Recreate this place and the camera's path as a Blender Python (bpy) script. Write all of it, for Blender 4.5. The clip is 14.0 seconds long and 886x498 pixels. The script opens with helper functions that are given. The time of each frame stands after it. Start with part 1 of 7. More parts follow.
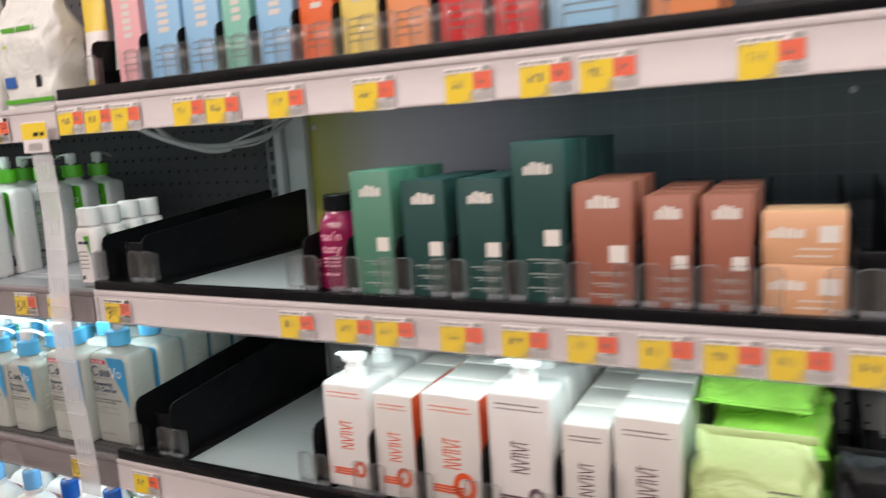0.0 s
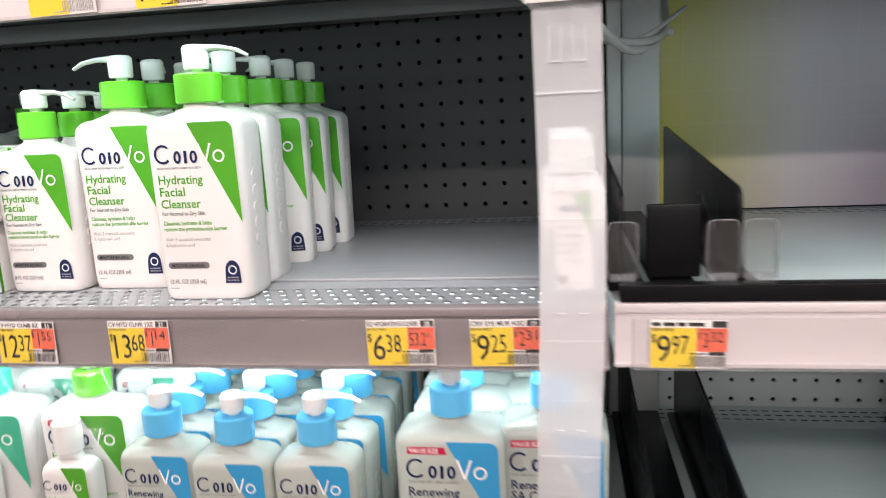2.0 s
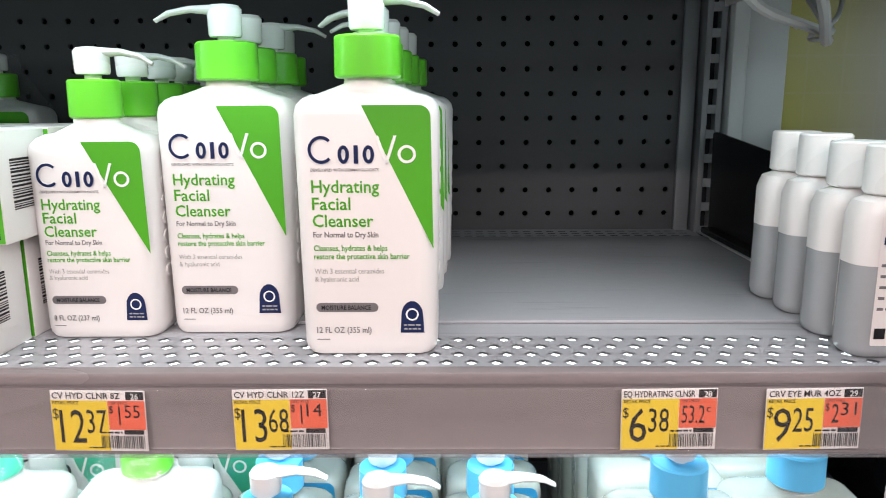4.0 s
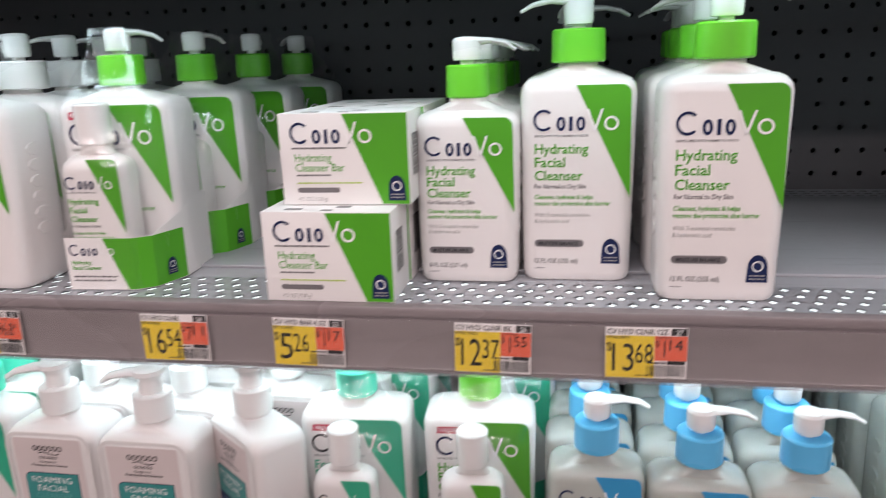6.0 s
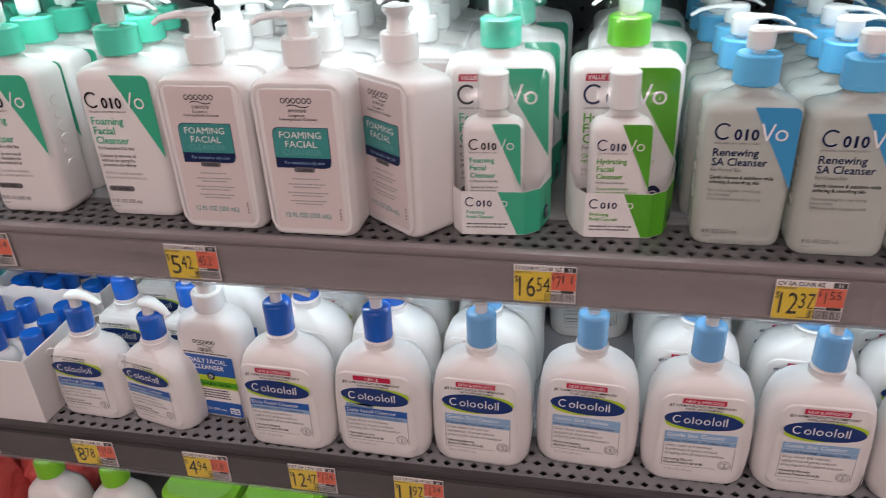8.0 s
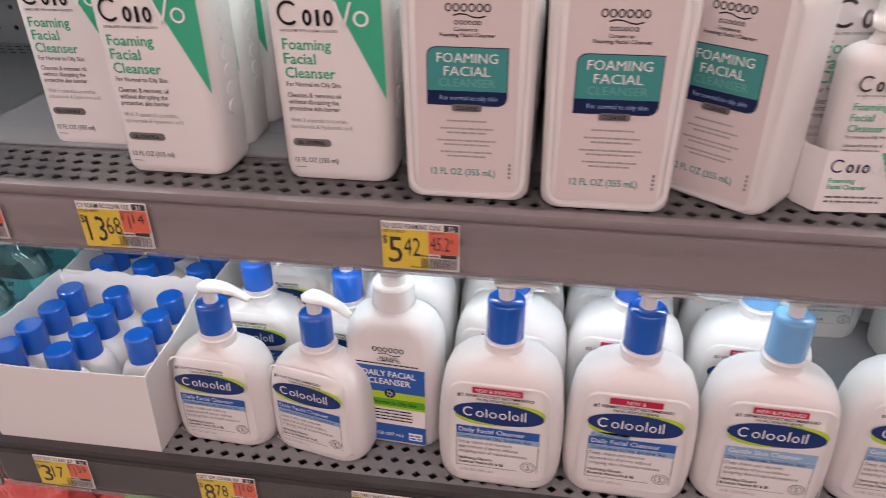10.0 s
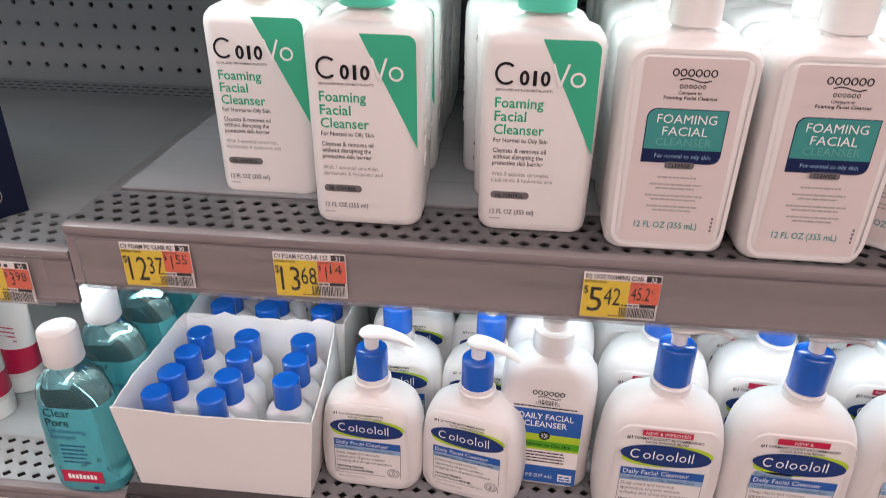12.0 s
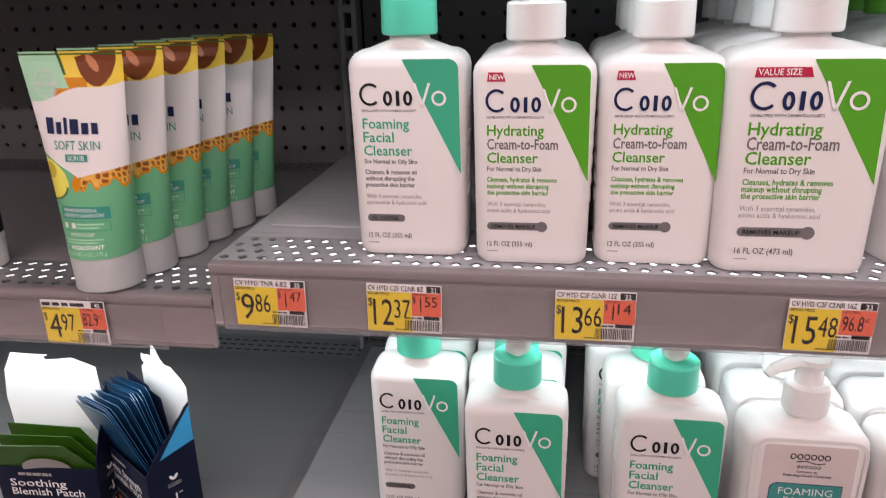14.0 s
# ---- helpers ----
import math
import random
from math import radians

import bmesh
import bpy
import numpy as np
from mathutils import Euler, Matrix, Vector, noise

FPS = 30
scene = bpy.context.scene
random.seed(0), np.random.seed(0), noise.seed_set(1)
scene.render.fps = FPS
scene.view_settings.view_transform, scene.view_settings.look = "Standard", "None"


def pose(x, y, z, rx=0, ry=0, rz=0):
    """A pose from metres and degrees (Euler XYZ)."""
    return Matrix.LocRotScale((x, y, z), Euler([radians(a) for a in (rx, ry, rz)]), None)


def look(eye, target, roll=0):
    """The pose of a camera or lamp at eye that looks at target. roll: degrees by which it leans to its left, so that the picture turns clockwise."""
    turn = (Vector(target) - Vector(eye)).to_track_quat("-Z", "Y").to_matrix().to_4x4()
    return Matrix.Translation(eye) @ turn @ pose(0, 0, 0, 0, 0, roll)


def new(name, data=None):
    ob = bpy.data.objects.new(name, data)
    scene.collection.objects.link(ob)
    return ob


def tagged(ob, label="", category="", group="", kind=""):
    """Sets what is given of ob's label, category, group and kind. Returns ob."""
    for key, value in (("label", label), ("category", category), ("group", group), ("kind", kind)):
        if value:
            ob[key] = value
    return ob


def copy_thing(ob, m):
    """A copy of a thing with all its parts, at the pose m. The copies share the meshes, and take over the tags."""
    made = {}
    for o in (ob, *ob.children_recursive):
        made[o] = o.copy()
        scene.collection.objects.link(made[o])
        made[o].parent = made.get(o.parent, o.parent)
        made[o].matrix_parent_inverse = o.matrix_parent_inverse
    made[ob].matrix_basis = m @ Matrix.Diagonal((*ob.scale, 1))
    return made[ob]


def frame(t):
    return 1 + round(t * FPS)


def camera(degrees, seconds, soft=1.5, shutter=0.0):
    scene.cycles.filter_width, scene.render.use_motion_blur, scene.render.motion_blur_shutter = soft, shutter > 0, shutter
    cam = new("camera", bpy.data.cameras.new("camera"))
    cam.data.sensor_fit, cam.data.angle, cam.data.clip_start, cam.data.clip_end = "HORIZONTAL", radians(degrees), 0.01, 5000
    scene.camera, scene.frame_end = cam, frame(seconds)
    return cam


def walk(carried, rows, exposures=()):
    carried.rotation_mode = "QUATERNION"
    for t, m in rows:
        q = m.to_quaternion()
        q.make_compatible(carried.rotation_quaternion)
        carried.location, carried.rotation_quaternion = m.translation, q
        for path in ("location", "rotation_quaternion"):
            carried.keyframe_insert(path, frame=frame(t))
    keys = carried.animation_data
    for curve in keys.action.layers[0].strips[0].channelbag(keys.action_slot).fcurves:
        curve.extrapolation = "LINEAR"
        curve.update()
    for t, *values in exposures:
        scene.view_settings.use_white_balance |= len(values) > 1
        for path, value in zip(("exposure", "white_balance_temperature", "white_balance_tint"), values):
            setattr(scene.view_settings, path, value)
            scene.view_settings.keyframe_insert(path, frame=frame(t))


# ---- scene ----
cam = camera(62.8, 14.0, soft=0.9, shutter=0.4)
PATH = [
    (0, (0.042, -0.082, 1.485), (-0.844, 1.685, 1.175), -3.45),
    (0.5, (-0.231, -0.041, 1.433), (-1.08, 1.737, 1.09), -3.8),
    (1, (-0.503, 0.039, 1.427), (-1.217, 1.872, 1.065), -3.8),
    (1.5, (-0.733, 0.072, 1.428), (-1.232, 1.972, 1.05), -2.9),
    (2, (-0.893, 0.107, 1.432), (-1.222, 2.046, 1.063), -2.9),
    (2.2, (-0.947, 0.146, 1.42), (-1.204, 2.096, 1.061), -2.7),
    (4.3, (-1.139, 0.238, 1.442), (-1.159, 2.197, 1.037), -0.3),
    (4.5, (-1.151, 0.23, 1.445), (-1.205, 2.188, 1.038), -0.2),
    (5, (-1.186, 0.209, 1.445), (-1.346, 2.161, 1.044), -0.4),
    (5.5, (-1.227, 0.185, 1.452), (-1.484, 2.117, 1.003), -0.9),
    (6, (-1.268, 0.156, 1.455), (-1.599, 2.061, 0.945), -1.9),
    (6.3, (-1.301, 0.132, 1.434), (-1.621, 2.024, 0.87), -2.6),
    (6.5, (-1.299, 0.124, 1.397), (-1.66, 1.992, 0.782), -3.1),
    (6.6, (-1.296, 0.119, 1.383), (-1.684, 1.97, 0.733), -3.6),
    (7, (-1.314, 0.093, 1.355), (-1.671, 1.915, 0.612), -3.2),
    (7.2, (-1.319, 0.084, 1.342), (-1.676, 1.886, 0.55), -2.9),
    (9.3, (-1.529, 0.126, 1.294), (-1.859, 1.827, 0.296), -1.2),
    (9.5, (-1.559, 0.156, 1.267), (-1.864, 1.865, 0.275), -0.9),
    (10, (-1.628, 0.203, 1.247), (-1.888, 1.917, 0.25), -0.4),
    (10.5, (-1.701, 0.206, 1.246), (-1.908, 1.925, 0.244), 0.2),
    (11, (-1.747, 0.196, 1.253), (-1.925, 1.923, 0.261), 0.7),
    (11.5, (-1.773, 0.185, 1.259), (-1.934, 1.924, 0.285), 1.0),
    (12, (-1.783, 0.179, 1.268), (-1.944, 1.938, 0.332), 1.1),
    (12.5, (-1.783, 0.179, 1.301), (-1.974, 1.965, 0.42), 0.5),
    (12.8, (-1.8, 0.172, 1.341), (-2.011, 1.97, 0.491), 0.1),
    (13, (-1.811, 0.165, 1.364), (-2.042, 1.982, 0.561), -0.0),
    (13.2, (-1.821, 0.169, 1.393), (-2.071, 2.005, 0.641), -0.1),
    (13.5, (-1.843, 0.176, 1.445), (-2.099, 2.012, 0.695), -0.7),
    (14, (-1.856, 0.166, 1.467), (-2.149, 2.029, 0.8), -1.3),
]
EXPOSURE = [(0, -0.20, 6500, 5), (1.5, 0.20, 6450, 4), (2.2, 0.26, 6400, 6), (5, -0.18, 6250, 7), (6, -0.48, 6300, 12), (7, -0.60, 6350, 12), (9.5, -0.45, 6750, 20), (11, -0.12, 6750, 17), (12.5, -0.16, 6600, 15), (13.3, -0.38, 6650, 19), (14, -0.46, 6600, 18)]
walk(cam, [(t, look(eye, target, roll)) for t, eye, target, roll in PATH], EXPOSURE)
# ---- light ----
world = bpy.data.worlds.new("world")
scene.world = world
world.use_nodes = True
world.node_tree.nodes["Background"].inputs[0].default_value = (0.5, 0.5, 0.52, 1)
world.node_tree.nodes["Background"].inputs[1].default_value = 0.012


def area(name, place, target, size_x, size_y, watts, colour):
    lamp = bpy.data.lights.new(name, "AREA")
    lamp.shape, lamp.size, lamp.size_y, lamp.energy, lamp.color = "RECTANGLE", size_x, size_y, watts, colour
    ob = new(name, lamp)
    ob.matrix_basis = look(place, target)
    return ob


AISLE = (1.0, 0.855, 0.835)
SHELF = (0.80, 1.0, 1.03)
for y_row, watts in ((-0.75, 55), (-3.6, 320), (-6.6, 620)):
    area("ceiling_lamp", (-1.0, y_row, 3.95), (-1.0, y_row, 0), 9.0, 0.35, watts, AISLE)
# strip lights under the shelf lips
for x_mid, y_led, z_led, watts in ((-1.475, 0.628, 1.507, 0.86), (-1.475, 0.676, 1.246, 0.97), (-1.475, 0.668, 0.993, 1.05), (-1.475, 0.668, 0.742, 0.35), (-0.25, 0.628, 1.510, 1.1), (-0.25, 0.642, 1.246, 0.85), (-2.70, 0.642, 1.224, 2.0), (-2.70, 0.642, 0.972, 1.0)):
    strip = area("shelf_light", (x_mid, y_led, z_led), (x_mid, y_led + 0.11, z_led - 0.25), 1.18, 0.012, watts, SHELF)
    strip.visible_camera = True


# ---- materials ----
def material(name, colour, rough=0.5, metal=0.0, vary=0.06, grain=60.0, bump=0.05, transmission=0.0, coat=0.0, alpha=1.0, sss=0.0):
    m = bpy.data.materials.new(name)
    m.use_nodes = True
    n, l = m.node_tree.nodes, m.node_tree.links
    b = n["Principled BSDF"]
    b.inputs["Roughness"].default_value = rough
    b.inputs["Metallic"].default_value = metal
    b.inputs["Transmission Weight"].default_value = transmission
    b.inputs["Coat Weight"].default_value = coat
    b.inputs["Alpha"].default_value = alpha
    if max(colour) < 0.09:
        b.inputs["Specular IOR Level"].default_value = 0.2
    if sss:
        b.inputs["Subsurface Weight"].default_value = sss
        b.inputs["Subsurface Radius"].default_value = (0.01, 0.01, 0.01)
    co = n.new("ShaderNodeTexCoord")
    big, small = n.new("ShaderNodeTexNoise"), n.new("ShaderNodeTexNoise")
    big.inputs["Scale"].default_value, small.inputs["Scale"].default_value = grain * 0.15, grain * 6
    small.inputs["Detail"].default_value = 3
    mix = n.new("ShaderNodeMixRGB")
    mix.inputs[1].default_value = (*[c * (1 - vary) for c in colour], 1)
    mix.inputs[2].default_value = (*[min(1, c * (1 + vary)) for c in colour], 1)
    add = n.new("ShaderNodeMath")
    add.operation = "MULTIPLY_ADD"
    add.inputs[1].default_value = 0.35
    l.new(co.outputs["Object"], big.inputs["Vector"])
    l.new(co.outputs["Object"], small.inputs["Vector"])
    l.new(small.outputs["Fac"], add.inputs[0])
    l.new(big.outputs["Fac"], add.inputs[2])
    l.new(add.outputs[0], mix.inputs[0])
    l.new(mix.outputs[0], b.inputs["Base Color"])
    rr = n.new("ShaderNodeMapRange")
    rr.inputs["To Min"].default_value, rr.inputs["To Max"].default_value = max(0.02, rough * 0.8), min(1, rough * 1.2)
    l.new(big.outputs["Fac"], rr.inputs["Value"])
    l.new(rr.outputs[0], b.inputs["Roughness"])
    if bump:
        bp = n.new("ShaderNodeBump")
        bp.inputs["Strength"].default_value, bp.inputs["Distance"].default_value = bump, 0.001
        l.new(small.outputs["Fac"], bp.inputs["Height"])
        l.new(bp.outputs[0], b.inputs["Normal"])
    return m


def worn_metal(name, colour, rough, scratches=0.35):
    """Powder-coated shelf steel with scuffs along its length and grime."""
    m = material(name, colour, rough, 0.0, 0.08, 20, 0.12)
    n, l = m.node_tree.nodes, m.node_tree.links
    b = n["Principled BSDF"]
    base = b.inputs["Base Color"].links[0].from_socket
    co = n.new("ShaderNodeTexCoord")
    mp = n.new("ShaderNodeMapping")
    mp.inputs["Scale"].default_value = (9, 130, 60)
    nz = n.new("ShaderNodeTexNoise")
    nz.inputs["Scale"].default_value, nz.inputs["Detail"].default_value = 1.0, 4
    rp = n.new("ShaderNodeValToRGB")
    rp.color_ramp.elements[0].position, rp.color_ramp.elements[1].position = 0.60, 0.72
    rp.color_ramp.elements[1].color = (scratches, scratches, scratches, 1)
    mx = n.new("ShaderNodeMixRGB")
    mx.inputs[2].default_value = (*[c * 0.45 for c in colour], 1)
    l.new(co.outputs["Object"], mp.inputs[0])
    l.new(mp.outputs[0], nz.inputs["Vector"])
    l.new(nz.outputs["Fac"], rp.inputs[0])
    l.new(rp.outputs[0], mx.inputs[0])
    l.new(base, mx.inputs[1])
    l.new(mx.outputs[0], b.inputs["Base Color"])
    return m


def film(name, strength=0.14, crinkle=0.9):
    """Thin clear shrink wrap: mostly see-through with crinkled gloss."""
    m = bpy.data.materials.new(name)
    m.use_nodes = True
    n, l = m.node_tree.nodes, m.node_tree.links
    n.remove(n["Principled BSDF"])
    t, g, x = n.new("ShaderNodeBsdfTransparent"), n.new("ShaderNodeBsdfGlossy"), n.new("ShaderNodeMixShader")
    g.inputs["Roughness"].default_value = 0.12
    nz, bp = n.new("ShaderNodeTexNoise"), n.new("ShaderNodeBump")
    nz.inputs["Scale"].default_value, nz.inputs["Detail"].default_value = 45, 3
    bp.inputs["Strength"].default_value, bp.inputs["Distance"].default_value = crinkle, 0.004
    co = n.new("ShaderNodeTexCoord")
    l.new(co.outputs["Object"], nz.inputs["Vector"])
    l.new(nz.outputs["Fac"], bp.inputs["Height"])
    l.new(bp.outputs[0], g.inputs["Normal"])
    x.inputs[0].default_value = strength
    l.new(t.outputs[0], x.inputs[1])
    l.new(g.outputs[0], x.inputs[2])
    l.new(x.outputs[0], n["Material Output"].inputs[0])
    return m


def graphic_panel():
    """Printed backer panel: lime to mauve to charcoal along its length, with faint hexagon lines."""
    m = material("printed_panel", (0.3, 0.28, 0.32), 0.35, 0, 0.05, 30, 0.02)
    n, l = m.node_tree.nodes, m.node_tree.links
    b = n["Principled BSDF"]
    co, sep, rp = n.new("ShaderNodeTexCoord"), n.new("ShaderNodeSeparateXYZ"), n.new("ShaderNodeValToRGB")
    mr = n.new("ShaderNodeMapRange")
    mr.inputs["From Min"].default_value, mr.inputs["From Max"].default_value = -0.77, 0.36
    e = rp.color_ramp.elements
    e[0].color, e[1].color = (0.44, 0.40, 0.075, 1), (0.04, 0.045, 0.055, 1)
    for pos, col in ((0.045, (0.44, 0.40, 0.17, 1)), (0.13, (0.50, 0.44, 0.46, 1)), (0.28, (0.36, 0.30, 0.38, 1)), (0.45, (0.075, 0.088, 0.11, 1)), (0.62, (0.045, 0.053, 0.067, 1))):
        e.new(pos).color = col
    vo = n.new("ShaderNodeTexVoronoi")
    vo.feature = "DISTANCE_TO_EDGE"
    vo.inputs["Scale"].default_value, vo.inputs["Randomness"].default_value = 26, 0.0
    lt = n.new("ShaderNodeMath")
    lt.operation, lt.inputs[1].default_value = "LESS_THAN", 0.03
    mu = n.new("ShaderNodeMath")
    mu.operation, mu.inputs[1].default_value = "MULTIPLY", 0.03
    mx = n.new("ShaderNodeMixRGB")
    mx.inputs[2].default_value = (0.8, 0.75, 0.8, 1)
    l.new(co.outputs["Object"], sep.inputs[0])
    l.new(co.outputs["Object"], vo.inputs["Vector"])
    l.new(sep.outputs[0], mr.inputs["Value"])
    l.new(mr.outputs[0], rp.inputs[0])
    l.new(vo.outputs["Distance"], lt.inputs[0])
    l.new(lt.outputs[0], mu.inputs[0])
    l.new(mu.outputs[0], mx.inputs[0])
    l.new(rp.outputs[0], mx.inputs[1])
    l.new(mx.outputs[0], b.inputs["Base Color"])
    return m


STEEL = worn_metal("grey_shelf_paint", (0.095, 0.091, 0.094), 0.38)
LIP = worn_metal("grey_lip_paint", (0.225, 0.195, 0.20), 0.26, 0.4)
# darker tone, for the lip of the cleanser shelf only
DARK_LIP = worn_metal("dark_lip_tone", (0.06, 0.054, 0.056), 0.30, 0.3)
PALE_LIP = worn_metal("pale_lip_paint", (0.58, 0.53, 0.54), 0.32, 0.1)
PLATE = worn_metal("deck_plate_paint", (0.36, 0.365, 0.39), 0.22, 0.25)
# deck under the patch boxes: its shade is put into this darker tone
SHADED_PLATE = worn_metal("shaded_deck_steel", (0.145, 0.145, 0.150), 0.30, 0.25)
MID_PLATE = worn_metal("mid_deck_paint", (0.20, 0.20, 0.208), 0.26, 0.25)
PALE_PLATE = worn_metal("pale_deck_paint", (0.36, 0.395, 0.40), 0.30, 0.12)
PEG = material("pegboard_paint", (0.078, 0.076, 0.081), 0.5, 0, 0.08, 40, 0.1)
PEG_NEXT = material("next_pegboard_paint", (0.125, 0.122, 0.128), 0.5, 0, 0.08, 40, 0.1)
PEG_PALE = material("pale_pegboard_paint", (0.30, 0.31, 0.31), 0.5, 0, 0.08, 40, 0.1)
POST = material("upright_paint", (0.16, 0.16, 0.17), 0.4, 0, 0.08, 50, 0.08)
POST_PALE = material("pale_upright_paint", (0.55, 0.55, 0.55), 0.4, 0, 0.05, 50, 0.05)
# near-black that stands for the shade inside slots and hollows
DARK = material("shade_black", (0.012, 0.012, 0.014), 0.8)
BLACK = material("black_plastic", (0.007, 0.007, 0.008), 0.26, 0, 0.15, 60, 0.08)
CLEAR = film("clear_acrylic", 0.11, 0.25)
RIM = material("polished_acrylic_edge", (0.30, 0.31, 0.33), 0.12, 0, 0.05, 60, 0.0, coat=0.4, alpha=0.32)
WRAP = film("shrink_wrap", 0.06, 0.42)
PANEL = graphic_panel()
BLACK.node_tree.nodes["Principled BSDF"].inputs["Specular IOR Level"].default_value = 0.09


def crinkled(m):
    """Gives a soft wrapper its folds."""
    n, l = m.node_tree.nodes, m.node_tree.links
    co, nz, bp = n.new("ShaderNodeTexCoord"), n.new("ShaderNodeTexNoise"), n.new("ShaderNodeBump")
    nz.inputs["Scale"].default_value, nz.inputs["Detail"].default_value, nz.inputs["Distortion"].default_value = 30, 4, 1.2
    bp.inputs["Strength"].default_value, bp.inputs["Distance"].default_value = 0.8, 0.006
    l.new(co.outputs["Object"], nz.inputs["Vector"])
    l.new(nz.outputs["Fac"], bp.inputs["Height"])
    l.new(bp.outputs[0], n["Principled BSDF"].inputs["Normal"])
    return m


GLOW = bpy.data.materials.new("lit_diffuser")
GLOW.use_nodes = True
GLOW.node_tree.nodes["Principled BSDF"].inputs["Emission Color"].default_value = (0.92, 1.0, 0.98, 1)
GLOW.node_tree.nodes["Principled BSDF"].inputs["Emission Strength"].default_value = 2.2
WHITE = material("white_plastic", (0.76, 0.735, 0.725), 0.34, 0, 0.02, 50, 0.04, sss=0.06)
PUMP = material("white_pump_plastic", (0.82, 0.81, 0.80), 0.28, 0, 0.02, 50, 0.02)
MILKY = material("milky_plastic", (0.82, 0.85, 0.79), 0.16, 0, 0.04, 40, 0.02, transmission=0.55)
GREYLIQ = material("grey_clear_plastic", (0.50, 0.52, 0.54), 0.2, 0, 0.04, 40, 0.03, transmission=0.3)
TEALLIQ = material("teal_clear_plastic", (0.16, 0.72, 0.80), 0.05, 0, 0.04, 30, 0.0, transmission=0.74)
TEALTOP = material("teal_tinted_plastic", (0.30, 0.66, 0.72), 0.03, 0, 0.04, 30, 0.0, transmission=0.95)
CARD = material("white_card", (0.80, 0.78, 0.77), 0.6, 0, 0.03, 60, 0.1)
TAGW = material("tag_white", (0.82, 0.78, 0.77), 0.55, 0, 0.02, 60, 0.04)
TAGY = material("tag_yellow", (0.82, 0.60, 0.03), 0.55, 0, 0.04, 60, 0.04)
TAGR = material("tag_red", (0.80, 0.14, 0.07), 0.55, 0, 0.04, 60, 0.04)
INK = material("black_ink", (0.014, 0.014, 0.018), 0.5, 0, 0.1, 60, 0.0)
NAVY = material("navy_ink", (0.012, 0.02, 0.075), 0.4, 0, 0.08, 60, 0.0)
GREYINK = material("grey_ink", (0.16, 0.15, 0.155), 0.45, 0, 0.08, 60, 0.0)
FADE = material("faded_ink", (0.34, 0.33, 0.32), 0.5, 0, 0.08, 60, 0.0)
WHITEINK = material("white_ink", (0.85, 0.85, 0.85), 0.45, 0, 0.02, 60, 0.0)
GREEN = material("leaf_green", (0.075, 0.36, 0.012), 0.38, 0, 0.04, 40, 0.02)
GREENCAP = material("green_cap_plastic", (0.14, 0.56, 0.03), 0.28, 0, 0.04, 40, 0.02)
MINT = material("mint_green", (0.035, 0.42, 0.25), 0.38, 0, 0.04, 40, 0.02)
MINTCAP = material("mint_cap_plastic", (0.08, 0.60, 0.42), 0.28, 0, 0.04, 40, 0.02)
SKY = material("label_blue", (0.04, 0.30, 0.58), 0.38, 0, 0.04, 40, 0.02)
SKYCAP = material("sky_cap_plastic", (0.12, 0.48, 0.80), 0.28, 0, 0.04, 40, 0.02)
ROYAL = material("royal_cap_plastic", (0.003, 0.105, 0.52), 0.16, 0, 0.05, 40, 0.02, coat=0.8)
PALEBLUECAP = material("pale_blue_cap_plastic", (0.17, 0.43, 0.76), 0.2, 0, 0.05, 40, 0.02, coat=0.6)
OVAL = material("oval_navy", (0.006, 0.030, 0.155), 0.35, 0, 0.05, 40, 0.0)
LIME = material("lime_ink", (0.42, 0.58, 0.03), 0.4, 0, 0.05, 40, 0.0)
BANNER = material("blue_ink", (0.015, 0.10, 0.38), 0.4, 0, 0.05, 40, 0.0)
PALEBLUE = material("pale_blue_ink", (0.26, 0.42, 0.62), 0.4, 0, 0.05, 40, 0.0)
CRIMSON = material("crimson_ink", (0.50, 0.012, 0.06), 0.4, 0, 0.05, 40, 0.0)
TEALINK = material("teal_ink", (0.045, 0.28, 0.265), 0.4, 0, 0.05, 40, 0.0)
TAUPE = material("taupe_label", (0.67, 0.59, 0.58), 0.42, 0, 0.03, 40, 0.02)


# ---- helpers for making things ----
def part(name, bm, mats, parent, label="", flat=False):
    me = bpy.data.meshes.new(name)
    bm.normal_update()
    bm.to_mesh(me)
    bm.free()
    for m in mats if isinstance(mats, (list, tuple)) else [mats]:
        me.materials.append(m)
    if not flat:
        for p in me.polygons:
            p.use_smooth = True
        me.set_sharp_from_angle(angle=radians(38))
    ob = new(name, me)
    ob.parent = parent
    return tagged(ob, label)


def thing(name, label, category, group="", at=None, kind=""):
    ob = new(name)
    ob.empty_display_size = 0.02
    if at is not None:
        ob.matrix_basis = at
    return tagged(ob, label, category, group, kind)


def box(bm, x0, x1, y0, y1, z0, z1, bevel=0.0, mi=0):
    g = bmesh.new()
    bmesh.ops.create_cube(g, size=1.0)
    for v in g.verts:
        v.co = Vector((x0 + (v.co.x + 0.5) * (x1 - x0), y0 + (v.co.y + 0.5) * (y1 - y0), z0 + (v.co.z + 0.5) * (z1 - z0)))
    if bevel:
        bmesh.ops.bevel(g, geom=g.edges[:], offset=bevel, segments=2, profile=0.5, affect="EDGES")
    for f in g.faces:
        f.material_index = mi
    me = bpy.data.meshes.new("tmp")
    g.to_mesh(me)
    g.free()
    bm.from_mesh(me)
    bpy.data.meshes.remove(me)
    return bm


def boxm(*a, **k):
    return box(bmesh.new(), *a, **k)


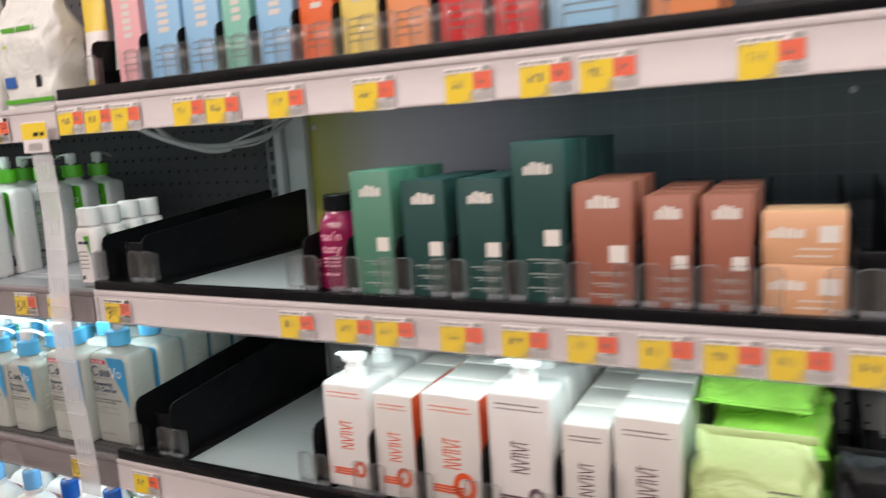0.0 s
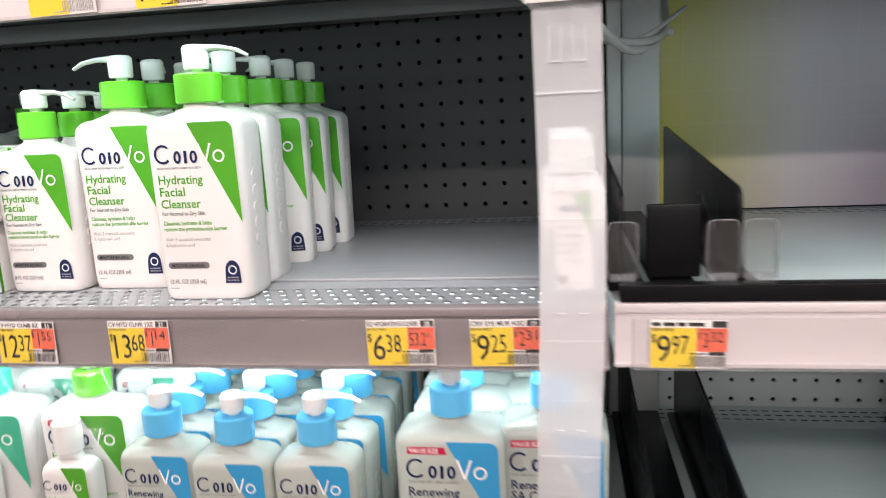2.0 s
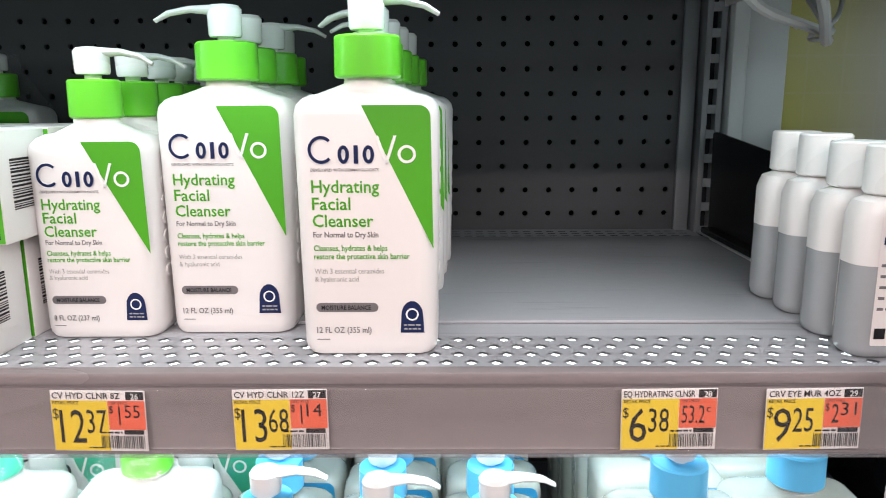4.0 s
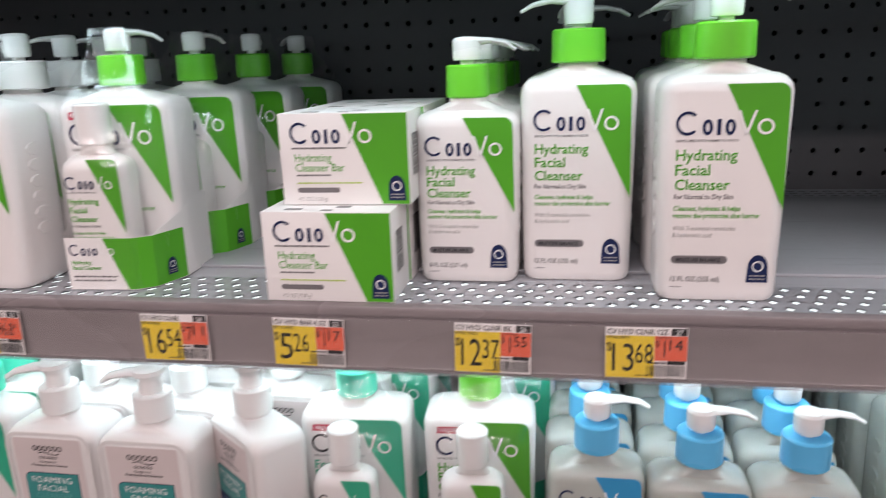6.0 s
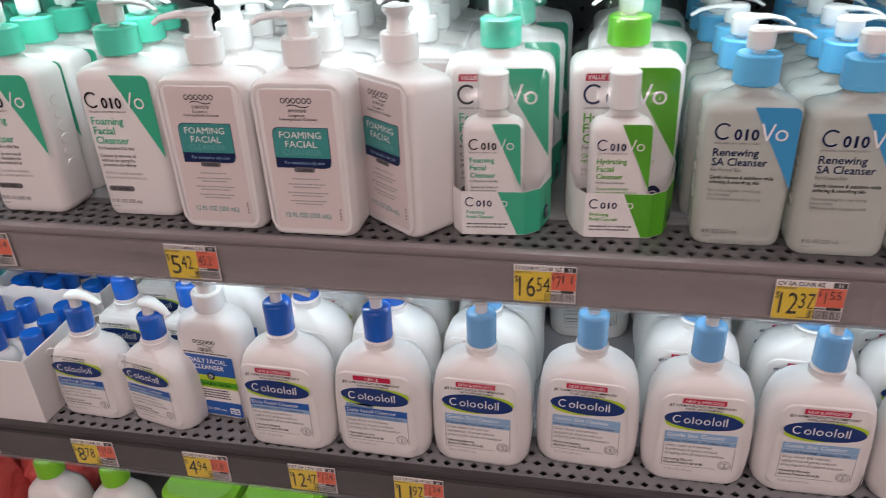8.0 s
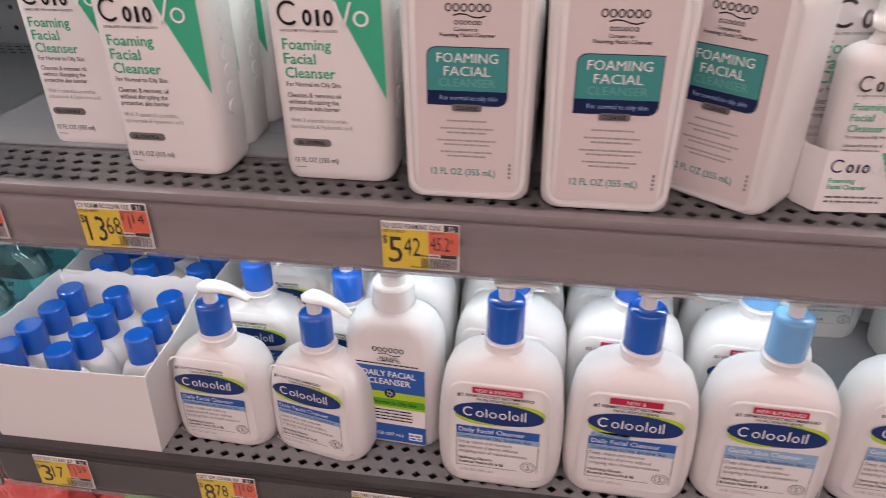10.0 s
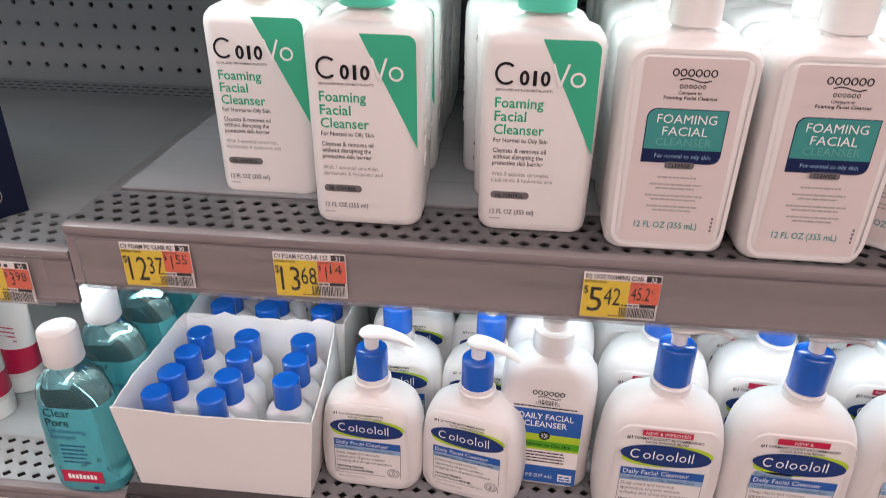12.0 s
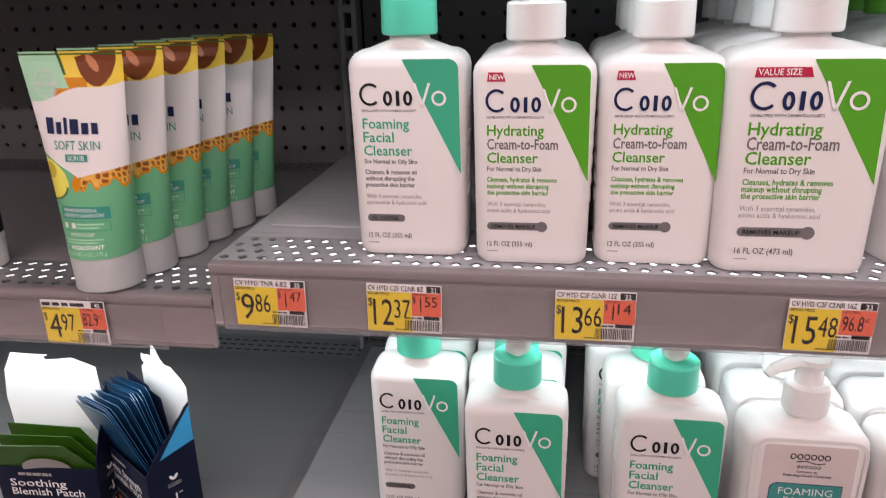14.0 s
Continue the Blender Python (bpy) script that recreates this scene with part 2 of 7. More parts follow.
def rrect(hw, hd, r, n=5):
    r = min(r, hw, hd)
    out = []
    for cx, cy, a0 in ((hw - r, hd - r, 0), (-hw + r, hd - r, 90), (-hw + r, -hd + r, 180), (hw - r, -hd + r, 270)):
        for i in range(n + 1):
            a = radians(a0 + 90 * i / n)
            out.append((cx + r * math.cos(a), cy + r * math.sin(a)))
    return out


def loft(bm, rings, caps=True, mi=0):
    vs = [[bm.verts.new(p) for p in ring] for ring in rings]
    n = len(vs[0])
    for a, b in zip(vs, vs[1:]):
        for i in range(n):
            bm.faces.new((a[i], a[(i + 1) % n], b[(i + 1) % n], b[i])).material_index = mi
    if caps:
        bm.faces.new(list(reversed(vs[0]))).material_index = mi
        bm.faces.new(vs[-1]).material_index = mi
    return bm


def turned(profile, n=24, bm=None, cx=0.0, cy=0.0, mi=0):
    """A turned body from (radius, height) pairs."""
    return loft(bm or bmesh.new(), [[(cx + r * math.cos(2 * math.pi * i / n), cy + r * math.sin(2 * math.pi * i / n), z) for i in range(n)] for r, z in profile], True, mi)


def ribbed(r, z0, z1, n=36, depth=0.0004, bevel=0.0012):
    rings = []
    for rr, z in ((r - bevel, z0), (r, z0 + bevel), (r * 0.985, z1 - bevel), (r * 0.985 - bevel, z1)):
        rings.append([((rr - depth * (i % 2)) * math.cos(2 * math.pi * i / n), (rr - depth * (i % 2)) * math.sin(2 * math.pi * i / n), z) for i in range(n)])
    return loft(bmesh.new(), rings)


def body_from(sections, n=5):
    return loft(bmesh.new(), [[(x, y, z) for x, y in rrect(hw, hd, r, n)] for z, hw, hd, r in sections])


def tube(bm, pts, radii, n=10, flat=1.0, mi=0):
    """A swept tube through points; flat squashes it in height."""
    rings = []
    for i, p in enumerate(pts):
        p = Vector(p)
        d = (Vector(pts[min(i + 1, len(pts) - 1)]) - Vector(pts[max(i - 1, 0)])).normalized()
        side = d.cross(Vector((0, 0, 1)))
        side = side.normalized() if side.length > 1e-4 else Vector((1, 0, 0))
        up = side.cross(d)
        rings.append([p + side * (radii[i] * math.cos(2 * math.pi * k / n)) + up * (radii[i] * flat * math.sin(2 * math.pi * k / n)) for k in range(n)])
    return loft(bm, rings, True, mi)


_text_cache = {}


def text_mesh(body, bold):
    key = (body, bold)
    if key not in _text_cache:
        cu = bpy.data.curves.new("t", "FONT")
        cu.body, cu.size, cu.resolution_u, cu.offset = body, 1.0, 2, 0.013 if bold else 0.0
        ob = bpy.data.objects.new("t", cu)
        scene.collection.objects.link(ob)
        me = bpy.data.meshes.new_from_object(ob.evaluated_get(bpy.context.evaluated_depsgraph_get()))
        bpy.data.objects.remove(ob)
        pts = np.array([v.co[:] for v in me.vertices]) if len(me.vertices) else np.zeros((1, 3))
        _text_cache[key] = (me, float(pts[:, 0].min()), float(pts[:, 0].max()))
    return _text_cache[key]


class Print:
    """Flat printing on the front of a thing: shapes and words in the plane y = -depth, x to the right, z up."""

    def __init__(self, depth, cx=0.0):
        self.bm, self.mats, self.y, self.cx = bmesh.new(), [], -depth, cx

    def slot(self, m):
        if m not in self.mats:
            self.mats.append(m)
        return self.mats.index(m)

    def poly(self, pts, m, layer=1):
        f = self.bm.faces.new([self.bm.verts.new((self.cx + x, self.y - 0.0002 * layer, z)) for x, z in pts])
        f.material_index = self.slot(m)

    def rect(self, x0, x1, z0, z1, m, layer=1, r=0.0):
        pts = [(x0, z0), (x1, z0), (x1, z1), (x0, z1)] if not r else [((x0 + x1) / 2 + a, (z0 + z1) / 2 + b) for a, b in rrect((x1 - x0) / 2, (z1 - z0) / 2, r, 4)]
        self.poly(pts, m, layer)

    def ellipse(self, x, z, a, b, m, layer=1, turn=0.0, n=28):
        c, s = math.cos(radians(turn)), math.sin(radians(turn))
        self.poly([(x + a * math.cos(t) * c - b * math.sin(t) * s, z + a * math.cos(t) * s + b * math.sin(t) * c) for t in (2 * math.pi * i / n for i in range(n))], m, layer)

    def ring(self, x, z, a, b, w, m, layer=1, n=24):
        vo = [self.bm.verts.new((self.cx + x + a * math.cos(2 * math.pi * i / n), self.y - 0.0002 * layer, z + b * math.sin(2 * math.pi * i / n))) for i in range(n)]
        vi = [self.bm.verts.new((self.cx + x + (a - w) * math.cos(2 * math.pi * i / n), self.y - 0.0002 * layer, z + (b - w) * math.sin(2 * math.pi * i / n))) for i in range(n)]
        for i in range(n):
            self.bm.faces.new((vo[i], vo[(i + 1) % n], vi[(i + 1) % n], vi[i])).material_index = self.slot(m)

    def text(self, body, x, z, size, m, layer=1, bold=False, align="l", squeeze=0.92, width=None):
        me, lo, hi = text_mesh(body, bold)
        sx = size * squeeze
        if width:
            sx = width / max(hi - lo, 1e-3)
        x0 = x - lo * sx if align == "l" else x - (lo + hi) / 2 * sx if align == "c" else x - hi * sx
        before = len(self.bm.verts)
        nf = len(self.bm.faces)
        self.bm.from_mesh(me)
        self.bm.verts.ensure_lookup_table()
        self.bm.faces.ensure_lookup_table()
        for v in self.bm.verts[before:]:
            v.co = Vector((self.cx + x0 + v.co.x * sx, self.y - 0.0002 * layer, z + v.co.y * size))
        k = self.slot(m)
        for f in self.bm.faces[nf:]:
            f.material_index = k

    def lines(self, rows, x, z, size, step, m, layer=1, **k):
        for i, row in enumerate(rows):
            self.text(row, x, z - step * i, size, m, layer, **k)

    def bars(self, x0, x1, z, h, m, layer=1, seed=1, gap=0.35):
        """A row of unreadable writing as plain bars."""
        rnd = random.Random(seed)
        x = x0
        while x < x1 - 0.0005:
            w = min(x1 - x, h * rnd.uniform(1.4, 4.5))
            self.rect(x, x + w, z, z + h, m, layer)
            x += w + h * gap * 2
        return self

    def barcode(self, x0, x1, z0, z1, m, layer=1, seed=3):
        rnd = random.Random(seed)
        x = x0
        while x < x1:
            w = (x1 - x0) * rnd.uniform(0.008, 0.03)
            self.rect(x, min(x1, x + w), z0, z1, m, layer)
            x += w + (x1 - x0) * rnd.uniform(0.01, 0.03)

    def done(self, name, parent, label=""):
        ob = part(name, self.bm, self.mats, parent, label, flat=True)
        return tagged(ob, kind="stuff") if name in ("lettering", "print", "header_print") else ob


def wordmark(pr, x0, x1, z, h, dark, light, layer=3, split=0.58):
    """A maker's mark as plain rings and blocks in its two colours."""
    w = x1 - x0
    t = h * 0.115
    arc(pr, x0 + h * 0.48, z + h * 0.5, h * 0.48, h * 0.5, t, dark, layer)
    xs = x0 + h * 1.08
    step = (x0 + w * split - xs) / 3
    for i in range(3):
        cx = xs + step * (i + 0.45)
        if i == 1:
            pr.rect(cx - t * 0.7, cx + t * 0.7, z, z + h * 0.66, dark, layer)
        else:
            pr.ring(cx, z + h * 0.33, step * 0.46, h * 0.33, t * 1.15, dark, layer)
    xv = x0 + w * split
    vw = h * 0.78
    for s in (0, 1):
        a, b = (xv, xv + vw * 0.5) if s == 0 else (xv + vw, xv + vw * 0.5)
        d = t if s == 0 else -t
        pr.poly([(a, z + h), (b - (d * 0.5), z), (b + d * 0.5, z), (a + d, z + h)], light, layer)
    cx = xv + vw + h * 0.36
    pr.ring(cx, z + h * 0.33, h * 0.33, h * 0.33, t * 0.9, light, layer)


def arc(pr, x, z, a, b, w, m, layer, gap=45, n=26):
    """An open ring, its gap to the right."""
    lo, hi = radians(gap), radians(360 - gap)
    for i in range(n):
        p, q = lo + (hi - lo) * i / n, lo + (hi - lo) * (i + 1) / n
        pr.poly([(x + a * math.cos(p), z + b * math.sin(p)), (x + a * math.cos(q), z + b * math.sin(q)), (x + (a - w) * math.cos(q), z + (b - w) * math.sin(q)), (x + (a - w) * math.cos(p), z + (b - w) * math.sin(p))], m, layer)


def script_mark(pr, x, z, w, m, layer):
    """A flowing maker's mark as small slanted rings, a swoosh and a second, smaller row."""
    n = 6
    for i in range(n):
        cx = x - w / 2 + w * (i + 0.5) / n
        pr.ring(cx, z + 0.0038, w / n * 0.46, 0.0024, 0.0008, m, layer, 14)
    top = [(x - w * 0.32 + w * 0.70 * f, z - 0.0002 + 0.0011 * math.sin(math.pi * 2 * f)) for f in (0, 0.2, 0.4, 0.6, 0.8, 1.0)]
    pr.poly(top + [(u + 0.0002, v - 0.0008) for u, v in reversed(top)], m, layer)
    for i in range(6):
        pr.ring(x - w * 0.25 + w * 0.10 * i, z - 0.0044, w * 0.042, 0.0013, 0.0005, m, layer, 10)


def pump_head(parent, z, stem_r, head_r, top, reach, mat, spout_z=0.004, tall=True):
    """Actuator with its stem and a drooping spout along +x."""
    bm = turned([(stem_r * 0.6, z), (stem_r * 0.6, z + 0.004)], 16)
    turned([(head_r * 0.92, z + 0.003), (head_r, z + 0.0045), (head_r * 1.03, top - 0.003), (head_r * 0.85, top - 0.0008), (head_r * 0.3, top)], 22, bm)
    zz = top - spout_z
    pts = [(-head_r * 0.6, 0, zz), (head_r * 0.6, 0, zz + 0.0006), (reach * 0.5, 0, zz + 0.0008), (reach * 0.8, 0, zz - 0.0016), (reach, 0, zz - 0.006)]
    tube(bm, pts, [head_r * 0.85, head_r * 0.75, head_r * 0.5, head_r * 0.42, head_r * 0.3], 12, 0.42)
    return part("pump_head", bm, mat, parent)


def spin(ob, degrees):
    for c in ob.children:
        if c.name.startswith("pump_head"):
            c.rotation_euler = (0, 0, radians(degrees))


_protos = {}


def place(key, make, x, y, z, turn=0.0, spout=None, label=None):
    """Builds the first of a kind and copies it after that. y is the middle."""
    m = pose(x, y, z, 0, 0, turn)
    if key not in _protos:
        ob = make()
        ob.matrix_basis = m
        _protos[key] = ob
    else:
        ob = copy_thing(_protos[key], m)
    if spout is not None:
        spin(ob, spout)
    if label:
        ob["label"] = label
    return ob


# ---- the store round the shelves ----
def slab(name, label, x0, x1, y0, y1, z0, z1, mat):
    ob = part(name, boxm(x0, x1, y0, y1, z0, z1), mat, None, label, True)
    return tagged(ob, label, name.split("_")[0], kind="structure")


TILE = material("floor_tile", (0.42, 0.40, 0.38), 0.25, 0, 0.08, 6, 0.05)
PAINT = material("wall_paint", (0.62, 0.60, 0.58), 0.7, 0, 0.05, 8, 0.1)
CEIL = material("ceiling_board", (0.72, 0.71, 0.70), 0.8, 0, 0.05, 8, 0.1)
slab("floor", "polished pale store floor", -6, 5, -9, 1.3, -0.1, 0.0, TILE)
slab("ceiling", "white store ceiling", -6, 5, -9, 1.3, 4.2, 4.3, CEIL)
slab("wall_north", "plain wall behind the shelving", -6, 5, 1.20, 1.3, 0.0, 4.2, PAINT)
slab("wall_south", "plain far wall of the store", -6, 5, -9.1, -9, 0.0, 4.2, PAINT)
slab("wall_west", "plain end wall", -6.1, -6, -9, 1.3, 0.0, 4.2, PAINT)
slab("wall_east", "plain end wall", 5, 5.1, -9, 1.3, 0.0, 4.2, PAINT)
# added out of view, tall enough to keep far lamps off lower shelves
slab("wall_aisle", "unseen plain block across the aisle that shades the lower shelves", -5, 4, -2.2, -1.7, 0.0, 2.08, PAINT)

# ---- shelving ----
LEFT, SEAM_L, SEAM_R, RIGHT = -3.30, -2.0895, -0.8615, 0.37
BACK = 1.035
PITCH = 0.0256


def pegboard(x0, x1, z0, z1, mat, label, pitch=PITCH):
    """Perforated back panel with real round holes on a one inch grid."""
    bm = bmesh.new()
    nx, nz = round((x1 - x0) / pitch), int((z1 - z0) / pitch)
    px, pz, r = (x1 - x0) / nx, (z1 - z0) / nz, 0.0031
    k = 8
    grid = {}

    def corner(i, j):
        if (i, j) not in grid:
            grid[(i, j)] = bm.verts.new((x0 + i * px, BACK, z0 + j * pz))
        return grid[(i, j)]

    for i in range(nx):
        for j in range(nz):
            cx, cz = x0 + (i + 0.5) * px, z0 + (j + 0.5) * pz
            ring = [bm.verts.new((cx + r * math.cos(2 * math.pi * a / k + math.pi / 4), BACK, cz + r * math.sin(2 * math.pi * a / k + math.pi / 4))) for a in range(k)]
            deep = [bm.verts.new((v.co.x, BACK + 0.004, v.co.z)) for v in ring]
            cs = [corner(i + 1, j + 1), corner(i, j + 1), corner(i, j), corner(i + 1, j)]
            for q in range(4):
                a, b, c = ring[2 * q], ring[2 * q + 1], ring[(2 * q + 2) % k]
                bm.faces.new((cs[q], b, a))
                bm.faces.new((cs[q], cs[(q + 1) % 4], b))
                bm.faces.new((cs[(q + 1) % 4], c, b))
            for a in range(k):
                bm.faces.new((ring[a], ring[(a + 1) % k], deep[(a + 1) % k], deep[a]))
    ob = part("wall_pegboard", bm, mat, None, label, True)
    return tagged(ob, label, "pegboard", kind="structure")


pegboard(SEAM_L + 0.0085, SEAM_R - 0.0155, 0.497, 1.897, PEG, "dark grey perforated steel back panel")
pegboard(-3.2805, -2.1055, 0.5077, 1.8909, PEG_NEXT, "dark grey perforated steel back panel of the next bay", 0.0247)
pegboard(SEAM_R + 0.012, RIGHT, 0.50, 1.27, PEG_PALE, "pale grey perforated steel back panel")
# sheet coloured as the shade seen through the peg holes
slab("wall_panel_back", "near-black sheet standing for the shade behind the back panels", LEFT, RIGHT, BACK + 0.03, BACK + 0.05, 0.0, 1.95, DARK)
card = part("wall_graphic", boxm(SEAM_R + 0.085, RIGHT, BACK - 0.006, BACK, 1.30, 1.90), PANEL, None)
tagged(card, "printed backer panel shading from lime to mauve to charcoal", "panel", kind="structure")
for x_s, z_s in ((-0.765, 1.512), (-0.765, 1.335), (0.10, 1.512)):
    sc = part("screw", turned([(0.0045, 0.0), (0.005, 0.001), (0.003, 0.003), (0.0015, 0.0034)], 12), POST_PALE, card)
    sc.matrix_basis = pose(x_s, BACK - 0.0065, z_s, 90, 0, 0)


def upright(x, mat, label, w=0.021, front=1.010):
    up = thing("upright", label, "upright", "shelf uprights")
    bm = bmesh.new()
    box(bm, x - w / 2, x - w * 0.2, front, BACK - 0.001, 0, 1.9, 0.001)
    box(bm, x + w * 0.2, x + w / 2, front, BACK - 0.001, 0, 1.9, 0.001)
    z = 0.5
    while z < 1.9:
        box(bm, x - w * 0.2, x + w * 0.2, front + 0.0005, front + 0.003, z, z + 0.009)
        z += PITCH
    part("slotted_face", bm, mat, up)
    # solid black core in place of the shade inside the slots
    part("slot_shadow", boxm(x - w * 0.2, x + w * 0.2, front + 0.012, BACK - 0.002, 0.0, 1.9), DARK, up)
    return up


upright(SEAM_R + 0.008, POST, "dark grey slotted steel upright between two bays")
upright(SEAM_L - 0.004, POST, "dark grey slotted steel upright beside pegboard")
part("flange", boxm(SEAM_R - 0.0195, SEAM_R - 0.004, BACK - 0.007, BACK - 0.002, 0.0, 1.9, 0.001), POST, bpy.data.objects["upright"], "flat steel flange")
cover = thing("cover_strip", "pale grey folded steel cover strip beside the upright", "cover strip")
part("face", boxm(SEAM_R + 0.040, SEAM_R + 0.084, BACK - 0.022, BACK - 0.001, 0.4, 1.9, 0.003), POST_PALE, cover)
part("fold", boxm(SEAM_R + 0.022, SEAM_R + 0.0385, BACK - 0.034, BACK - 0.001, 0.4, 1.9, 0.003), POST_PALE, cover)


def shelf(name, x0, x1, front, top, lip_h, lip_mat, deck_mat, label, plate=None, holes=True, channel=True):
    """A steel shelf: deck, perforated front band with diamond holes, lip with a clear ticket channel, and a cover plate."""
    sh = thing(name, label, "shelf", "steel shelves")
    band0, band1 = front + 0.008, front + 0.060
    bm = bmesh.new()
    if holes:
        px, rows = 0.0136, 4
        pz = (band1 - band0) / rows
        n = int((x1 - x0) / px)
        px = (x1 - x0) / n
        for z_s in (top, top - 0.0012):
            for j in range(rows):
                off = 0.5 * px if j % 2 else 0.0
                for i in range(n):
                    a, b = x0 + i * px, x0 + (i + 1) * px
                    c, d = band0 + j * pz, band0 + (j + 1) * pz
                    skip = off and i == n - 1
                    if off:
                        a, b = a + off, b + off
                    if skip:
                        a2, b2 = x0, x0 + off
                        bm.faces.new([bm.verts.new(p) for p in ((a2, c, z_s), (b2, c, z_s), (b2, d, z_s), (a2, d, z_s))])
                        b = x1
                        bm.faces.new([bm.verts.new(p) for p in ((a, c, z_s), (b, c, z_s), (b, d, z_s), (a, d, z_s))])
                        continue
                    mx, my = (a + b) / 2, (c + d) / 2
                    rx, ry = px * 0.34, pz * 0.31
                    C = [bm.verts.new(p) for p in ((a, c, z_s), (b, c, z_s), (b, d, z_s), (a, d, z_s))]
                    D = [bm.verts.new(p) for p in ((mx, my - ry, z_s), (mx + rx, my, z_s), (mx, my + ry, z_s), (mx - rx, my, z_s))]
                    for q in range(4):
                        bm.faces.new((C[q], C[(q + 1) % 4], D[q]))
                        bm.faces.new((C[(q + 1) % 4], D[(q + 1) % 4], D[q]))
        tagged(part("perforated_band", bm, deck_mat, sh, "band of diamond holes", True), kind="stuff")
    else:
        box(bm, x0, x1, band0, band1, top - 0.0015, top)
        part("front_band", bm, deck_mat, sh, "", True)
    part("deck", boxm(x0, x1, band1, BACK - 0.052, top - 0.0015, top, 0.0003), deck_mat, sh)
    # slotted rear strip
    bm = bmesh.new()
    box(bm, x0, x1, BACK - 0.052, BACK - 0.002, top - 0.0022, top - 0.0002)
    part("rear_strip", bm, deck_mat, sh)
    # slots are flat marks, the shade inside them given as colour
    bm = bmesh.new()
    nslot = int((x1 - x0) / 0.0128)
    for r_i in range(3):
        for i in range(nslot):
            xa = x0 + 0.004 + i * 0.0128
            ya = BACK - 0.045 + r_i * 0.013
            bm.faces.new([bm.verts.new(p) for p in ((xa, ya, top + 0.0002), (xa + 0.008, ya, top + 0.0002), (xa + 0.008, ya + 0.003, top + 0.0002), (xa, ya + 0.003, top + 0.0002))])
    part("rear_slotting", bm, DARK, sh, "flat slot marks along the back edge, coloured as shade", True)
    if plate:
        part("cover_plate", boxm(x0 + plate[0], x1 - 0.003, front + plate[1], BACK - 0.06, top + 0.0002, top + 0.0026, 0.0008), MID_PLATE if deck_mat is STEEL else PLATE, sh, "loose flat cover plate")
    # rolled front edge and lip
    rings = []
    for x in (x0 + 0.0008, x1 - 0.0008):
        prof = [(front + 0.009, top - 0.0001), (front + 0.004, top + 0.0003), (front + 0.0012, top - 0.0010), (front + 0.0003, top - 0.0035), (front + 0.0012, top - 0.0072), (front + 0.0034, top - 0.0076), (front + 0.0034, top - 0.0090), (front + 0.0012, top - 0.0094), (front + 0.0015, top - lip_h + 0.004),
                (front + 0.0003, top - lip_h + 0.002), (front + 0.0006, top - lip_h), (front + 0.004, top - lip_h), (front + 0.004, top - 0.008), (front + 0.009, top - 0.0030)]
        rings.append([(x, y, z) for y, z in prof])
    part("lip", loft(bmesh.new(), rings), lip_mat, sh)
    part("end_cap", boxm(x0 + 0.0004, x0 + 0.002, front + 0.004, BACK - 0.06, top - lip_h * 0.8, top - 0.002), lip_mat, sh)
    bm = boxm(x0 + 0.03, x1 - 0.03, front + 0.12, front + 0.15, top - 0.022, top - 0.0025, 0.001)
    box(bm, x0 + 0.03, x1 - 0.03, front + 0.30, front + 0.33, top - 0.022, top - 0.0025, 0.001)
    part("underside_rib", bm, deck_mat, sh)
    if channel:
        bm = boxm(x0 + 0.012, x1 - 0.004, front - 0.0008, front + 0.0011, top - lip_h + 0.0005, top - lip_h + 0.0028)
        part("ticket_rail", bm, lip_mat, sh, "thin ticket rail along the lip")
    return sh


G = 0.0012
shelf("gondola_shelf", SEAM_L + G, SEAM_R - G, 0.582, 1.556, 0.046, PALE_LIP, STEEL, "grey steel shelf with pale lip, holding pouches above the bottles", holes=False)
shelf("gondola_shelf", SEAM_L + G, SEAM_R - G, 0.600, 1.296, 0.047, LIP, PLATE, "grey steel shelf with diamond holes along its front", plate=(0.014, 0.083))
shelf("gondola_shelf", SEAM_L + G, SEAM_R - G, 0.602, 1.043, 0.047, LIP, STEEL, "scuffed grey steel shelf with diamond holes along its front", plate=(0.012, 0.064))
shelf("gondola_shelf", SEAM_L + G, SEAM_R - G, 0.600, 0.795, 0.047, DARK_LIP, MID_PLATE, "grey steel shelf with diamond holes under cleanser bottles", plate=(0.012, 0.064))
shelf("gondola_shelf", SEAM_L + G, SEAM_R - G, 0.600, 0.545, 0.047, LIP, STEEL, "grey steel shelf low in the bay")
shelf("gondola_shelf", LEFT, SEAM_L - G, 0.600, 1.530, 0.047, LIP, STEEL, "grey steel top shelf of the next bay", holes=False)
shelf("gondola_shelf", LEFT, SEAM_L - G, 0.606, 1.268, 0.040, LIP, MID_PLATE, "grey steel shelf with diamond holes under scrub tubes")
shelf("gondola_shelf", LEFT, SEAM_L - G, 0.606, 1.020, 0.044, LIP, SHADED_PLATE, "grey steel shelf with diamond holes under patch boxes")
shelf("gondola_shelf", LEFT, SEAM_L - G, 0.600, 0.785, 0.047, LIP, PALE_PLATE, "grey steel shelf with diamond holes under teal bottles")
shelf("gondola_shelf", SEAM_R + G, RIGHT, 0.582, 1.561, 0.046, PALE_LIP, STEEL, "grey steel shelf with pale lip under coloured cartons", holes=False)
shelf("gondola_shelf", SEAM_R + G, RIGHT, 0.600, 1.298, 0.046, PALE_LIP, PALE_PLATE, "pale steel shelf with a black tray rail", holes=False)
shelf("gondola_shelf", SEAM_R + G, RIGHT, 0.600, 1.043, 0.047, PALE_LIP, PALE_PLATE, "pale steel shelf with black dividers and white cartons", holes=False)


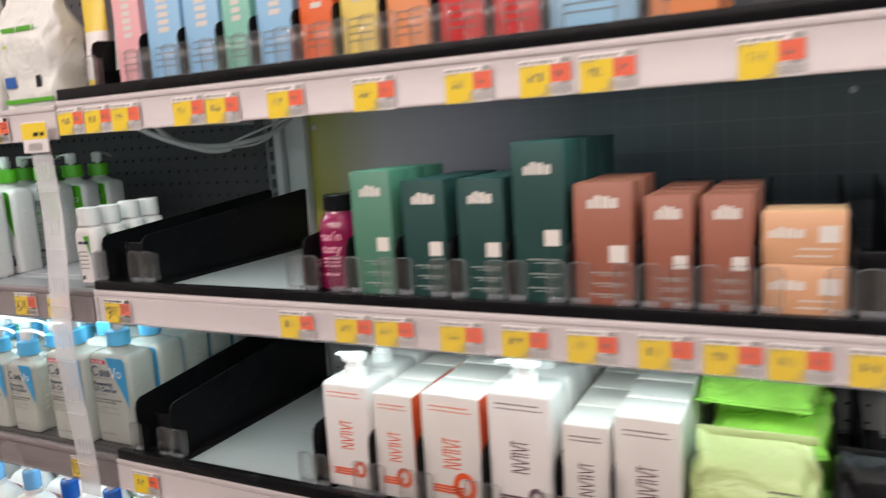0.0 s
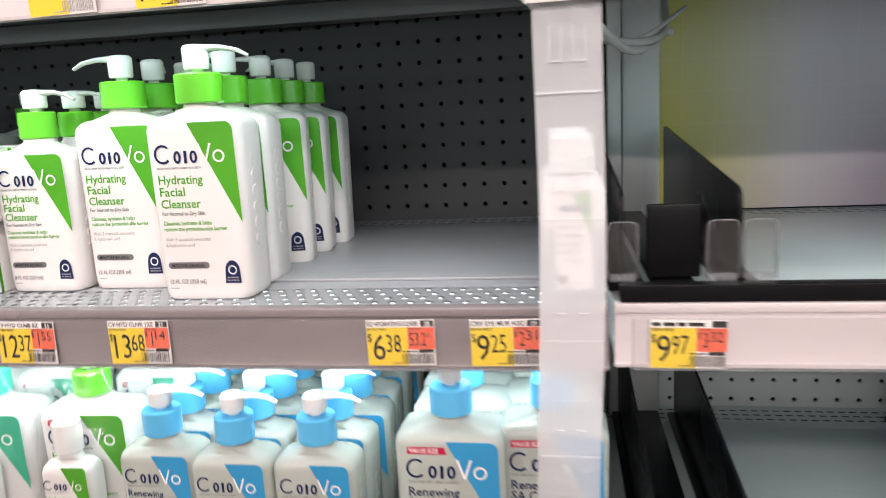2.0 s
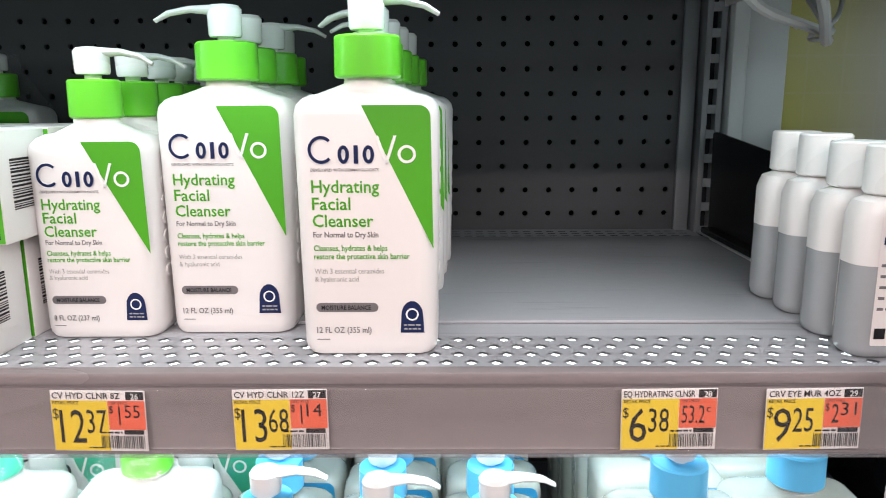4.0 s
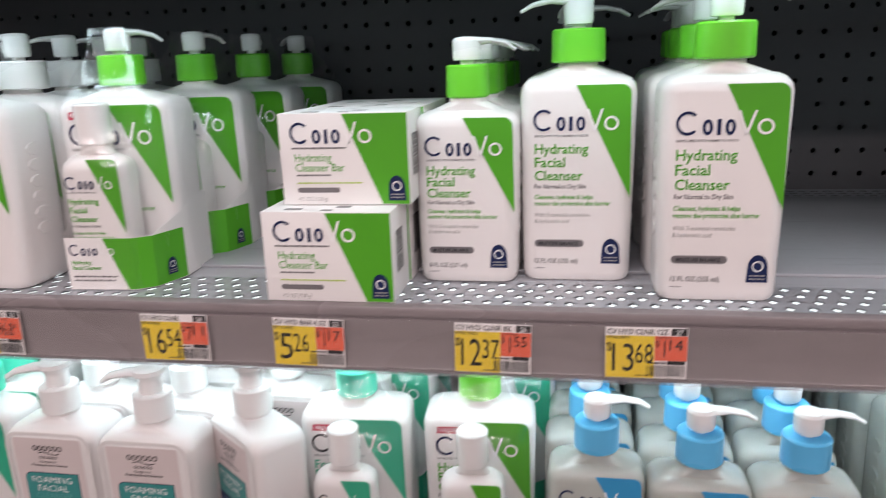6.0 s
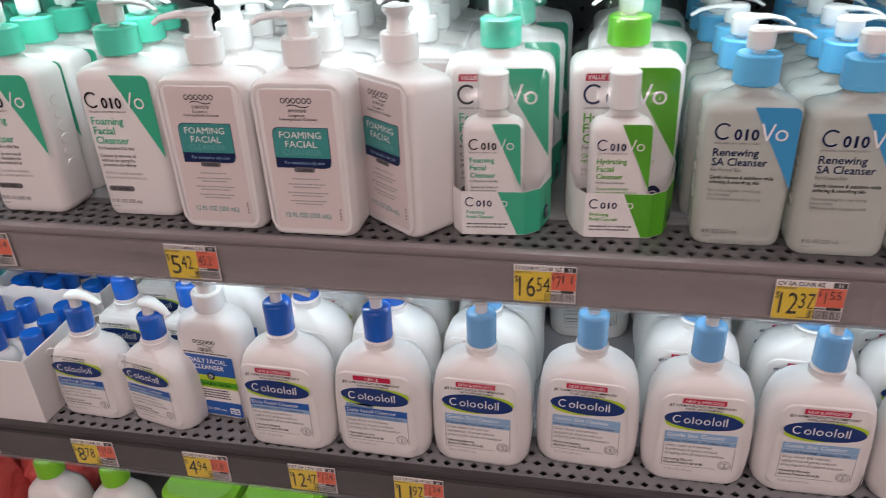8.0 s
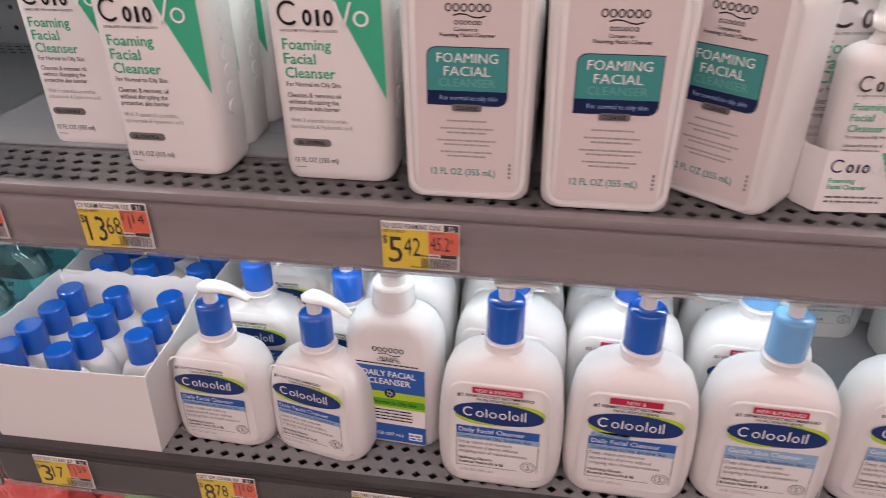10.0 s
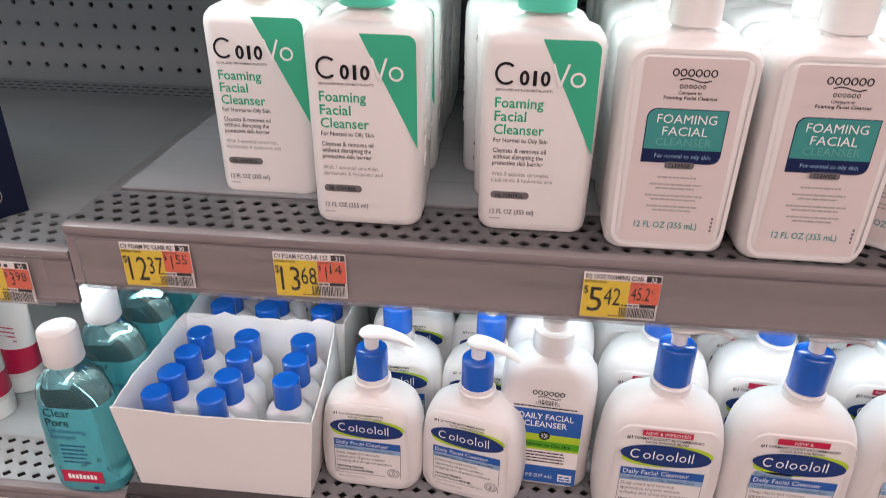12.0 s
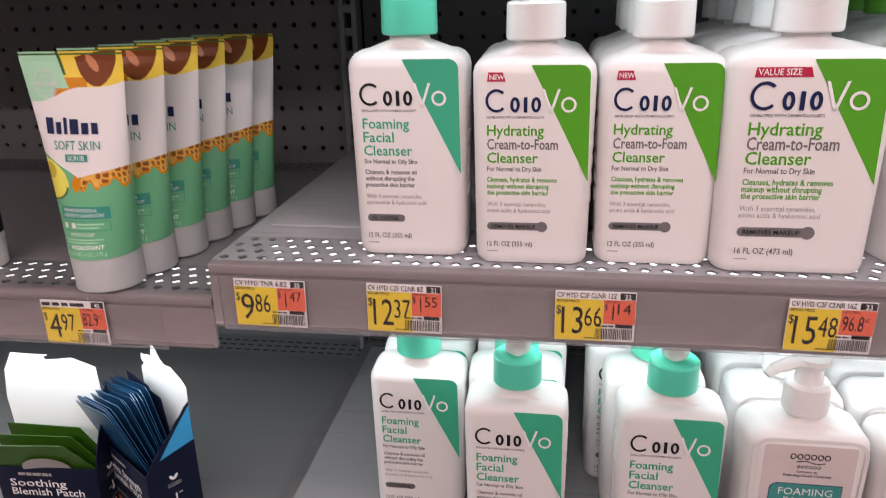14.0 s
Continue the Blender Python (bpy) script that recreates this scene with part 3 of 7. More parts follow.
def light_bar(x0, x1, front, top):
    b = thing("shelf_light_bar", "slim white light bar under the shelf", "light bar", "shelf light bars")
    part("diffuser", boxm(x0 + 0.02, x1 - 0.02, front + 0.052, front + 0.112, top - 0.016, top - 0.010, 0.001), GLOW, b, "lit frosted diffuser")
    part("housing", boxm(x0 + 0.02, x1 - 0.02, front + 0.1125, front + 0.118, top - 0.020, top - 0.0025, 0.001), POST_PALE, b)
    return b


light_bar(SEAM_L, SEAM_R, 0.600, 1.296)
light_bar(LEFT, SEAM_L, 0.606, 1.268)
# plates added below the hole bands, hiding the lit bottles underneath
for z_deck in (1.043, 0.795):
    lh = part("hole_backing", boxm(SEAM_L + 0.02, SEAM_R - 0.02, 0.608, 0.700, z_deck - 0.014, z_deck - 0.009, 0.001), PEG, None)
    tagged(lh, "dark plate added under the shelf to keep its holes dark", "light housing", "light housings")


# ---- price tickets ----
def ticket(x, y, z, head, num, price, unit, label=None, blurred=False, seed=1, w=0.0505, h=0.0345):
    """x, z: its upper left corner."""
    t = thing("price_ticket", label or ("yellow and red shelf price ticket reading $" + price if not blurred else "yellow and red shelf price ticket with small print"), "price ticket", "shelf price tickets", pose(x, y, z, 0, 0, 0))
    part("backing", boxm(0, w, -0.0007, 0.0, -h, 0, 0.0002), TAGW, t, "white card")
    pr = Print(0.0007)
    split, bar = w * 0.60, h * 0.16
    pr.rect(0.0003, split, -h + 0.0004, -bar, TAGY)
    pr.done("yellow_field", t, "yellow price field")
    pr = Print(0.0007)
    pr.rect(split + 0.0002, w - 0.0003, -h * 0.64, -bar, TAGR)
    pr.done("red_field", t, "red unit price field")
    pr = Print(0.0007)
    ink = FADE if blurred else INK
    pr.rect(w * 0.80, w - 0.0006, -bar * 0.92, -0.0005, ink)
    if head:
        pr.text(head, 0.0012, -bar * 0.80, 0.0049, ink, 2, width=min(w * 0.74, 0.0026 * len(head)), bold=True)
    else:
        pr.bars(0.0012, w * 0.7, -bar * 0.78, 0.0026, ink, 2, seed)
    if num:
        pr.text(num, w * 0.895, -bar * 0.82, 0.0046, WHITEINK, 3, align="c", bold=True)
    pr.text("RETAIL PRICE", 0.0012, -bar - 0.0022, 0.0026, ink, 2, width=split * 0.46, bold=True)
    pr.text("UNIT PRICE", split + 0.0015, -bar - 0.0020, 0.0022, ink, 2, width=0.009)
    if not blurred:
        dollars, cents = price.split(".")
        wd = 0.0068 * len(dollars) + (0.0026 if len(dollars) == 1 else 0)
        pr.text("$", 0.0008, -h * 0.46, 0.0085, ink, 2, width=0.0032)
        pr.text(dollars, 0.0043, -h * 0.86, 0.0275, ink, 2, width=wd)
        pr.text(cents, 0.0043 + wd + 0.0008, -h * 0.70, 0.0195, ink, 2, width=0.0108)
        if "." in unit and not unit.endswith("c"):
            a, b = unit.split(".")
            pr.text("$", split + 0.0008, -h * 0.36, 0.006, ink, 2, width=0.0022)
            pr.text(a, split + 0.0062, -h * 0.56, 0.0155, ink, 2, squeeze=0.55, align="c")
            pr.text(b, split + 0.0090, -h * 0.44, 0.0105, ink, 2, width=0.0082)
        else:
            pr.text(unit[:-1], split + 0.0016, -h * 0.56, 0.0145, ink, 2, width=0.0122)
            pr.text("c", split + 0.0145, -h * 0.38, 0.006, ink, 2, width=0.0022)
    else:
        q = random.Random(seed)
        for x_0, x_1, z_0, tall in ((split * 0.30, split * 0.80, -h * 0.60, h * 0.24), (split + 0.004, w * 0.90, -h * 0.50, h * 0.16)):
            xx = x_0
            while xx < x_1 - 0.003:
                ww = q.uniform(0.0028, 0.0045)
                pr.rect(xx, xx + 0.0007, z_0, z_0 + tall, GREYINK, 2)
                pr.rect(xx, xx + ww * 0.7, z_0 + tall * q.choice((0.0, 0.45, 0.9)), z_0 + tall * 0.1 + tall * q.choice((0.0, 0.45, 0.85)), GREYINK, 2)
                xx += ww + 0.0012
    pr.bars(split * 0.62, split * 0.9, -h * 0.95, 0.0008, ink, 2, seed + 7)
    pr.barcode(split - 0.0045, w - 0.0012, -h * 0.95, -h * 0.735, ink, 2, seed)
    pr.rect(w * 0.76, w * 0.97, -h * 0.715, -h * 0.64, ink, 2)
    pr.bars(split - 0.004, w * 0.74, -h * 0.70, 0.0010, ink, 2, seed + 9)
    pr.done("print", t, "black print and bar code")
    tilt = random.Random(seed * 7 + int(x * 1000)).uniform(-1.0, 1.0)
    t.rotation_euler = (0, radians(tilt), 0)
    return t


F1, F2, F3 = 0.5985, 0.6005, 0.5985
for i, (x, head, num, price, unit) in enumerate((
        (-2.069, "CV HYD TNR 6.8Z", "20", "9.86", "1.47"), (-1.976, "CV HYD C2F CLNR 8Z", "21", "12.37", "1.55"), (-1.852, "CV HYD C2F CLNR 12Z", "22", "13.66", "1.14"),
        (-1.711, "CV HYD C2F CLNR 16Z", "23", "15.48", "96.8c"), (-1.564, "CV HYD CLNR", "24", "16.54", "7.11"), (-1.465, "CV HYD BAR 4.5Z", "25", "5.26", "1.17"),
        (-1.339, "CV HYD CLNR 8Z", "26", "12.37", "1.55"), (-1.242, "CV HYD CLNR 12Z", "27", "13.68", "1.14"), (-1.036, "EQ HYDRATING CLNSR", "28", "6.38", "53.2c"), (-0.960, "CRV EYE MUR 4OZ", "29", "9.25", "2.31"))):
    ticket(x, F1, 1.287, head, num, price, unit, seed=i + 1)
for i, (x, head, num, price, unit) in enumerate((
        (-2.047, "CV FOAM FC CLNR 8Z", "30", "12.37", "1.55"), (-1.938, "CV FOAM FC CLNR 12Z", "31", "13.68", "1.14"), (-1.728, "EQ 12OZ FOAMING CLNS", "32", "5.42", "45.2c"),
        (-1.416, "CV FOAM FC CLNR 16Z", "33", "16.54", "7.11"), (-1.216, "CV SA CLNR 8Z", "34", "12.37", "1.55"), (-0.962, "CV SA CLNR 16Z", "35", "15.48", "96.8c"))):
    ticket(x, F2, 1.034, head, num, price, unit, seed=i + 21)
for i, (x, head, num, price, unit) in enumerate((
        (-2.046, "CET DF CLNR 2Z", "36", "3.17", "1.59"), (-1.897, "CET DF CLNR 8Z", "37", "8.78", "1.10"), (-1.764, "EQ DAILY FACIAL CLNS", "38", "4.94", "61.8c"),
        (-1.646, "CET DF LTN 16Z", "39", "12.47", "1.24"), (-1.534, "CET GF CLNR FF 16Z", "40", "11.97", "1.24"))):
    ticket(x, F3, 0.786, head, num, price, unit, seed=i + 31)
ticket(-2.224, 0.6045, 1.262, "", "40", "4.97", "82.9c", seed=41)
ticket(-2.173, 0.6045, 1.010, "", "55", "3.98", "3.98", seed=42)
ticket(-2.243, 0.6045, 1.010, "", "54", "9.92", "4.12", seed=43)
ticket(-2.165, 0.5985, 0.772, "NTG CP AST 8Z", "69", "6.12", "76.5c", seed=44)
ticket(-2.232, 0.5985, 0.772, "", "68", "8.12", "1.62", seed=45)
ticket(-0.836, 0.5985, 1.287, "", "", "9.97", "3.32", seed=51)
for i, x in enumerate((-0.527, -0.446, -0.392, -0.309, -0.237, -0.167, -0.097, -0.038, 0.017, 0.080)):
    ticket(x, 0.5985, 1.287, "", "", "", "", blurred=True, seed=52 + i)
for i, x in enumerate((-0.856, -0.803, -0.752, -0.645, -0.592, -0.500, -0.385, -0.277, -0.199, -0.141, -0.008)):
    ticket(x, 0.5805, 1.549, "", "", "", "", blurred=True, seed=70 + i)
ticket(-1.012, 0.5805, 1.545, "", "", "9.97", "1.25", seed=82)
ticket(-1.175, 0.5805, 1.545, "", "", "10.98", "1.37", seed=83)
ticket(-1.255, 0.5805, 1.545, "", "", "", "", blurred=True, seed=84)
ticket(-0.824, 0.5985, 1.033, "", "", "", "", blurred=True, seed=85)


# ---- bottles ----
def cera_sections(w, d, H, neck):
    hw, hd = w / 2, d / 2
    base = hw * 0.955
    S = [(0.0, base - 0.0050, hd - 0.0035, 0.009), (0.0008, base - 0.0024, hd - 0.0013, 0.010), (0.0030, base - 0.0006, hd - 0.0003, 0.011), (0.0070, base, hd, 0.011)]
    top = H - 0.013
    S.append((top - 0.004, hw, hd, 0.011))
    R = 0.011
    for a in (25, 50, 72, 90):
        s, c = math.sin(radians(a)), math.cos(radians(a))
        S.append((top - 0.004 + R * s, hw - R * (1 - c), hd - R * 0.9 * (1 - c), 0.011))
    S.append((H - 0.003, (hw - R + neck) / 2, max((hd - R + neck) / 2, neck), neck))
    S.append((H - 0.0005, neck + 0.001, neck + 0.001, neck + 0.001))
    S.append((H + 0.006, neck, neck, neck))
    return S


def rounded_triangle(pr, k, kz, mat, layer=1):
    """Label wedge with a round upper right corner."""
    pts = [(-0.0015 * k, 0.138 * kz), (0.0355 * k, 0.061 * kz)]
    r = 0.006 * k
    cx, cz = 0.0345 * k - r, 0.138 * kz - r
    pts += [(cx + r * math.cos(a), cz + r * math.sin(a)) for a in (radians(q) for q in (0, 22, 45, 68, 90))]
    pr.poly(pts, mat, layer)


def seal(pr, x, z, k, layer=2):
    w, h = 0.0065 * k, 0.018 * k
    pts = [(x - w, z), (x + w, z)] + [(x + w * 0.92 * math.cos(a), z + h * 0.55 + h * 0.45 * math.sin(a)) for a in (radians(q) for q in range(0, 181, 20))]
    pr.poly(pts, NAVY, layer)
    pr.ring(x, z + h * 0.58, w * 0.55, w * 0.55, w * 0.14, WHITEINK, layer + 1, 16)
    pr.bars(x - w * 0.7, x + w * 0.7, z + h * 0.22, h * 0.05, FADE, layer + 1)
    pr.bars(x - w * 0.7, x + w * 0.7, z + h * 0.10, h * 0.05, FADE, layer + 1, 4)


FOAM = dict(wedge=MINT, cap=MINTCAP, head=MINT, rows=(("Foaming", 0), ("Facial", 0), ("Cleanser", 0)), skin="For Normal to Oily Skin", body=("Cleanses & removes oil", "without disrupting the", "protective skin barrier"), bodyink=GREYINK,
            tail=("With 3 essential ceramides,", "niacinamide & hyaluronic acid"), pill="OIL CONTROL", words="foaming facial cleanser", pillw=0.026, capword="mint green")
HYD = dict(wedge=GREEN, cap=GREENCAP, head=GREEN, rows=(("Hydrating", 0), ("Facial", 0), ("Cleanser", 0)), skin="For Normal to Dry Skin", body=("Cleanses, hydrates & helps", "restore the protective skin barrier"), bodyink=GREEN,
           tail=("With 3 essential ceramides", "& hyaluronic acid"), pill="MOISTURE BALANCE", words="hydrating facial cleanser", pillw=0.034, seal=True, capword="leaf green")
C2F = dict(wedge=GREEN, cap=PUMP, head=GREEN, rows=(("Hydrating", 0), ("Cream-to-Foam", 1), ("Cleanser", 0)), skin="For Normal to Dry Skin", body=("Cleanses, hydrates & removes", "makeup without disrupting", "the protective skin barrier"), bodyink=GREEN,
           tail=("With 3 essential ceramides,", "amino acids & hyaluronic acid"), pill="REMOVES MAKEUP", words="hydrating cream-to-foam cleanser", pillw=0.036, knob=True, capword="white")
SALI = dict(wedge=SKY, cap=SKYCAP, head=NAVY, rows=(("Renewing", 0), ("SA Cleanser", 0)), skin="For Normal Skin", body=("Gently cleanses & exfoliates while", "softening & smoothing skin"), bodyink=INK, tailink=GREYINK,
            tail=("Non-comedogenic, non-drying", "non-irritating", "With ceramides & salicylic acid"), words="renewing cleanser", capword="sky blue")


WIDE = {"Foaming": 0.031, "Facial": 0.0205, "Cleanser": 0.0325, "Hydrating": 0.036, "Cream-to-Foam": 0.045, "Renewing": 0.036, "SA Cleanser": 0.0437}


def cera_label(parent, D, w, d, H, vol, k=None, flag=None, y0=None, tri_only=False):
    k = k or w / 0.078
    kz = H / 0.150
    depth = d / 2 if y0 is None else y0
    pr = Print(depth)
    rounded_triangle(pr, k, kz, D["wedge"])
    pr.done("label_wedge", parent, "coloured label wedge")
    pr = Print(depth)
    wordmark(pr, -0.0300 * k, 0.0310 * k, 0.1075 * kz, 0.0145 * k, NAVY if D is not FOAM else INK, WHITEINK, 4)
    pr.done("maker_mark", parent)
    pr = Print(depth)
    x = -0.0290 * k
    pr.text("DEVELOPED WITH DERMATOLOGISTS", x, 0.1034 * kz, 0.0022 * k, GREYINK, 2, width=0.036 * k, bold=True)
    z = 0.0920
    for row, alt in D["rows"]:
        pr.text(row, x, z * kz, 0.0096 * k, GREYINK if alt else D["head"], 2, bold=True, width=WIDE[row] * k)
        z -= 0.0093
    pr.text(D["skin"], x, (z + 0.0035) * kz, 0.0043 * k, GREYINK, 2, squeeze=0.84, bold=True)
    z -= 0.0040
    for row in D["body"]:
        pr.text(row, x, z * kz, 0.0045 * k, D["bodyink"], 2, squeeze=0.82, bold=True)
        z -= 0.0046
    z -= 0.0035
    for row in D["tail"]:
        pr.text(row, x, z * kz, 0.0041 * k, D.get("tailink", FADE), 2, squeeze=0.84)
        z -= 0.0045
    pr.text(vol, x, 0.0135 * kz, 0.0048 * k, GREYINK, 2, squeeze=0.84, bold=True)
    pr.rect(x, x + 0.007 * k, 0.0095 * kz, 0.0100 * kz, GREYINK, 2)
    if flag:
        wv = 0.0115 if flag == "NEW" else 0.028
        pr.poly([(x, 0.1275 * kz), (x + wv * k, 0.1275 * kz), (x + (wv - 0.0015) * k, 0.1335 * kz), (x + 0.0008, 0.1335 * kz)], CRIMSON, 2)
        pr.text(flag, x + 0.0015 * k, 0.1288 * kz, 0.0045 * k, WHITEINK, 3, bold=True, squeeze=0.9)
    pr.done("lettering", parent, "printed lettering")
    if "pill" in D:
        pr = Print(depth)
        zp = 0.0255 * kz
        pr.rect(x, x + D["pillw"] * k, zp, zp + 0.0052 * k, GREYINK, 2, 0.0026 * k)
        if D.get("knob"):
            pr.ellipse(x + D["pillw"] * k, zp + 0.0026 * k, 0.0036 * k, 0.0036 * k, GREYINK, 3)
        pr.text(D["pill"], x + 0.003 * k, zp + 0.0014 * k, 0.0035 * k, INK, 4, bold=True, width=(D["pillw"] - 0.007) * k)
        pr.done("pill", parent, "dark grey pill")
    if D.get("seal"):
        pr = Print(depth)
        seal(pr, 0.0235 * k, 0.0135 * kz, k)
        pr.done("seal", parent, "navy seal")


def front_rim(parent, w, d, H, mat, low=0.005, high=0.0125, inset=0.0040):
    """The moulded rim that frames the flat front of a bottle."""
    bm = bmesh.new()
    cz, hz = (H - high + low) / 2, (H - high - low) / 2
    loops = []
    for grow, y in ((0.0, 0.00008), (0.0014, -0.00005), (0.0028, 0.00008)):
        ring = rrect(w / 2 - inset + grow, hz + grow, 0.0095 + grow, 6)
        loops.append([bm.verts.new((x * (0.955 + 0.045 * (z + hz) / (2 * hz)), -d / 2 + y, z + cz)) for x, z in ring])
    for a, b in zip(loops, loops[1:]):
        for i in range(len(a)):
            bm.faces.new((a[i], a[(i + 1) % len(a)], b[(i + 1) % len(b)], b[i]))
    bmesh.ops.recalc_face_normals(bm, faces=bm.faces[:])
    return part("front_rim", bm, mat, parent)


def cera(D, w, d, H, vol, body_mat=WHITE, col_r=0.0185, head_h=0.022, flag=None, size_word="", reach=0.040):
    def make():
        b = thing("pump_bottle", "%s%s pump bottle of %s with %s collar" % (size_word, "milky" if body_mat is MILKY else "white", D["words"], D["capword"]), "bottle", D["words"] + " bottles")
        neck = 0.0125
        part("body", body_from(cera_sections(w, d, H, neck)), body_mat, b)
        z0 = H + 0.0025
        part("collar", ribbed(col_r, z0, z0 + 0.0225, 40, 0.0002), D["cap"], b, D["capword"] + " ribbed collar")
        pump_head(b, z0 + 0.0225, 0.008, 0.0098, z0 + 0.0225 + head_h, reach, PUMP)
        # pressed marks on the flank
        bm = bmesh.new()
        for s in (-1, 1):
            for i in range(6):
                zc = H * 0.30 + i * H * 0.085
                ring = [(s * (w / 2 * (0.962 + 0.038 * zc / H) + 0.0001 + 0.0006), d * 0.14 * math.cos(2 * math.pi * q / 10), zc + H * 0.032 * math.sin(2 * math.pi * q / 10)) for q in range(10)]
                inner = [(p[0] - s * 0.001, p[1] * 1.15, zc + (p[2] - zc) * 1.15) for p in ring]
                loft(bm, [inner, ring])
        bmesh.ops.recalc_face_normals(bm, faces=bm.faces[:])
        tagged(part("embossing", bm, body_mat, b), kind="stuff")
        cera_label(b, D, w, d, H, vol, k=min(w / 0.078, 1.15), flag=flag)
        return b
    return make


foam12 = cera(FOAM, 0.078, 0.047, 0.1430, "12 FL OZ (355 ml)")
hyd12 = cera(HYD, 0.079, 0.047, 0.150, "12 FL OZ (355 ml)")
hyd8 = cera(HYD, 0.0745, 0.042, 0.1285, "8 FL OZ (237 ml)", col_r=0.0152, head_h=0.019, size_word="small ", reach=0.034)
c2f12 = cera(C2F, 0.0765, 0.047, 0.1395, "12 FL OZ (355 ml)", flag="NEW")
c2f16 = cera(C2F, 0.096, 0.055, 0.1420, "16 FL OZ (473 ml)", flag="VALUE SIZE", col_r=0.020, size_word="large ")
sa8 = cera(SALI, 0.071, 0.045, 0.1235, "8 FL OZ (237 ml)", MILKY, 0.0165, 0.019, size_word="small ", reach=0.038)
sa16 = cera(SALI, 0.088, 0.056, 0.150, "16 FL OZ (473 ml)", MILKY, 0.0175, 0.022, flag="VALUE SIZE", size_word="large ")
rnd = random.Random(5)


def row_of(key, make, x, y_front, d, z, n, step, spout, dx=0.0, jitter=0.003, turn=0.0, rear=(0, 0, 180, 20, -25)):
    for i in range(n):
        s = spout if i == 0 else spout + rnd.choice(rear)
        jx, jt = (0, 0) if i == 0 else (rnd.uniform(-jitter, jitter), rnd.uniform(-3, 3))
        place(key, make, x + dx * i + jx, y_front + d / 2 + step * i, z, turn + jt, s)


M1, M2, M3 = 1.2962, 1.0432, 0.7952
P1, P2, P3 = M1 + 0.0026, M2 + 0.0026, M3 + 0.0026
row_of("foam12", foam12, -1.951, 0.628, 0.047, M1, 1, 0.05, 200)
row_of("c2f12", c2f12, -1.869, 0.618, 0.047, M1, 3, 0.050, 160)
row_of("c2f12", c2f12, -1.791, 0.624, 0.047, M1, 4, 0.050, 170)
row_of("c2f16", c2f16, -1.709, 0.616, 0.055, M1, 5, 0.058, 190)
row_of("hyd8", hyd8, -1.337, 0.656, 0.042, M1, 6, 0.046, 10, 0.001)
row_of("hyd12", hyd12, -1.260, 0.664, 0.047, M1, 4, 0.052, 188, rear=(180, -80, -90))
for x_b, y_b, turn_b, spout_b in ((-1.171, 0.6485, 0, 12), (-1.173, 0.7005, 2, 150), (-1.171, 0.772, 14, 190), (-1.168, 0.825, 10, 170), (-1.164, 0.878, 4, 100)):
    place("hyd12", hyd12, x_b, y_b, M1, turn_b, spout_b)
row_of("foam12", foam12, -1.961, 0.672, 0.047, M2, 6, 0.050, 20)
row_of("foam12", foam12, -1.878, 0.631, 0.047, M2, 7, 0.050, 160)
row_of("foam12", foam12, -1.764, 0.635, 0.047, M2, 3, 0.051, 5, -0.008)
row_of("sa8", sa8, -1.243, 0.634, 0.045, M2, 6, 0.050, 8, -0.002)
row_of("sa8", sa8, -1.171, 0.624, 0.045, M2, 6, 0.050, 6)
row_of("sa8", sa8, -1.099, 0.626, 0.045, M2, 6, 0.050, 8, 0.001)
row_of("sa16", sa16, -0.985, 0.624, 0.056, M2, 5, 0.060, 10)
row_of("sa16", sa16, -0.905, 0.640, 0.056, M2, 5, 0.062, 20, -0.004)


PALETEAL = material("pale_teal_ink", (0.12, 0.40, 0.38), 0.4, 0, 0.05, 40, 0.0)


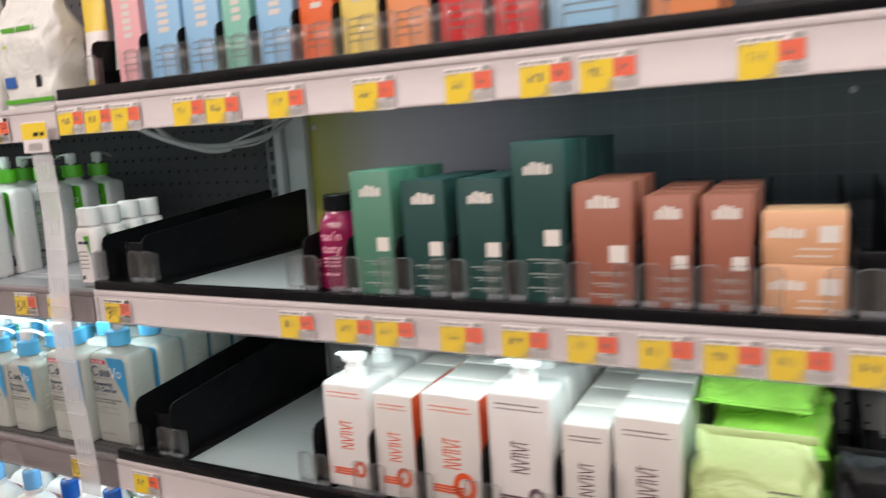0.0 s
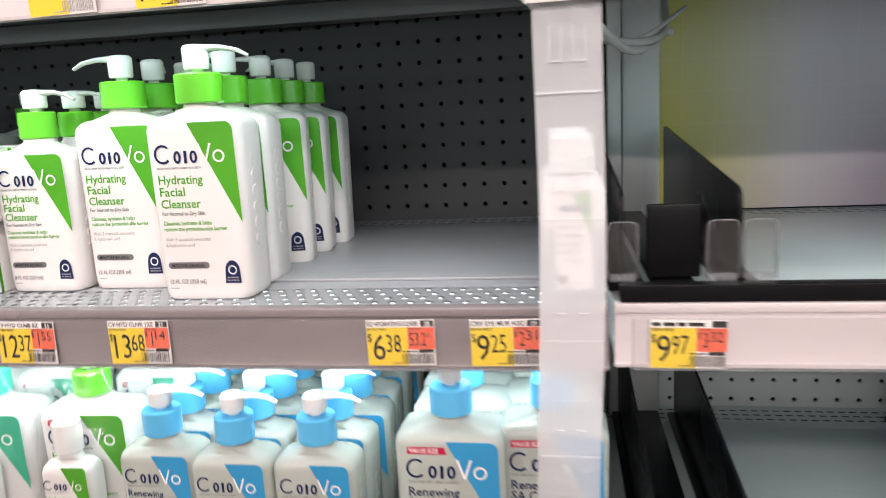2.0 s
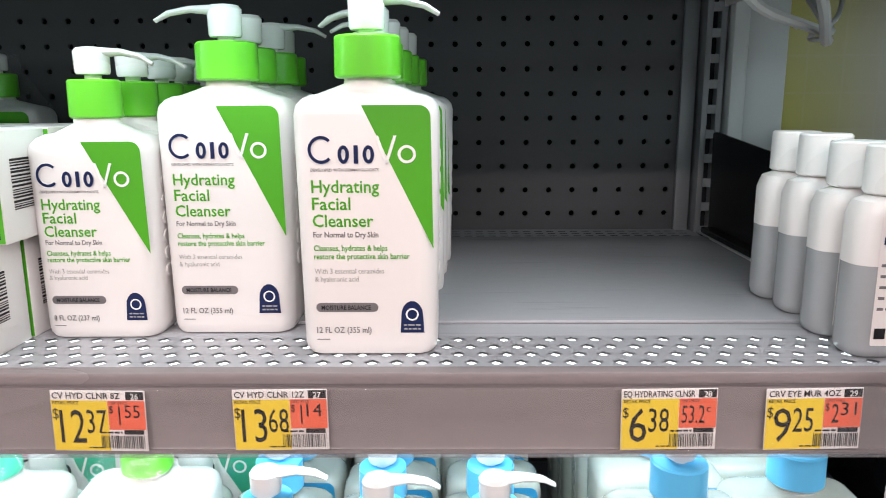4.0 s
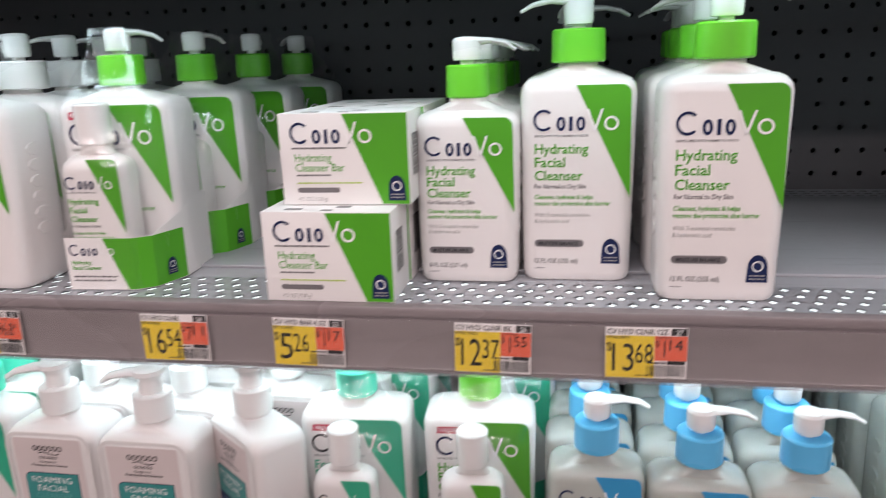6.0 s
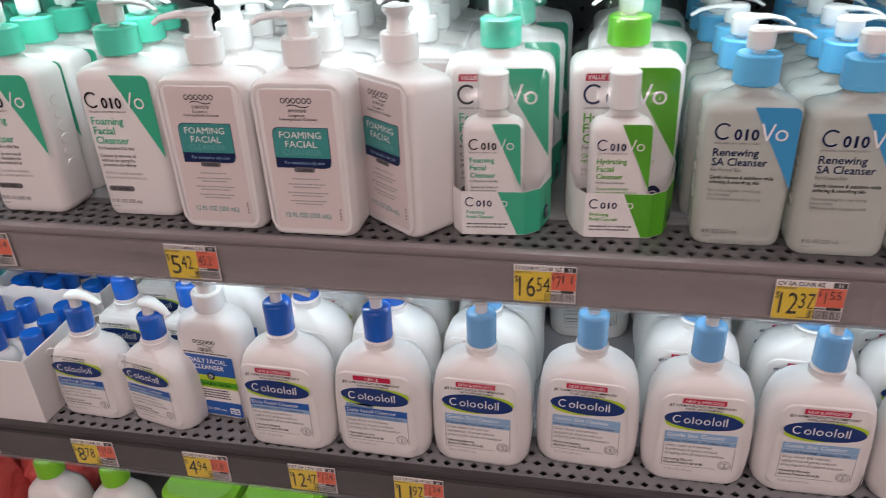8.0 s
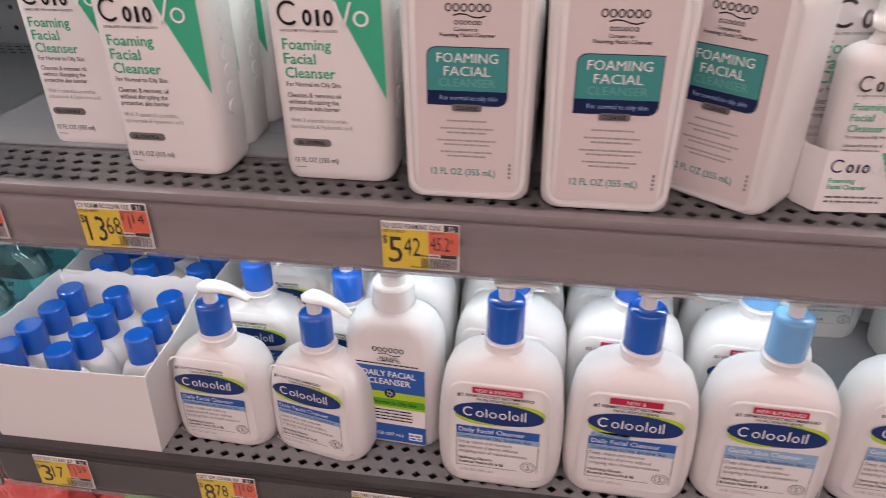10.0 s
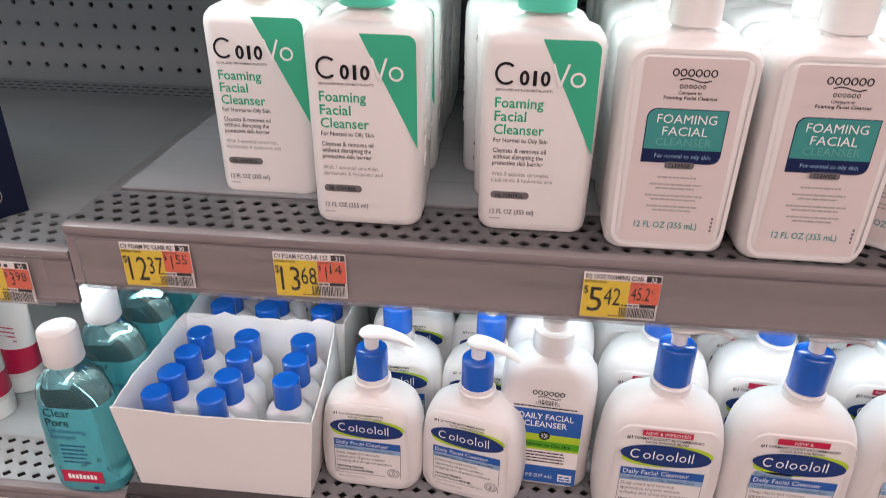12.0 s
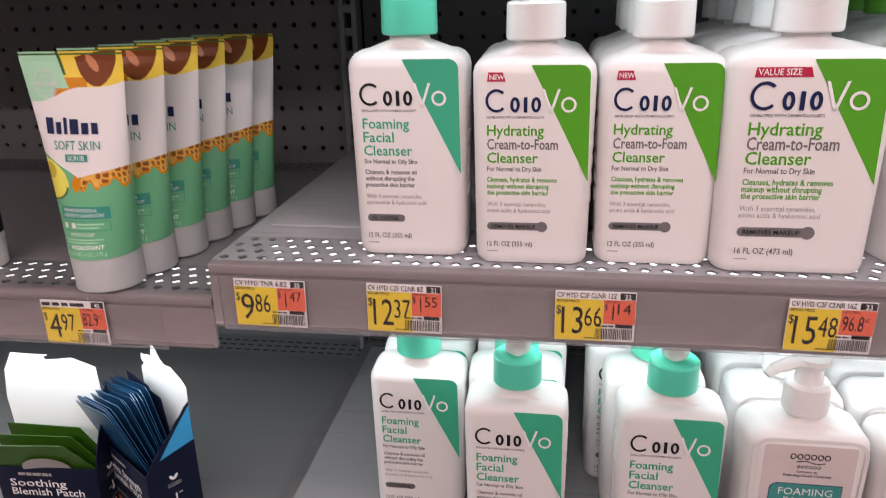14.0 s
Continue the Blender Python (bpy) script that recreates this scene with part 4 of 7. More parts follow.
def plain_pump():
    """White bottle with a pale label, teal block and navy foot."""
    w, d, H = 0.082, 0.050, 0.140
    b = thing("pump_bottle", "white plastic pump bottle of foaming facial with a teal label block", "bottle", "teal-label pump bottles")
    part("body", body_from(cera_sections(w, d, H, 0.012)), WHITE, b)
    front_rim(b, w, d, H, WHITE, 0.005, 0.0105, 0.0060)
    part("collar", ribbed(0.0155, H + 0.002, H + 0.024, 44, 0.0003), PUMP, b, "white ribbed collar")
    bm = turned([(0.009, H + 0.023), (0.0095, H + 0.027), (0.0085, H + 0.033), (0.009, H + 0.036), (0.0125, H + 0.040), (0.012, H + 0.0435), (0.004, H + 0.0445)], 24)
    tube(bm, [(0, 0, H + 0.0395), (0.016, 0, H + 0.041), (0.030, 0, H + 0.039), (0.036, 0, H + 0.035)], [0.0085, 0.0065, 0.005, 0.004], 12, 0.5)
    part("pump_head", bm, PUMP, b)
    pr = Print(d / 2)
    pr.rect(-0.030, 0.030, 0.007, 0.1275, TAUPE, 1, 0.002)
    pr.done("label_panel", b, "pale beige label")
    pr = Print(d / 2)
    for grow, lo, hi, z_0, z_1, ink, layer in ((0.0005, 5, 4, 0.0622, 0.0970, NAVY, 2), (0.0, 5, 4, 0.0627, 0.0965, TEALINK, 3)):
        x0, x1, r = -0.0235 - grow, 0.0235 + grow, 0.0055
        pts = [(x1 - r + r * math.cos(q), z_0 + r + r * math.sin(q)) for q in (radians(v) for v in (-90, -60, -30, 0))]
        pts += [(x1, z_1)] + [(x0 + r + r * math.cos(q), z_1 - r + r * math.sin(q)) for q in (radians(v) for v in (90, 120, 150, 180))] + [(x0, z_0)]
        pr.poly(pts, ink, layer)
    pr.poly([(-0.0235, 0.0627), (0.0180, 0.0627), (0.0219, 0.0643), (0.0235, 0.0682), (0.0235, 0.0712), (-0.0235, 0.0712)], NAVY, 4)
    pr.rect(-0.0090, 0.0090, 0.0588, 0.0632, GREYINK, 5, 0.0015)
    pr.done("label_block", b, "teal block with navy foot")
    pr = Print(d / 2)
    script_mark(pr, 0.0, 0.1150, 0.0265, INK, 2)
    pr.text("Compare to", -0.001, 0.1058, 0.0030, INK, 2, align="c", bold=True)
    pr.text("Foaming Facial Cleanser", 0, 0.1027, 0.0030, INK, 2, align="c", width=0.0320, bold=True)
    pr.text("FOAMING", 0, 0.0880, 0.0080, WHITEINK, 5, align="c", width=0.0355)
    pr.text("FACIAL", 0, 0.0803, 0.0080, WHITEINK, 5, align="c", width=0.0272)
    pr.text("CLEANSER", 0, 0.0738, 0.0070, PALETEAL, 5, align="c", width=0.0335)
    pr.text("For normal to oily skin", 0.001, 0.0657, 0.0040, PALEBLUE, 5, align="c", width=0.0340)
    pr.text("CLEANSE", 0, 0.0596, 0.0037, INK, 6, align="c", width=0.0130, bold=True)
    for i, (a, zz) in enumerate(((0.012, 0.0520), (0.016, 0.0472), (0.012, 0.0445), (0.018, 0.0395), (0.014, 0.0368), (0.016, 0.0320), (0.012, 0.0293))):
        pr.bars(-a, a, zz, 0.0011, FADE, 2, i + 3, 0.2)
    pr.text("12 FL OZ (355 mL)", -0.002, 0.0172, 0.0062, TEALINK, 2, align="c", squeeze=0.84, bold=True)
    for i in range(4):
        pr.rect(0.0262, 0.0275, 0.0160 + 0.0028 * i, 0.0178 + 0.0028 * i, GREYINK, 2)
    pr.done("lettering", b, "printed lettering")
    return b


row_of("plain_pump", plain_pump, -1.676, 0.618, 0.050, M2, 6, 0.054, 205)
row_of("plain_pump", plain_pump, -1.590, 0.613, 0.050, M2, 6, 0.054, 195)
place("plain_pump", plain_pump, -1.514, 0.656, M2, -38, 150)
for i in range(1, 5):
    place("plain_pump", plain_pump, -1.512, 0.668 + 0.058 * i, M2, rnd.uniform(-8, 6), 190)


def twin_pack(D, small_h=0.105):
    """A large pump bottle and a small capped one held in a card sleeve under shrink film."""
    def make():
        k = thing("twin_pack", "shrink-wrapped twin pack of %s in a card sleeve" % D["words"], "twin pack", "shrink-wrapped twin packs")
        w, d, H = 0.090, 0.050, 0.144
        big = part("large_bottle", body_from(cera_sections(w, d, H, 0.0125)), WHITE, k)
        z0 = H + 0.002
        part("collar", ribbed(0.0170, z0, z0 + 0.0225, 40, 0.0002), D["cap"], k, D["capword"] + " collar")
        pump_head(k, z0 + 0.0225, 0.008, 0.0095, z0 + 0.042, 0.032, PUMP)
        cera_label(k, D, w, d, H, "16 FL OZ (473 ml)", flag="VALUE SIZE")
        sm = bmesh.new()
        S = cera_sections(0.050, 0.030, small_h, 0.009)
        loft(sm, [[(x - 0.004, y - 0.041, z) for x, y in rrect(hw, hd, r, 5)] for z, hw, hd, r in S])
        part("small_bottle", sm, WHITE, k)
        cp = ribbed(0.0125, small_h + 0.001, small_h + 0.030, 36, 0.0002)
        cp.transform(Matrix.Translation((-0.004, -0.041, 0)))
        part("small_cap", cp, PUMP, k)
        holder = new("tmp_holder")
        cera_label(holder, D, 0.050, 0.030, small_h, "3 FL OZ (87 ml)", y0=0.0562)
        for c in list(holder.children):
            if c.name.startswith(("label_wedge", "maker_mark", "lettering")):
                for v in c.data.vertices:
                    v.co.x -= 0.004
                c.parent = k
            else:
                bpy.data.objects.remove(c)
        bpy.data.objects.remove(holder)
        # card sleeve round both
        hw, zt = 0.044, 0.040
        out = [(-0.030, -0.0585), (0.022, -0.0585), (0.034, -0.050), (hw, -0.022), (hw, 0.0), (hw, 0.024), (-hw, 0.024), (-hw, 0.0), (-hw, -0.020), (-0.038, -0.046)]
        bm = loft(bmesh.new(), [[(x, y, 0.0005) for x, y in out], [(x, y, 0.060 if y >= 0.0 else 0.052 if y > -0.03 else zt) for x, y in out]], False)
        part("card_sleeve", bm, CARD, k, "white card sleeve")
        pr = Print(0.0585)
        pr.poly([(0.000, 0.0395), (0.022, 0.0395), (0.022, 0.001), (0.016, 0.001)], D["wedge"])
        wordmark(pr, -0.027, 0.012, 0.0265, 0.0085, NAVY, WHITEINK, 3)
        pr.text(D["rows"][0][0], -0.026, 0.0200, 0.0042, D["head"], 2, width=0.0150, bold=True)
        pr.text("Facial Cleanser", -0.026, 0.0158, 0.0042, D["head"], 2, width=0.0225, bold=True)
        pr.bars(-0.026, 0.008, 0.010, 0.0012, GREYINK, 2, 6)
        pr.bars(-0.026, 0.006, 0.007, 0.0012, GREYINK, 2, 7)
        pr.done("sleeve_print", k, "printed card front")
        bm = bmesh.new()
        e = 0.0003
        q = [(0.022, -0.0585 - e), (0.034 + e, -0.050 - e), (hw + e, -0.022)]
        for a, b2 in zip(q, q[1:]):
            bm.faces.new([bm.verts.new(p) for p in ((a[0], a[1], 0.001), (b2[0], b2[1], 0.001), (b2[0], b2[1], 0.0395), (a[0], a[1], 0.0395))])
        part("sleeve_wedge", bm, D["wedge"], k, "coloured sleeve side", True)
        pr = Print(0.0)
        seal(pr, 0.0, 0.007, 0.72)
        pr.bm.transform(Matrix.Translation((0.0395 + 0.0006, -0.0365 - 0.0004, 0)) @ Matrix.Rotation(math.atan2(0.028, hw - 0.034), 4, "Z"))
        pr.done("seal", k, "navy seal on the sleeve")
        # shrink film
        rings = []
        for z, hx, hf, hb in ((0.002, 0.046, 0.0600, 0.026), (0.06, 0.0468, 0.0598, 0.027), (0.105, 0.0468, 0.0575, 0.027), (0.138, 0.0445, 0.040, 0.0255), (0.150, 0.036, 0.026, 0.022), (0.172, 0.021, 0.020, 0.019), (0.188, 0.019, 0.017, 0.016)):
            ring = []
            for x, y in rrect(1, 1, 0.55, 5):
                yy = y * (hf if y < 0 else hb)
                xx = x * hx * (1 - 0.22 * max(0, -y) * (1 if z < 0.12 else 0.2))
                ring.append((xx + rnd.uniform(-0.0005, 0.0005), yy + rnd.uniform(-0.0005, 0.0005), z))
            rings.append(ring)
        part("shrink_film", loft(bmesh.new(), rings, False), WRAP, k, "clear crinkled film").visible_shadow = False
        return k
    return make


twin_f, twin_h = twin_pack(FOAM), twin_pack(HYD)
for i in range(4):
    place("twin_h", twin_h, -1.603 + 0.012 * i, 0.679 + 0.094 * i, M1, rnd.uniform(-3, 3), 20 + 40 * i)
for i in range(3):
    place("twin_f", twin_f, -1.437 + 0.004 * i, 0.690 + 0.096 * i, M2, 4, 15)
place("twin_h", twin_h, -1.335, 0.696, M2, 3, 200)
for i in range(1, 3):
    place("twin_f", twin_f, -1.325 + 0.004 * i, 0.696 + 0.096 * i, M2, 3, 200)


def bar_carton():
    w, d, h = 0.0900, 0.050, 0.0625
    c = thing("soap_carton", "white and green carton of hydrating cleanser bar", "carton", "soap cartons")
    part("carton", boxm(-w / 2, w / 2, -d / 2, d / 2, 0, h, 0.0006), CARD, c)
    pr = Print(d / 2)
    pr.poly([(0.000, h - 0.0008), (w / 2 - 0.0005, h - 0.0008), (w / 2 - 0.0005, 0.0006), (0.026, 0.0006)], GREEN)
    pr.done("green_panel", c, "green wedge panel")
    pr = Print(d / 2)
    wordmark(pr, -0.037, 0.021, 0.042, 0.0145, NAVY, WHITEINK, 3, 0.62)
    pr.done("maker_mark", c)
    pr = Print(d / 2)
    pr.bars(-0.036, 0.002, 0.0385, 0.0012, GREYINK, 2, 4, 0.2)
    pr.text("Hydrating", -0.0345, 0.0300, 0.0078, GREEN, 2, squeeze=0.85)
    pr.text("Cleanser Bar", -0.0345, 0.0232, 0.0078, GREEN, 2, squeeze=0.85)
    pr.bars(-0.034, -0.010, 0.0200, 0.0011, GREYINK, 2, 6, 0.2)
    pr.bars(-0.034, 0.012, 0.0148, 0.0008, LIME, 2, 7, 0.2)
    pr.rect(-0.034, -0.004, 0.0085, 0.0120, GREYINK, 2, 0.0017)
    seal(pr, 0.036, 0.003, 0.95)
    pr.text("4.5 OZ (128 g)", -0.0335, 0.0028, 0.0040, FADE, 2, squeeze=0.85)
    pr.done("lettering", c, "printed lettering")
    # bar code on the end, and top marks
    bm = bmesh.new()
    z = 0.018
    q = random.Random(4)
    while z < 0.046:
        hgt = q.uniform(0.0004, 0.0014)
        bm.faces.new([bm.verts.new(p) for p in ((w / 2 + 0.0003, -0.014, z), (w / 2 + 0.0003, 0.006, z), (w / 2 + 0.0003, 0.006, z + hgt), (w / 2 + 0.0003, -0.014, z + hgt))])
        z += hgt + q.uniform(0.0005, 0.0012)
    tagged(part("bar_code", bm, INK, c, "", True), kind="stuff")
    bm = bmesh.new()
    for x0, x1, y0, y1 in ((-0.030, -0.018, -0.020, -0.014), (0.004, 0.014, -0.012, -0.006), (-0.004, 0.004, -0.022, -0.018)):
        bm.faces.new([bm.verts.new(p) for p in ((x0, y0, h + 0.0003), (x1, y0, h + 0.0003), (x1, y1, h + 0.0003), (x0, y1, h + 0.0003))])
    part("top_marks", bm, GREYINK, c, "", True)
    return c


for x, y, dz in ((-1.4255, 0.607, 0), (-1.424, 0.660, 0), (-1.423, 0.712, 0), (-1.4165, 0.629, 1), (-1.415, 0.682, 1), (-1.4155, 0.735, 1), (-1.423, 0.764, 0)):
    place("bar_carton", bar_carton, x, y + 0.025, M1 + dz * 0.0630, rnd.uniform(-1, 1))


def remover():
    """Small two-part bottle: grey clear body, white shoulder and cap, white front label."""
    b = thing("flat_bottle", "small grey see-through bottle with white shoulder and white cap", "bottle", "small white-capped bottles")
    part("body", body_from([(0, 0.019, 0.010, 0.009), (0.002, 0.0215, 0.0125, 0.010), (0.006, 0.0225, 0.0135, 0.010), (0.052, 0.0225, 0.0135, 0.010)]), GREYLIQ, b)
    part("shoulder", body_from([(0.052, 0.0226, 0.0136, 0.010), (0.078, 0.0226, 0.0136, 0.010), (0.086, 0.020, 0.0125, 0.010), (0.089, 0.012, 0.011, 0.010), (0.092, 0.009, 0.009, 0.009)]), WHITE, b, "white upper body")
    part("cap", ribbed(0.0158, 0.0895, 0.116, 44, 0.0003), PUMP, b, "white ribbed cap")
    pr = Print(0.0137)
    pr.rect(-0.0125, 0.0125, 0.008, 0.080, TAGW, 1, 0.001)
    pr.poly([(0.0, 0.076), (0.012, 0.076), (0.012, 0.046)], GREEN, 2)
    pr.bars(-0.011, 0.010, 0.064, 0.004, NAVY, 3, 3, 0.15)
    for i in range(5):
        pr.bars(-0.011, 0.006, 0.052 - i * 0.006, 0.0016, GREYINK, 3, i)
    pr.rect(-0.011, -0.005, 0.012, 0.018, INK, 3)
    pr.done("label", b, "white front label")
    return b


for i in range(4):
    place("remover", remover, -0.886 - 0.001 * i, 0.630 + 0.037 * i, M1 + (0.0026 if i > 1 else 0), 0)


# ---- oval-label pump bottles ----
def oval_sections(w, d, Hn):
    hw, hd = w / 2, d / 2
    prof = ((0.0, 0.85, 0.84), (0.014, 0.92, 0.935), (0.045, 0.96, 0.985), (0.14, 0.985, 1.0), (0.30, 1.0, 1.0), (0.50, 0.985, 1.0), (0.66, 0.95, 0.99), (0.77, 0.905, 0.96), (0.86, 0.82, 0.88), (0.92, 0.68, 0.76), (0.965, 0.48, 0.61))
    S = [(Hn * t, hw * a, hd * b, min(hw * a, hd * b) * 0.80) for t, a, b in prof]
    S += [(Hn, 0.0150, 0.0150, 0.0150), (Hn + 0.005, 0.0138, 0.0138, 0.0138), (Hn + 0.0052, 0.0155, 0.0155, 0.0155), (Hn + 0.0075, 0.0155, 0.0155, 0.0155), (Hn + 0.0078, 0.0135, 0.0135, 0.0135), (Hn + 0.012, 0.0135, 0.0135, 0.0135)]
    return S


def oval_pump(w, d, Hn, col_r, col_h, collar, banner, title, words, flag=None, sub=None, size_word="", vol="", skin="Combination to Oily, Sensitive Skin"):
    def make():
        b = thing("pump_bottle", "%swhite pump bottle of %s, navy oval label" % (size_word, words), "bottle", "oval-label pump bottles")
        part("body", body_from(oval_sections(w, d, Hn), 6), WHITE, b)
        k = w / 0.097
        z0 = Hn + 0.009
        part("collar", turned([(col_r - 0.001, z0), (col_r, z0 + 0.001), (col_r, z0 + col_h - 0.003), (col_r - 0.0008, z0 + col_h - 0.0012), (col_r - 0.003, z0 + col_h), (0.006, z0 + col_h)], 30), collar, b, "glossy blue collar")
        bm = turned([(0.0058, z0 + col_h - 0.001), (0.0058, z0 + col_h + 0.012)], 16)
        zt = z0 + col_h + 0.016
        tube(bm, [(-0.0085, 0, zt - 0.0042), (-0.004, 0, zt - 0.003), (0.004, 0, zt - 0.0025), (0.014, 0, zt - 0.0015), (0.026, 0, zt - 0.003), (0.036, 0, zt - 0.0075)], [0.0045, 0.0085, 0.0088, 0.0068, 0.005, 0.0033], 14, 0.48)
        part("pump_head", bm, PUMP, b)
        depth = d / 2 + 0.0002
        # pressed frame round the label
        bm = bmesh.new()
        o, i_ = rrect(0.041 * k, 0.046 * k, 0.012 * k, 6), rrect(0.0398 * k, 0.0448 * k, 0.011 * k, 6)
        vo = [bm.verts.new((x * (1 - 0.10 * (z / (0.046 * k) > 0) * (z / (0.046 * k))), -depth + 0.0008, z + 0.052 * k)) for x, z in o]
        vi = [bm.verts.new((x * (1 - 0.10 * (z / (0.046 * k) > 0) * (z / (0.046 * k))), -depth - 0.0004, z + 0.052 * k)) for x, z in i_]
        for q in range(len(vo)):
            bm.faces.new((vo[q], vo[(q + 1) % len(vo)], vi[(q + 1) % len(vi)], vi[q]))
        part("pressed_frame", bm, WHITE, b)
        pr = Print(depth + 0.0004)
        pr.ellipse(0.001 * k, 0.0705 * k, 0.0335 * k, 0.0108 * k, LIME, 1, 6)
        pr.ellipse(0, 0.0710 * k, 0.0335 * k, 0.0103 * k, OVAL, 2, -1.5)
        x = -0.026 * k
        t_s = 0.0009 * k
        for j, (hh, ww) in enumerate(((0.0088, 0.0080), (0.0058, 0.0056), (0.0080, 0.0009), (0.0058, 0.0056), (0.0058, 0.0056), (0.0092, 0.0009), (0.0058, 0.0050), (0.0080, 0.0009), (0.0092, 0.0009))):
            if j == 0:
                arc(pr, x + ww * k / 2, (0.0670 + hh / 2) * k, ww * k / 2, hh * k / 2, t_s * 1.2, WHITEINK, 3)
            elif ww > 0.002:
                pr.ring(x + ww * k / 2, (0.0670 + hh / 2) * k, ww * k / 2, hh * k / 2, t_s, WHITEINK, 3, 18)
            else:
                pr.rect(x, x + t_s * 1.1, 0.0670 * k, (0.0670 + hh) * k, WHITEINK, 3)
            x += (ww + 0.0016) * k
        pr.done("oval_mark", b, "navy oval with lime edge")
        pr = Print(depth + 0.0004)
        if flag:
            pr.rect(-0.0195 * k, 0.017 * k, 0.0890 * k, 0.0945 * k, CRIMSON, 1)
            pr.text(flag, -0.001 * k, 0.0902 * k, 0.0044 * k, WHITEINK, 2, align="c", width=(0.032 if len(flag) > 6 else 0.013) * k)
        pr.text("#1", -0.0305 * k, 0.0848 * k, 0.0050 * k, INK, 1, bold=True)
        pr.text("DERMATOLOGIST RECOMMENDED" if flag else "DOCTOR RECOMMENDED", -0.0245 * k, 0.0853 * k, 0.0034 * k, INK, 1, width=(0.050 if flag else 0.040) * k, bold=True)
        pr.text("FACIAL SKINCARE BRAND", -0.0160 * k, 0.0822 * k, 0.0029 * k, INK, 1, width=0.031 * k, bold=True)
        zz = 0.0490
        if sub:
            pr.rect(-0.0300 * k, -0.002 * k, (zz + 0.0072) * k, (zz + 0.0125) * k, PALEBLUE, 1, 0.002 * k)
            pr.text(sub, -0.0285 * k, (zz + 0.0084) * k, 0.0044 * k, GREYINK, 2, squeeze=0.95)
        pr.rect(-0.0310 * k, 0.0310 * k, zz * k, (zz + 0.0078) * k, banner, 1)
        pr.text(title, -0.0290 * k, (zz + 0.0020) * k, 0.0062 * k, WHITEINK, 2, squeeze=0.95)
        pr.rect(-0.0310 * k, 0.0310 * k, (zz - 0.0050) * k, (zz - 0.0003) * k, PALEBLUE, 1)
        pr.text(skin, -0.0290 * k, (zz - 0.0040) * k, 0.0042 * k, NAVY, 2, width=0.054 * k)
        for i, row in enumerate(("Deep cleans and removes", "appearance of pores without", "stripping skin of natural moisture")):
            pr.text(row, -0.0290 * k, (zz - 0.0098 - 0.0048 * i) * k, 0.0045 * k, GREYINK, 1, squeeze=0.86)
        for i, row in enumerate(("Hydrating Glycerin", "Essential Vitamin B3 & B5")):
            pr.text(row, -0.0290 * k, (zz - 0.0262 - 0.0040 * i) * k, 0.0037 * k, INK, 1, squeeze=0.9, bold=True)
        pr.ring(0.0240 * k, (zz - 0.0275) * k, 0.0058 * k, 0.0052 * k, 0.0005, GREYINK, 1)
        pr.ring(0.0240 * k, (zz - 0.0275) * k, 0.0040 * k, 0.0036 * k, 0.0004, GREYINK, 1)
        pr.text("5", 0.0240 * k, (zz - 0.0298) * k, 0.0062 * k, GREYINK, 1, align="c", bold=True)
        for xa in (-0.0310, 0.0306):
            pr.rect(xa * k, (xa + 0.0004) * k, (zz - 0.0330) * k, zz * k, GREYINK, 1)
        pr.rect(-0.0310 * k, 0.016 * k, (zz - 0.0330) * k, (zz - 0.0326) * k, GREYINK, 1)
        if vol:
            pr.text(vol, -0.028 * k, (zz - 0.0385) * k, 0.0036 * k, FADE, 1)
        pr.done("lettering", b, "printed lettering")
        for c in b.children:
            if c.name.startswith(("pressed_frame", "oval_mark", "lettering")):
                for v in c.data.vertices:
                    v.co.z += 0.005 if flag else 0.002
        return b
    return make


small_oval = oval_pump(0.088, 0.050, 0.0930, 0.0130, 0.0290, ROYAL, BANNER, "Daily Facial Cleanser", "daily facial cleanser", size_word="small ", vol="8 FL OZ (237 mL)")
large_oval = oval_pump(0.0985, 0.056, 0.1205, 0.0140, 0.0335, ROYAL, BANNER, "Daily Facial Cleanser", "daily facial cleanser", "NEW & IMPROVED", size_word="large ", vol="16 FL OZ (473 mL)")
free_oval = oval_pump(0.0985, 0.056, 0.1205, 0.0140, 0.0335, ROYAL, BANNER, "Daily Facial Cleanser", "fragrance-free facial cleanser", "NEW &", "Fragrance Free", "large ", "16 FL OZ (473 mL)")
gentle_oval = oval_pump(0.0985, 0.056, 0.1205, 0.0140, 0.0335, PALEBLUECAP, PALEBLUE, "Gentle Skin Cleanser", "gentle skin cleanser", "NEW & IMPROVED", size_word="large ", vol="16 FL OZ (473 mL)", skin="Dry to Normal, Sensitive Skin")


def oval_row(key, make, x, y_front, d, n, step, spout, turn=0.0, dx=0.0):
    for i in range(n):
        place(key, make, x + dx * i + (rnd.uniform(-0.003, 0.003) if i else 0), y_front + d / 2 + step * i, M3, turn + (rnd.uniform(-6, 6) if i else 0), spout + (rnd.uniform(-25, 25) if i else 0))


oval_row("small_oval", small_oval, -1.882, 0.624, 0.050, 3, 0.066, -8, -3, 0.010)
oval_row("small_oval", small_oval, -1.796, 0.621, 0.050, 3, 0.064, -12, -12, 0.006)
oval_row("large_oval", large_oval, -1.648, 0.610, 0.056, 5, 0.064, 0, -2)
oval_row("free_oval", free_oval, -1.549, 0.612, 0.056, 5, 0.064, 0, -2)
oval_row("gentle_oval", gentle_oval, -1.450, 0.616, 0.056, 5, 0.064, 60, -2)
oval_row("gentle_oval", gentle_oval, -1.348, 0.628, 0.056, 2, 0.220, 80, -3)
oval_row("gentle_oval", gentle_oval, -1.247, 0.622, 0.056, 5, 0.064, 70)
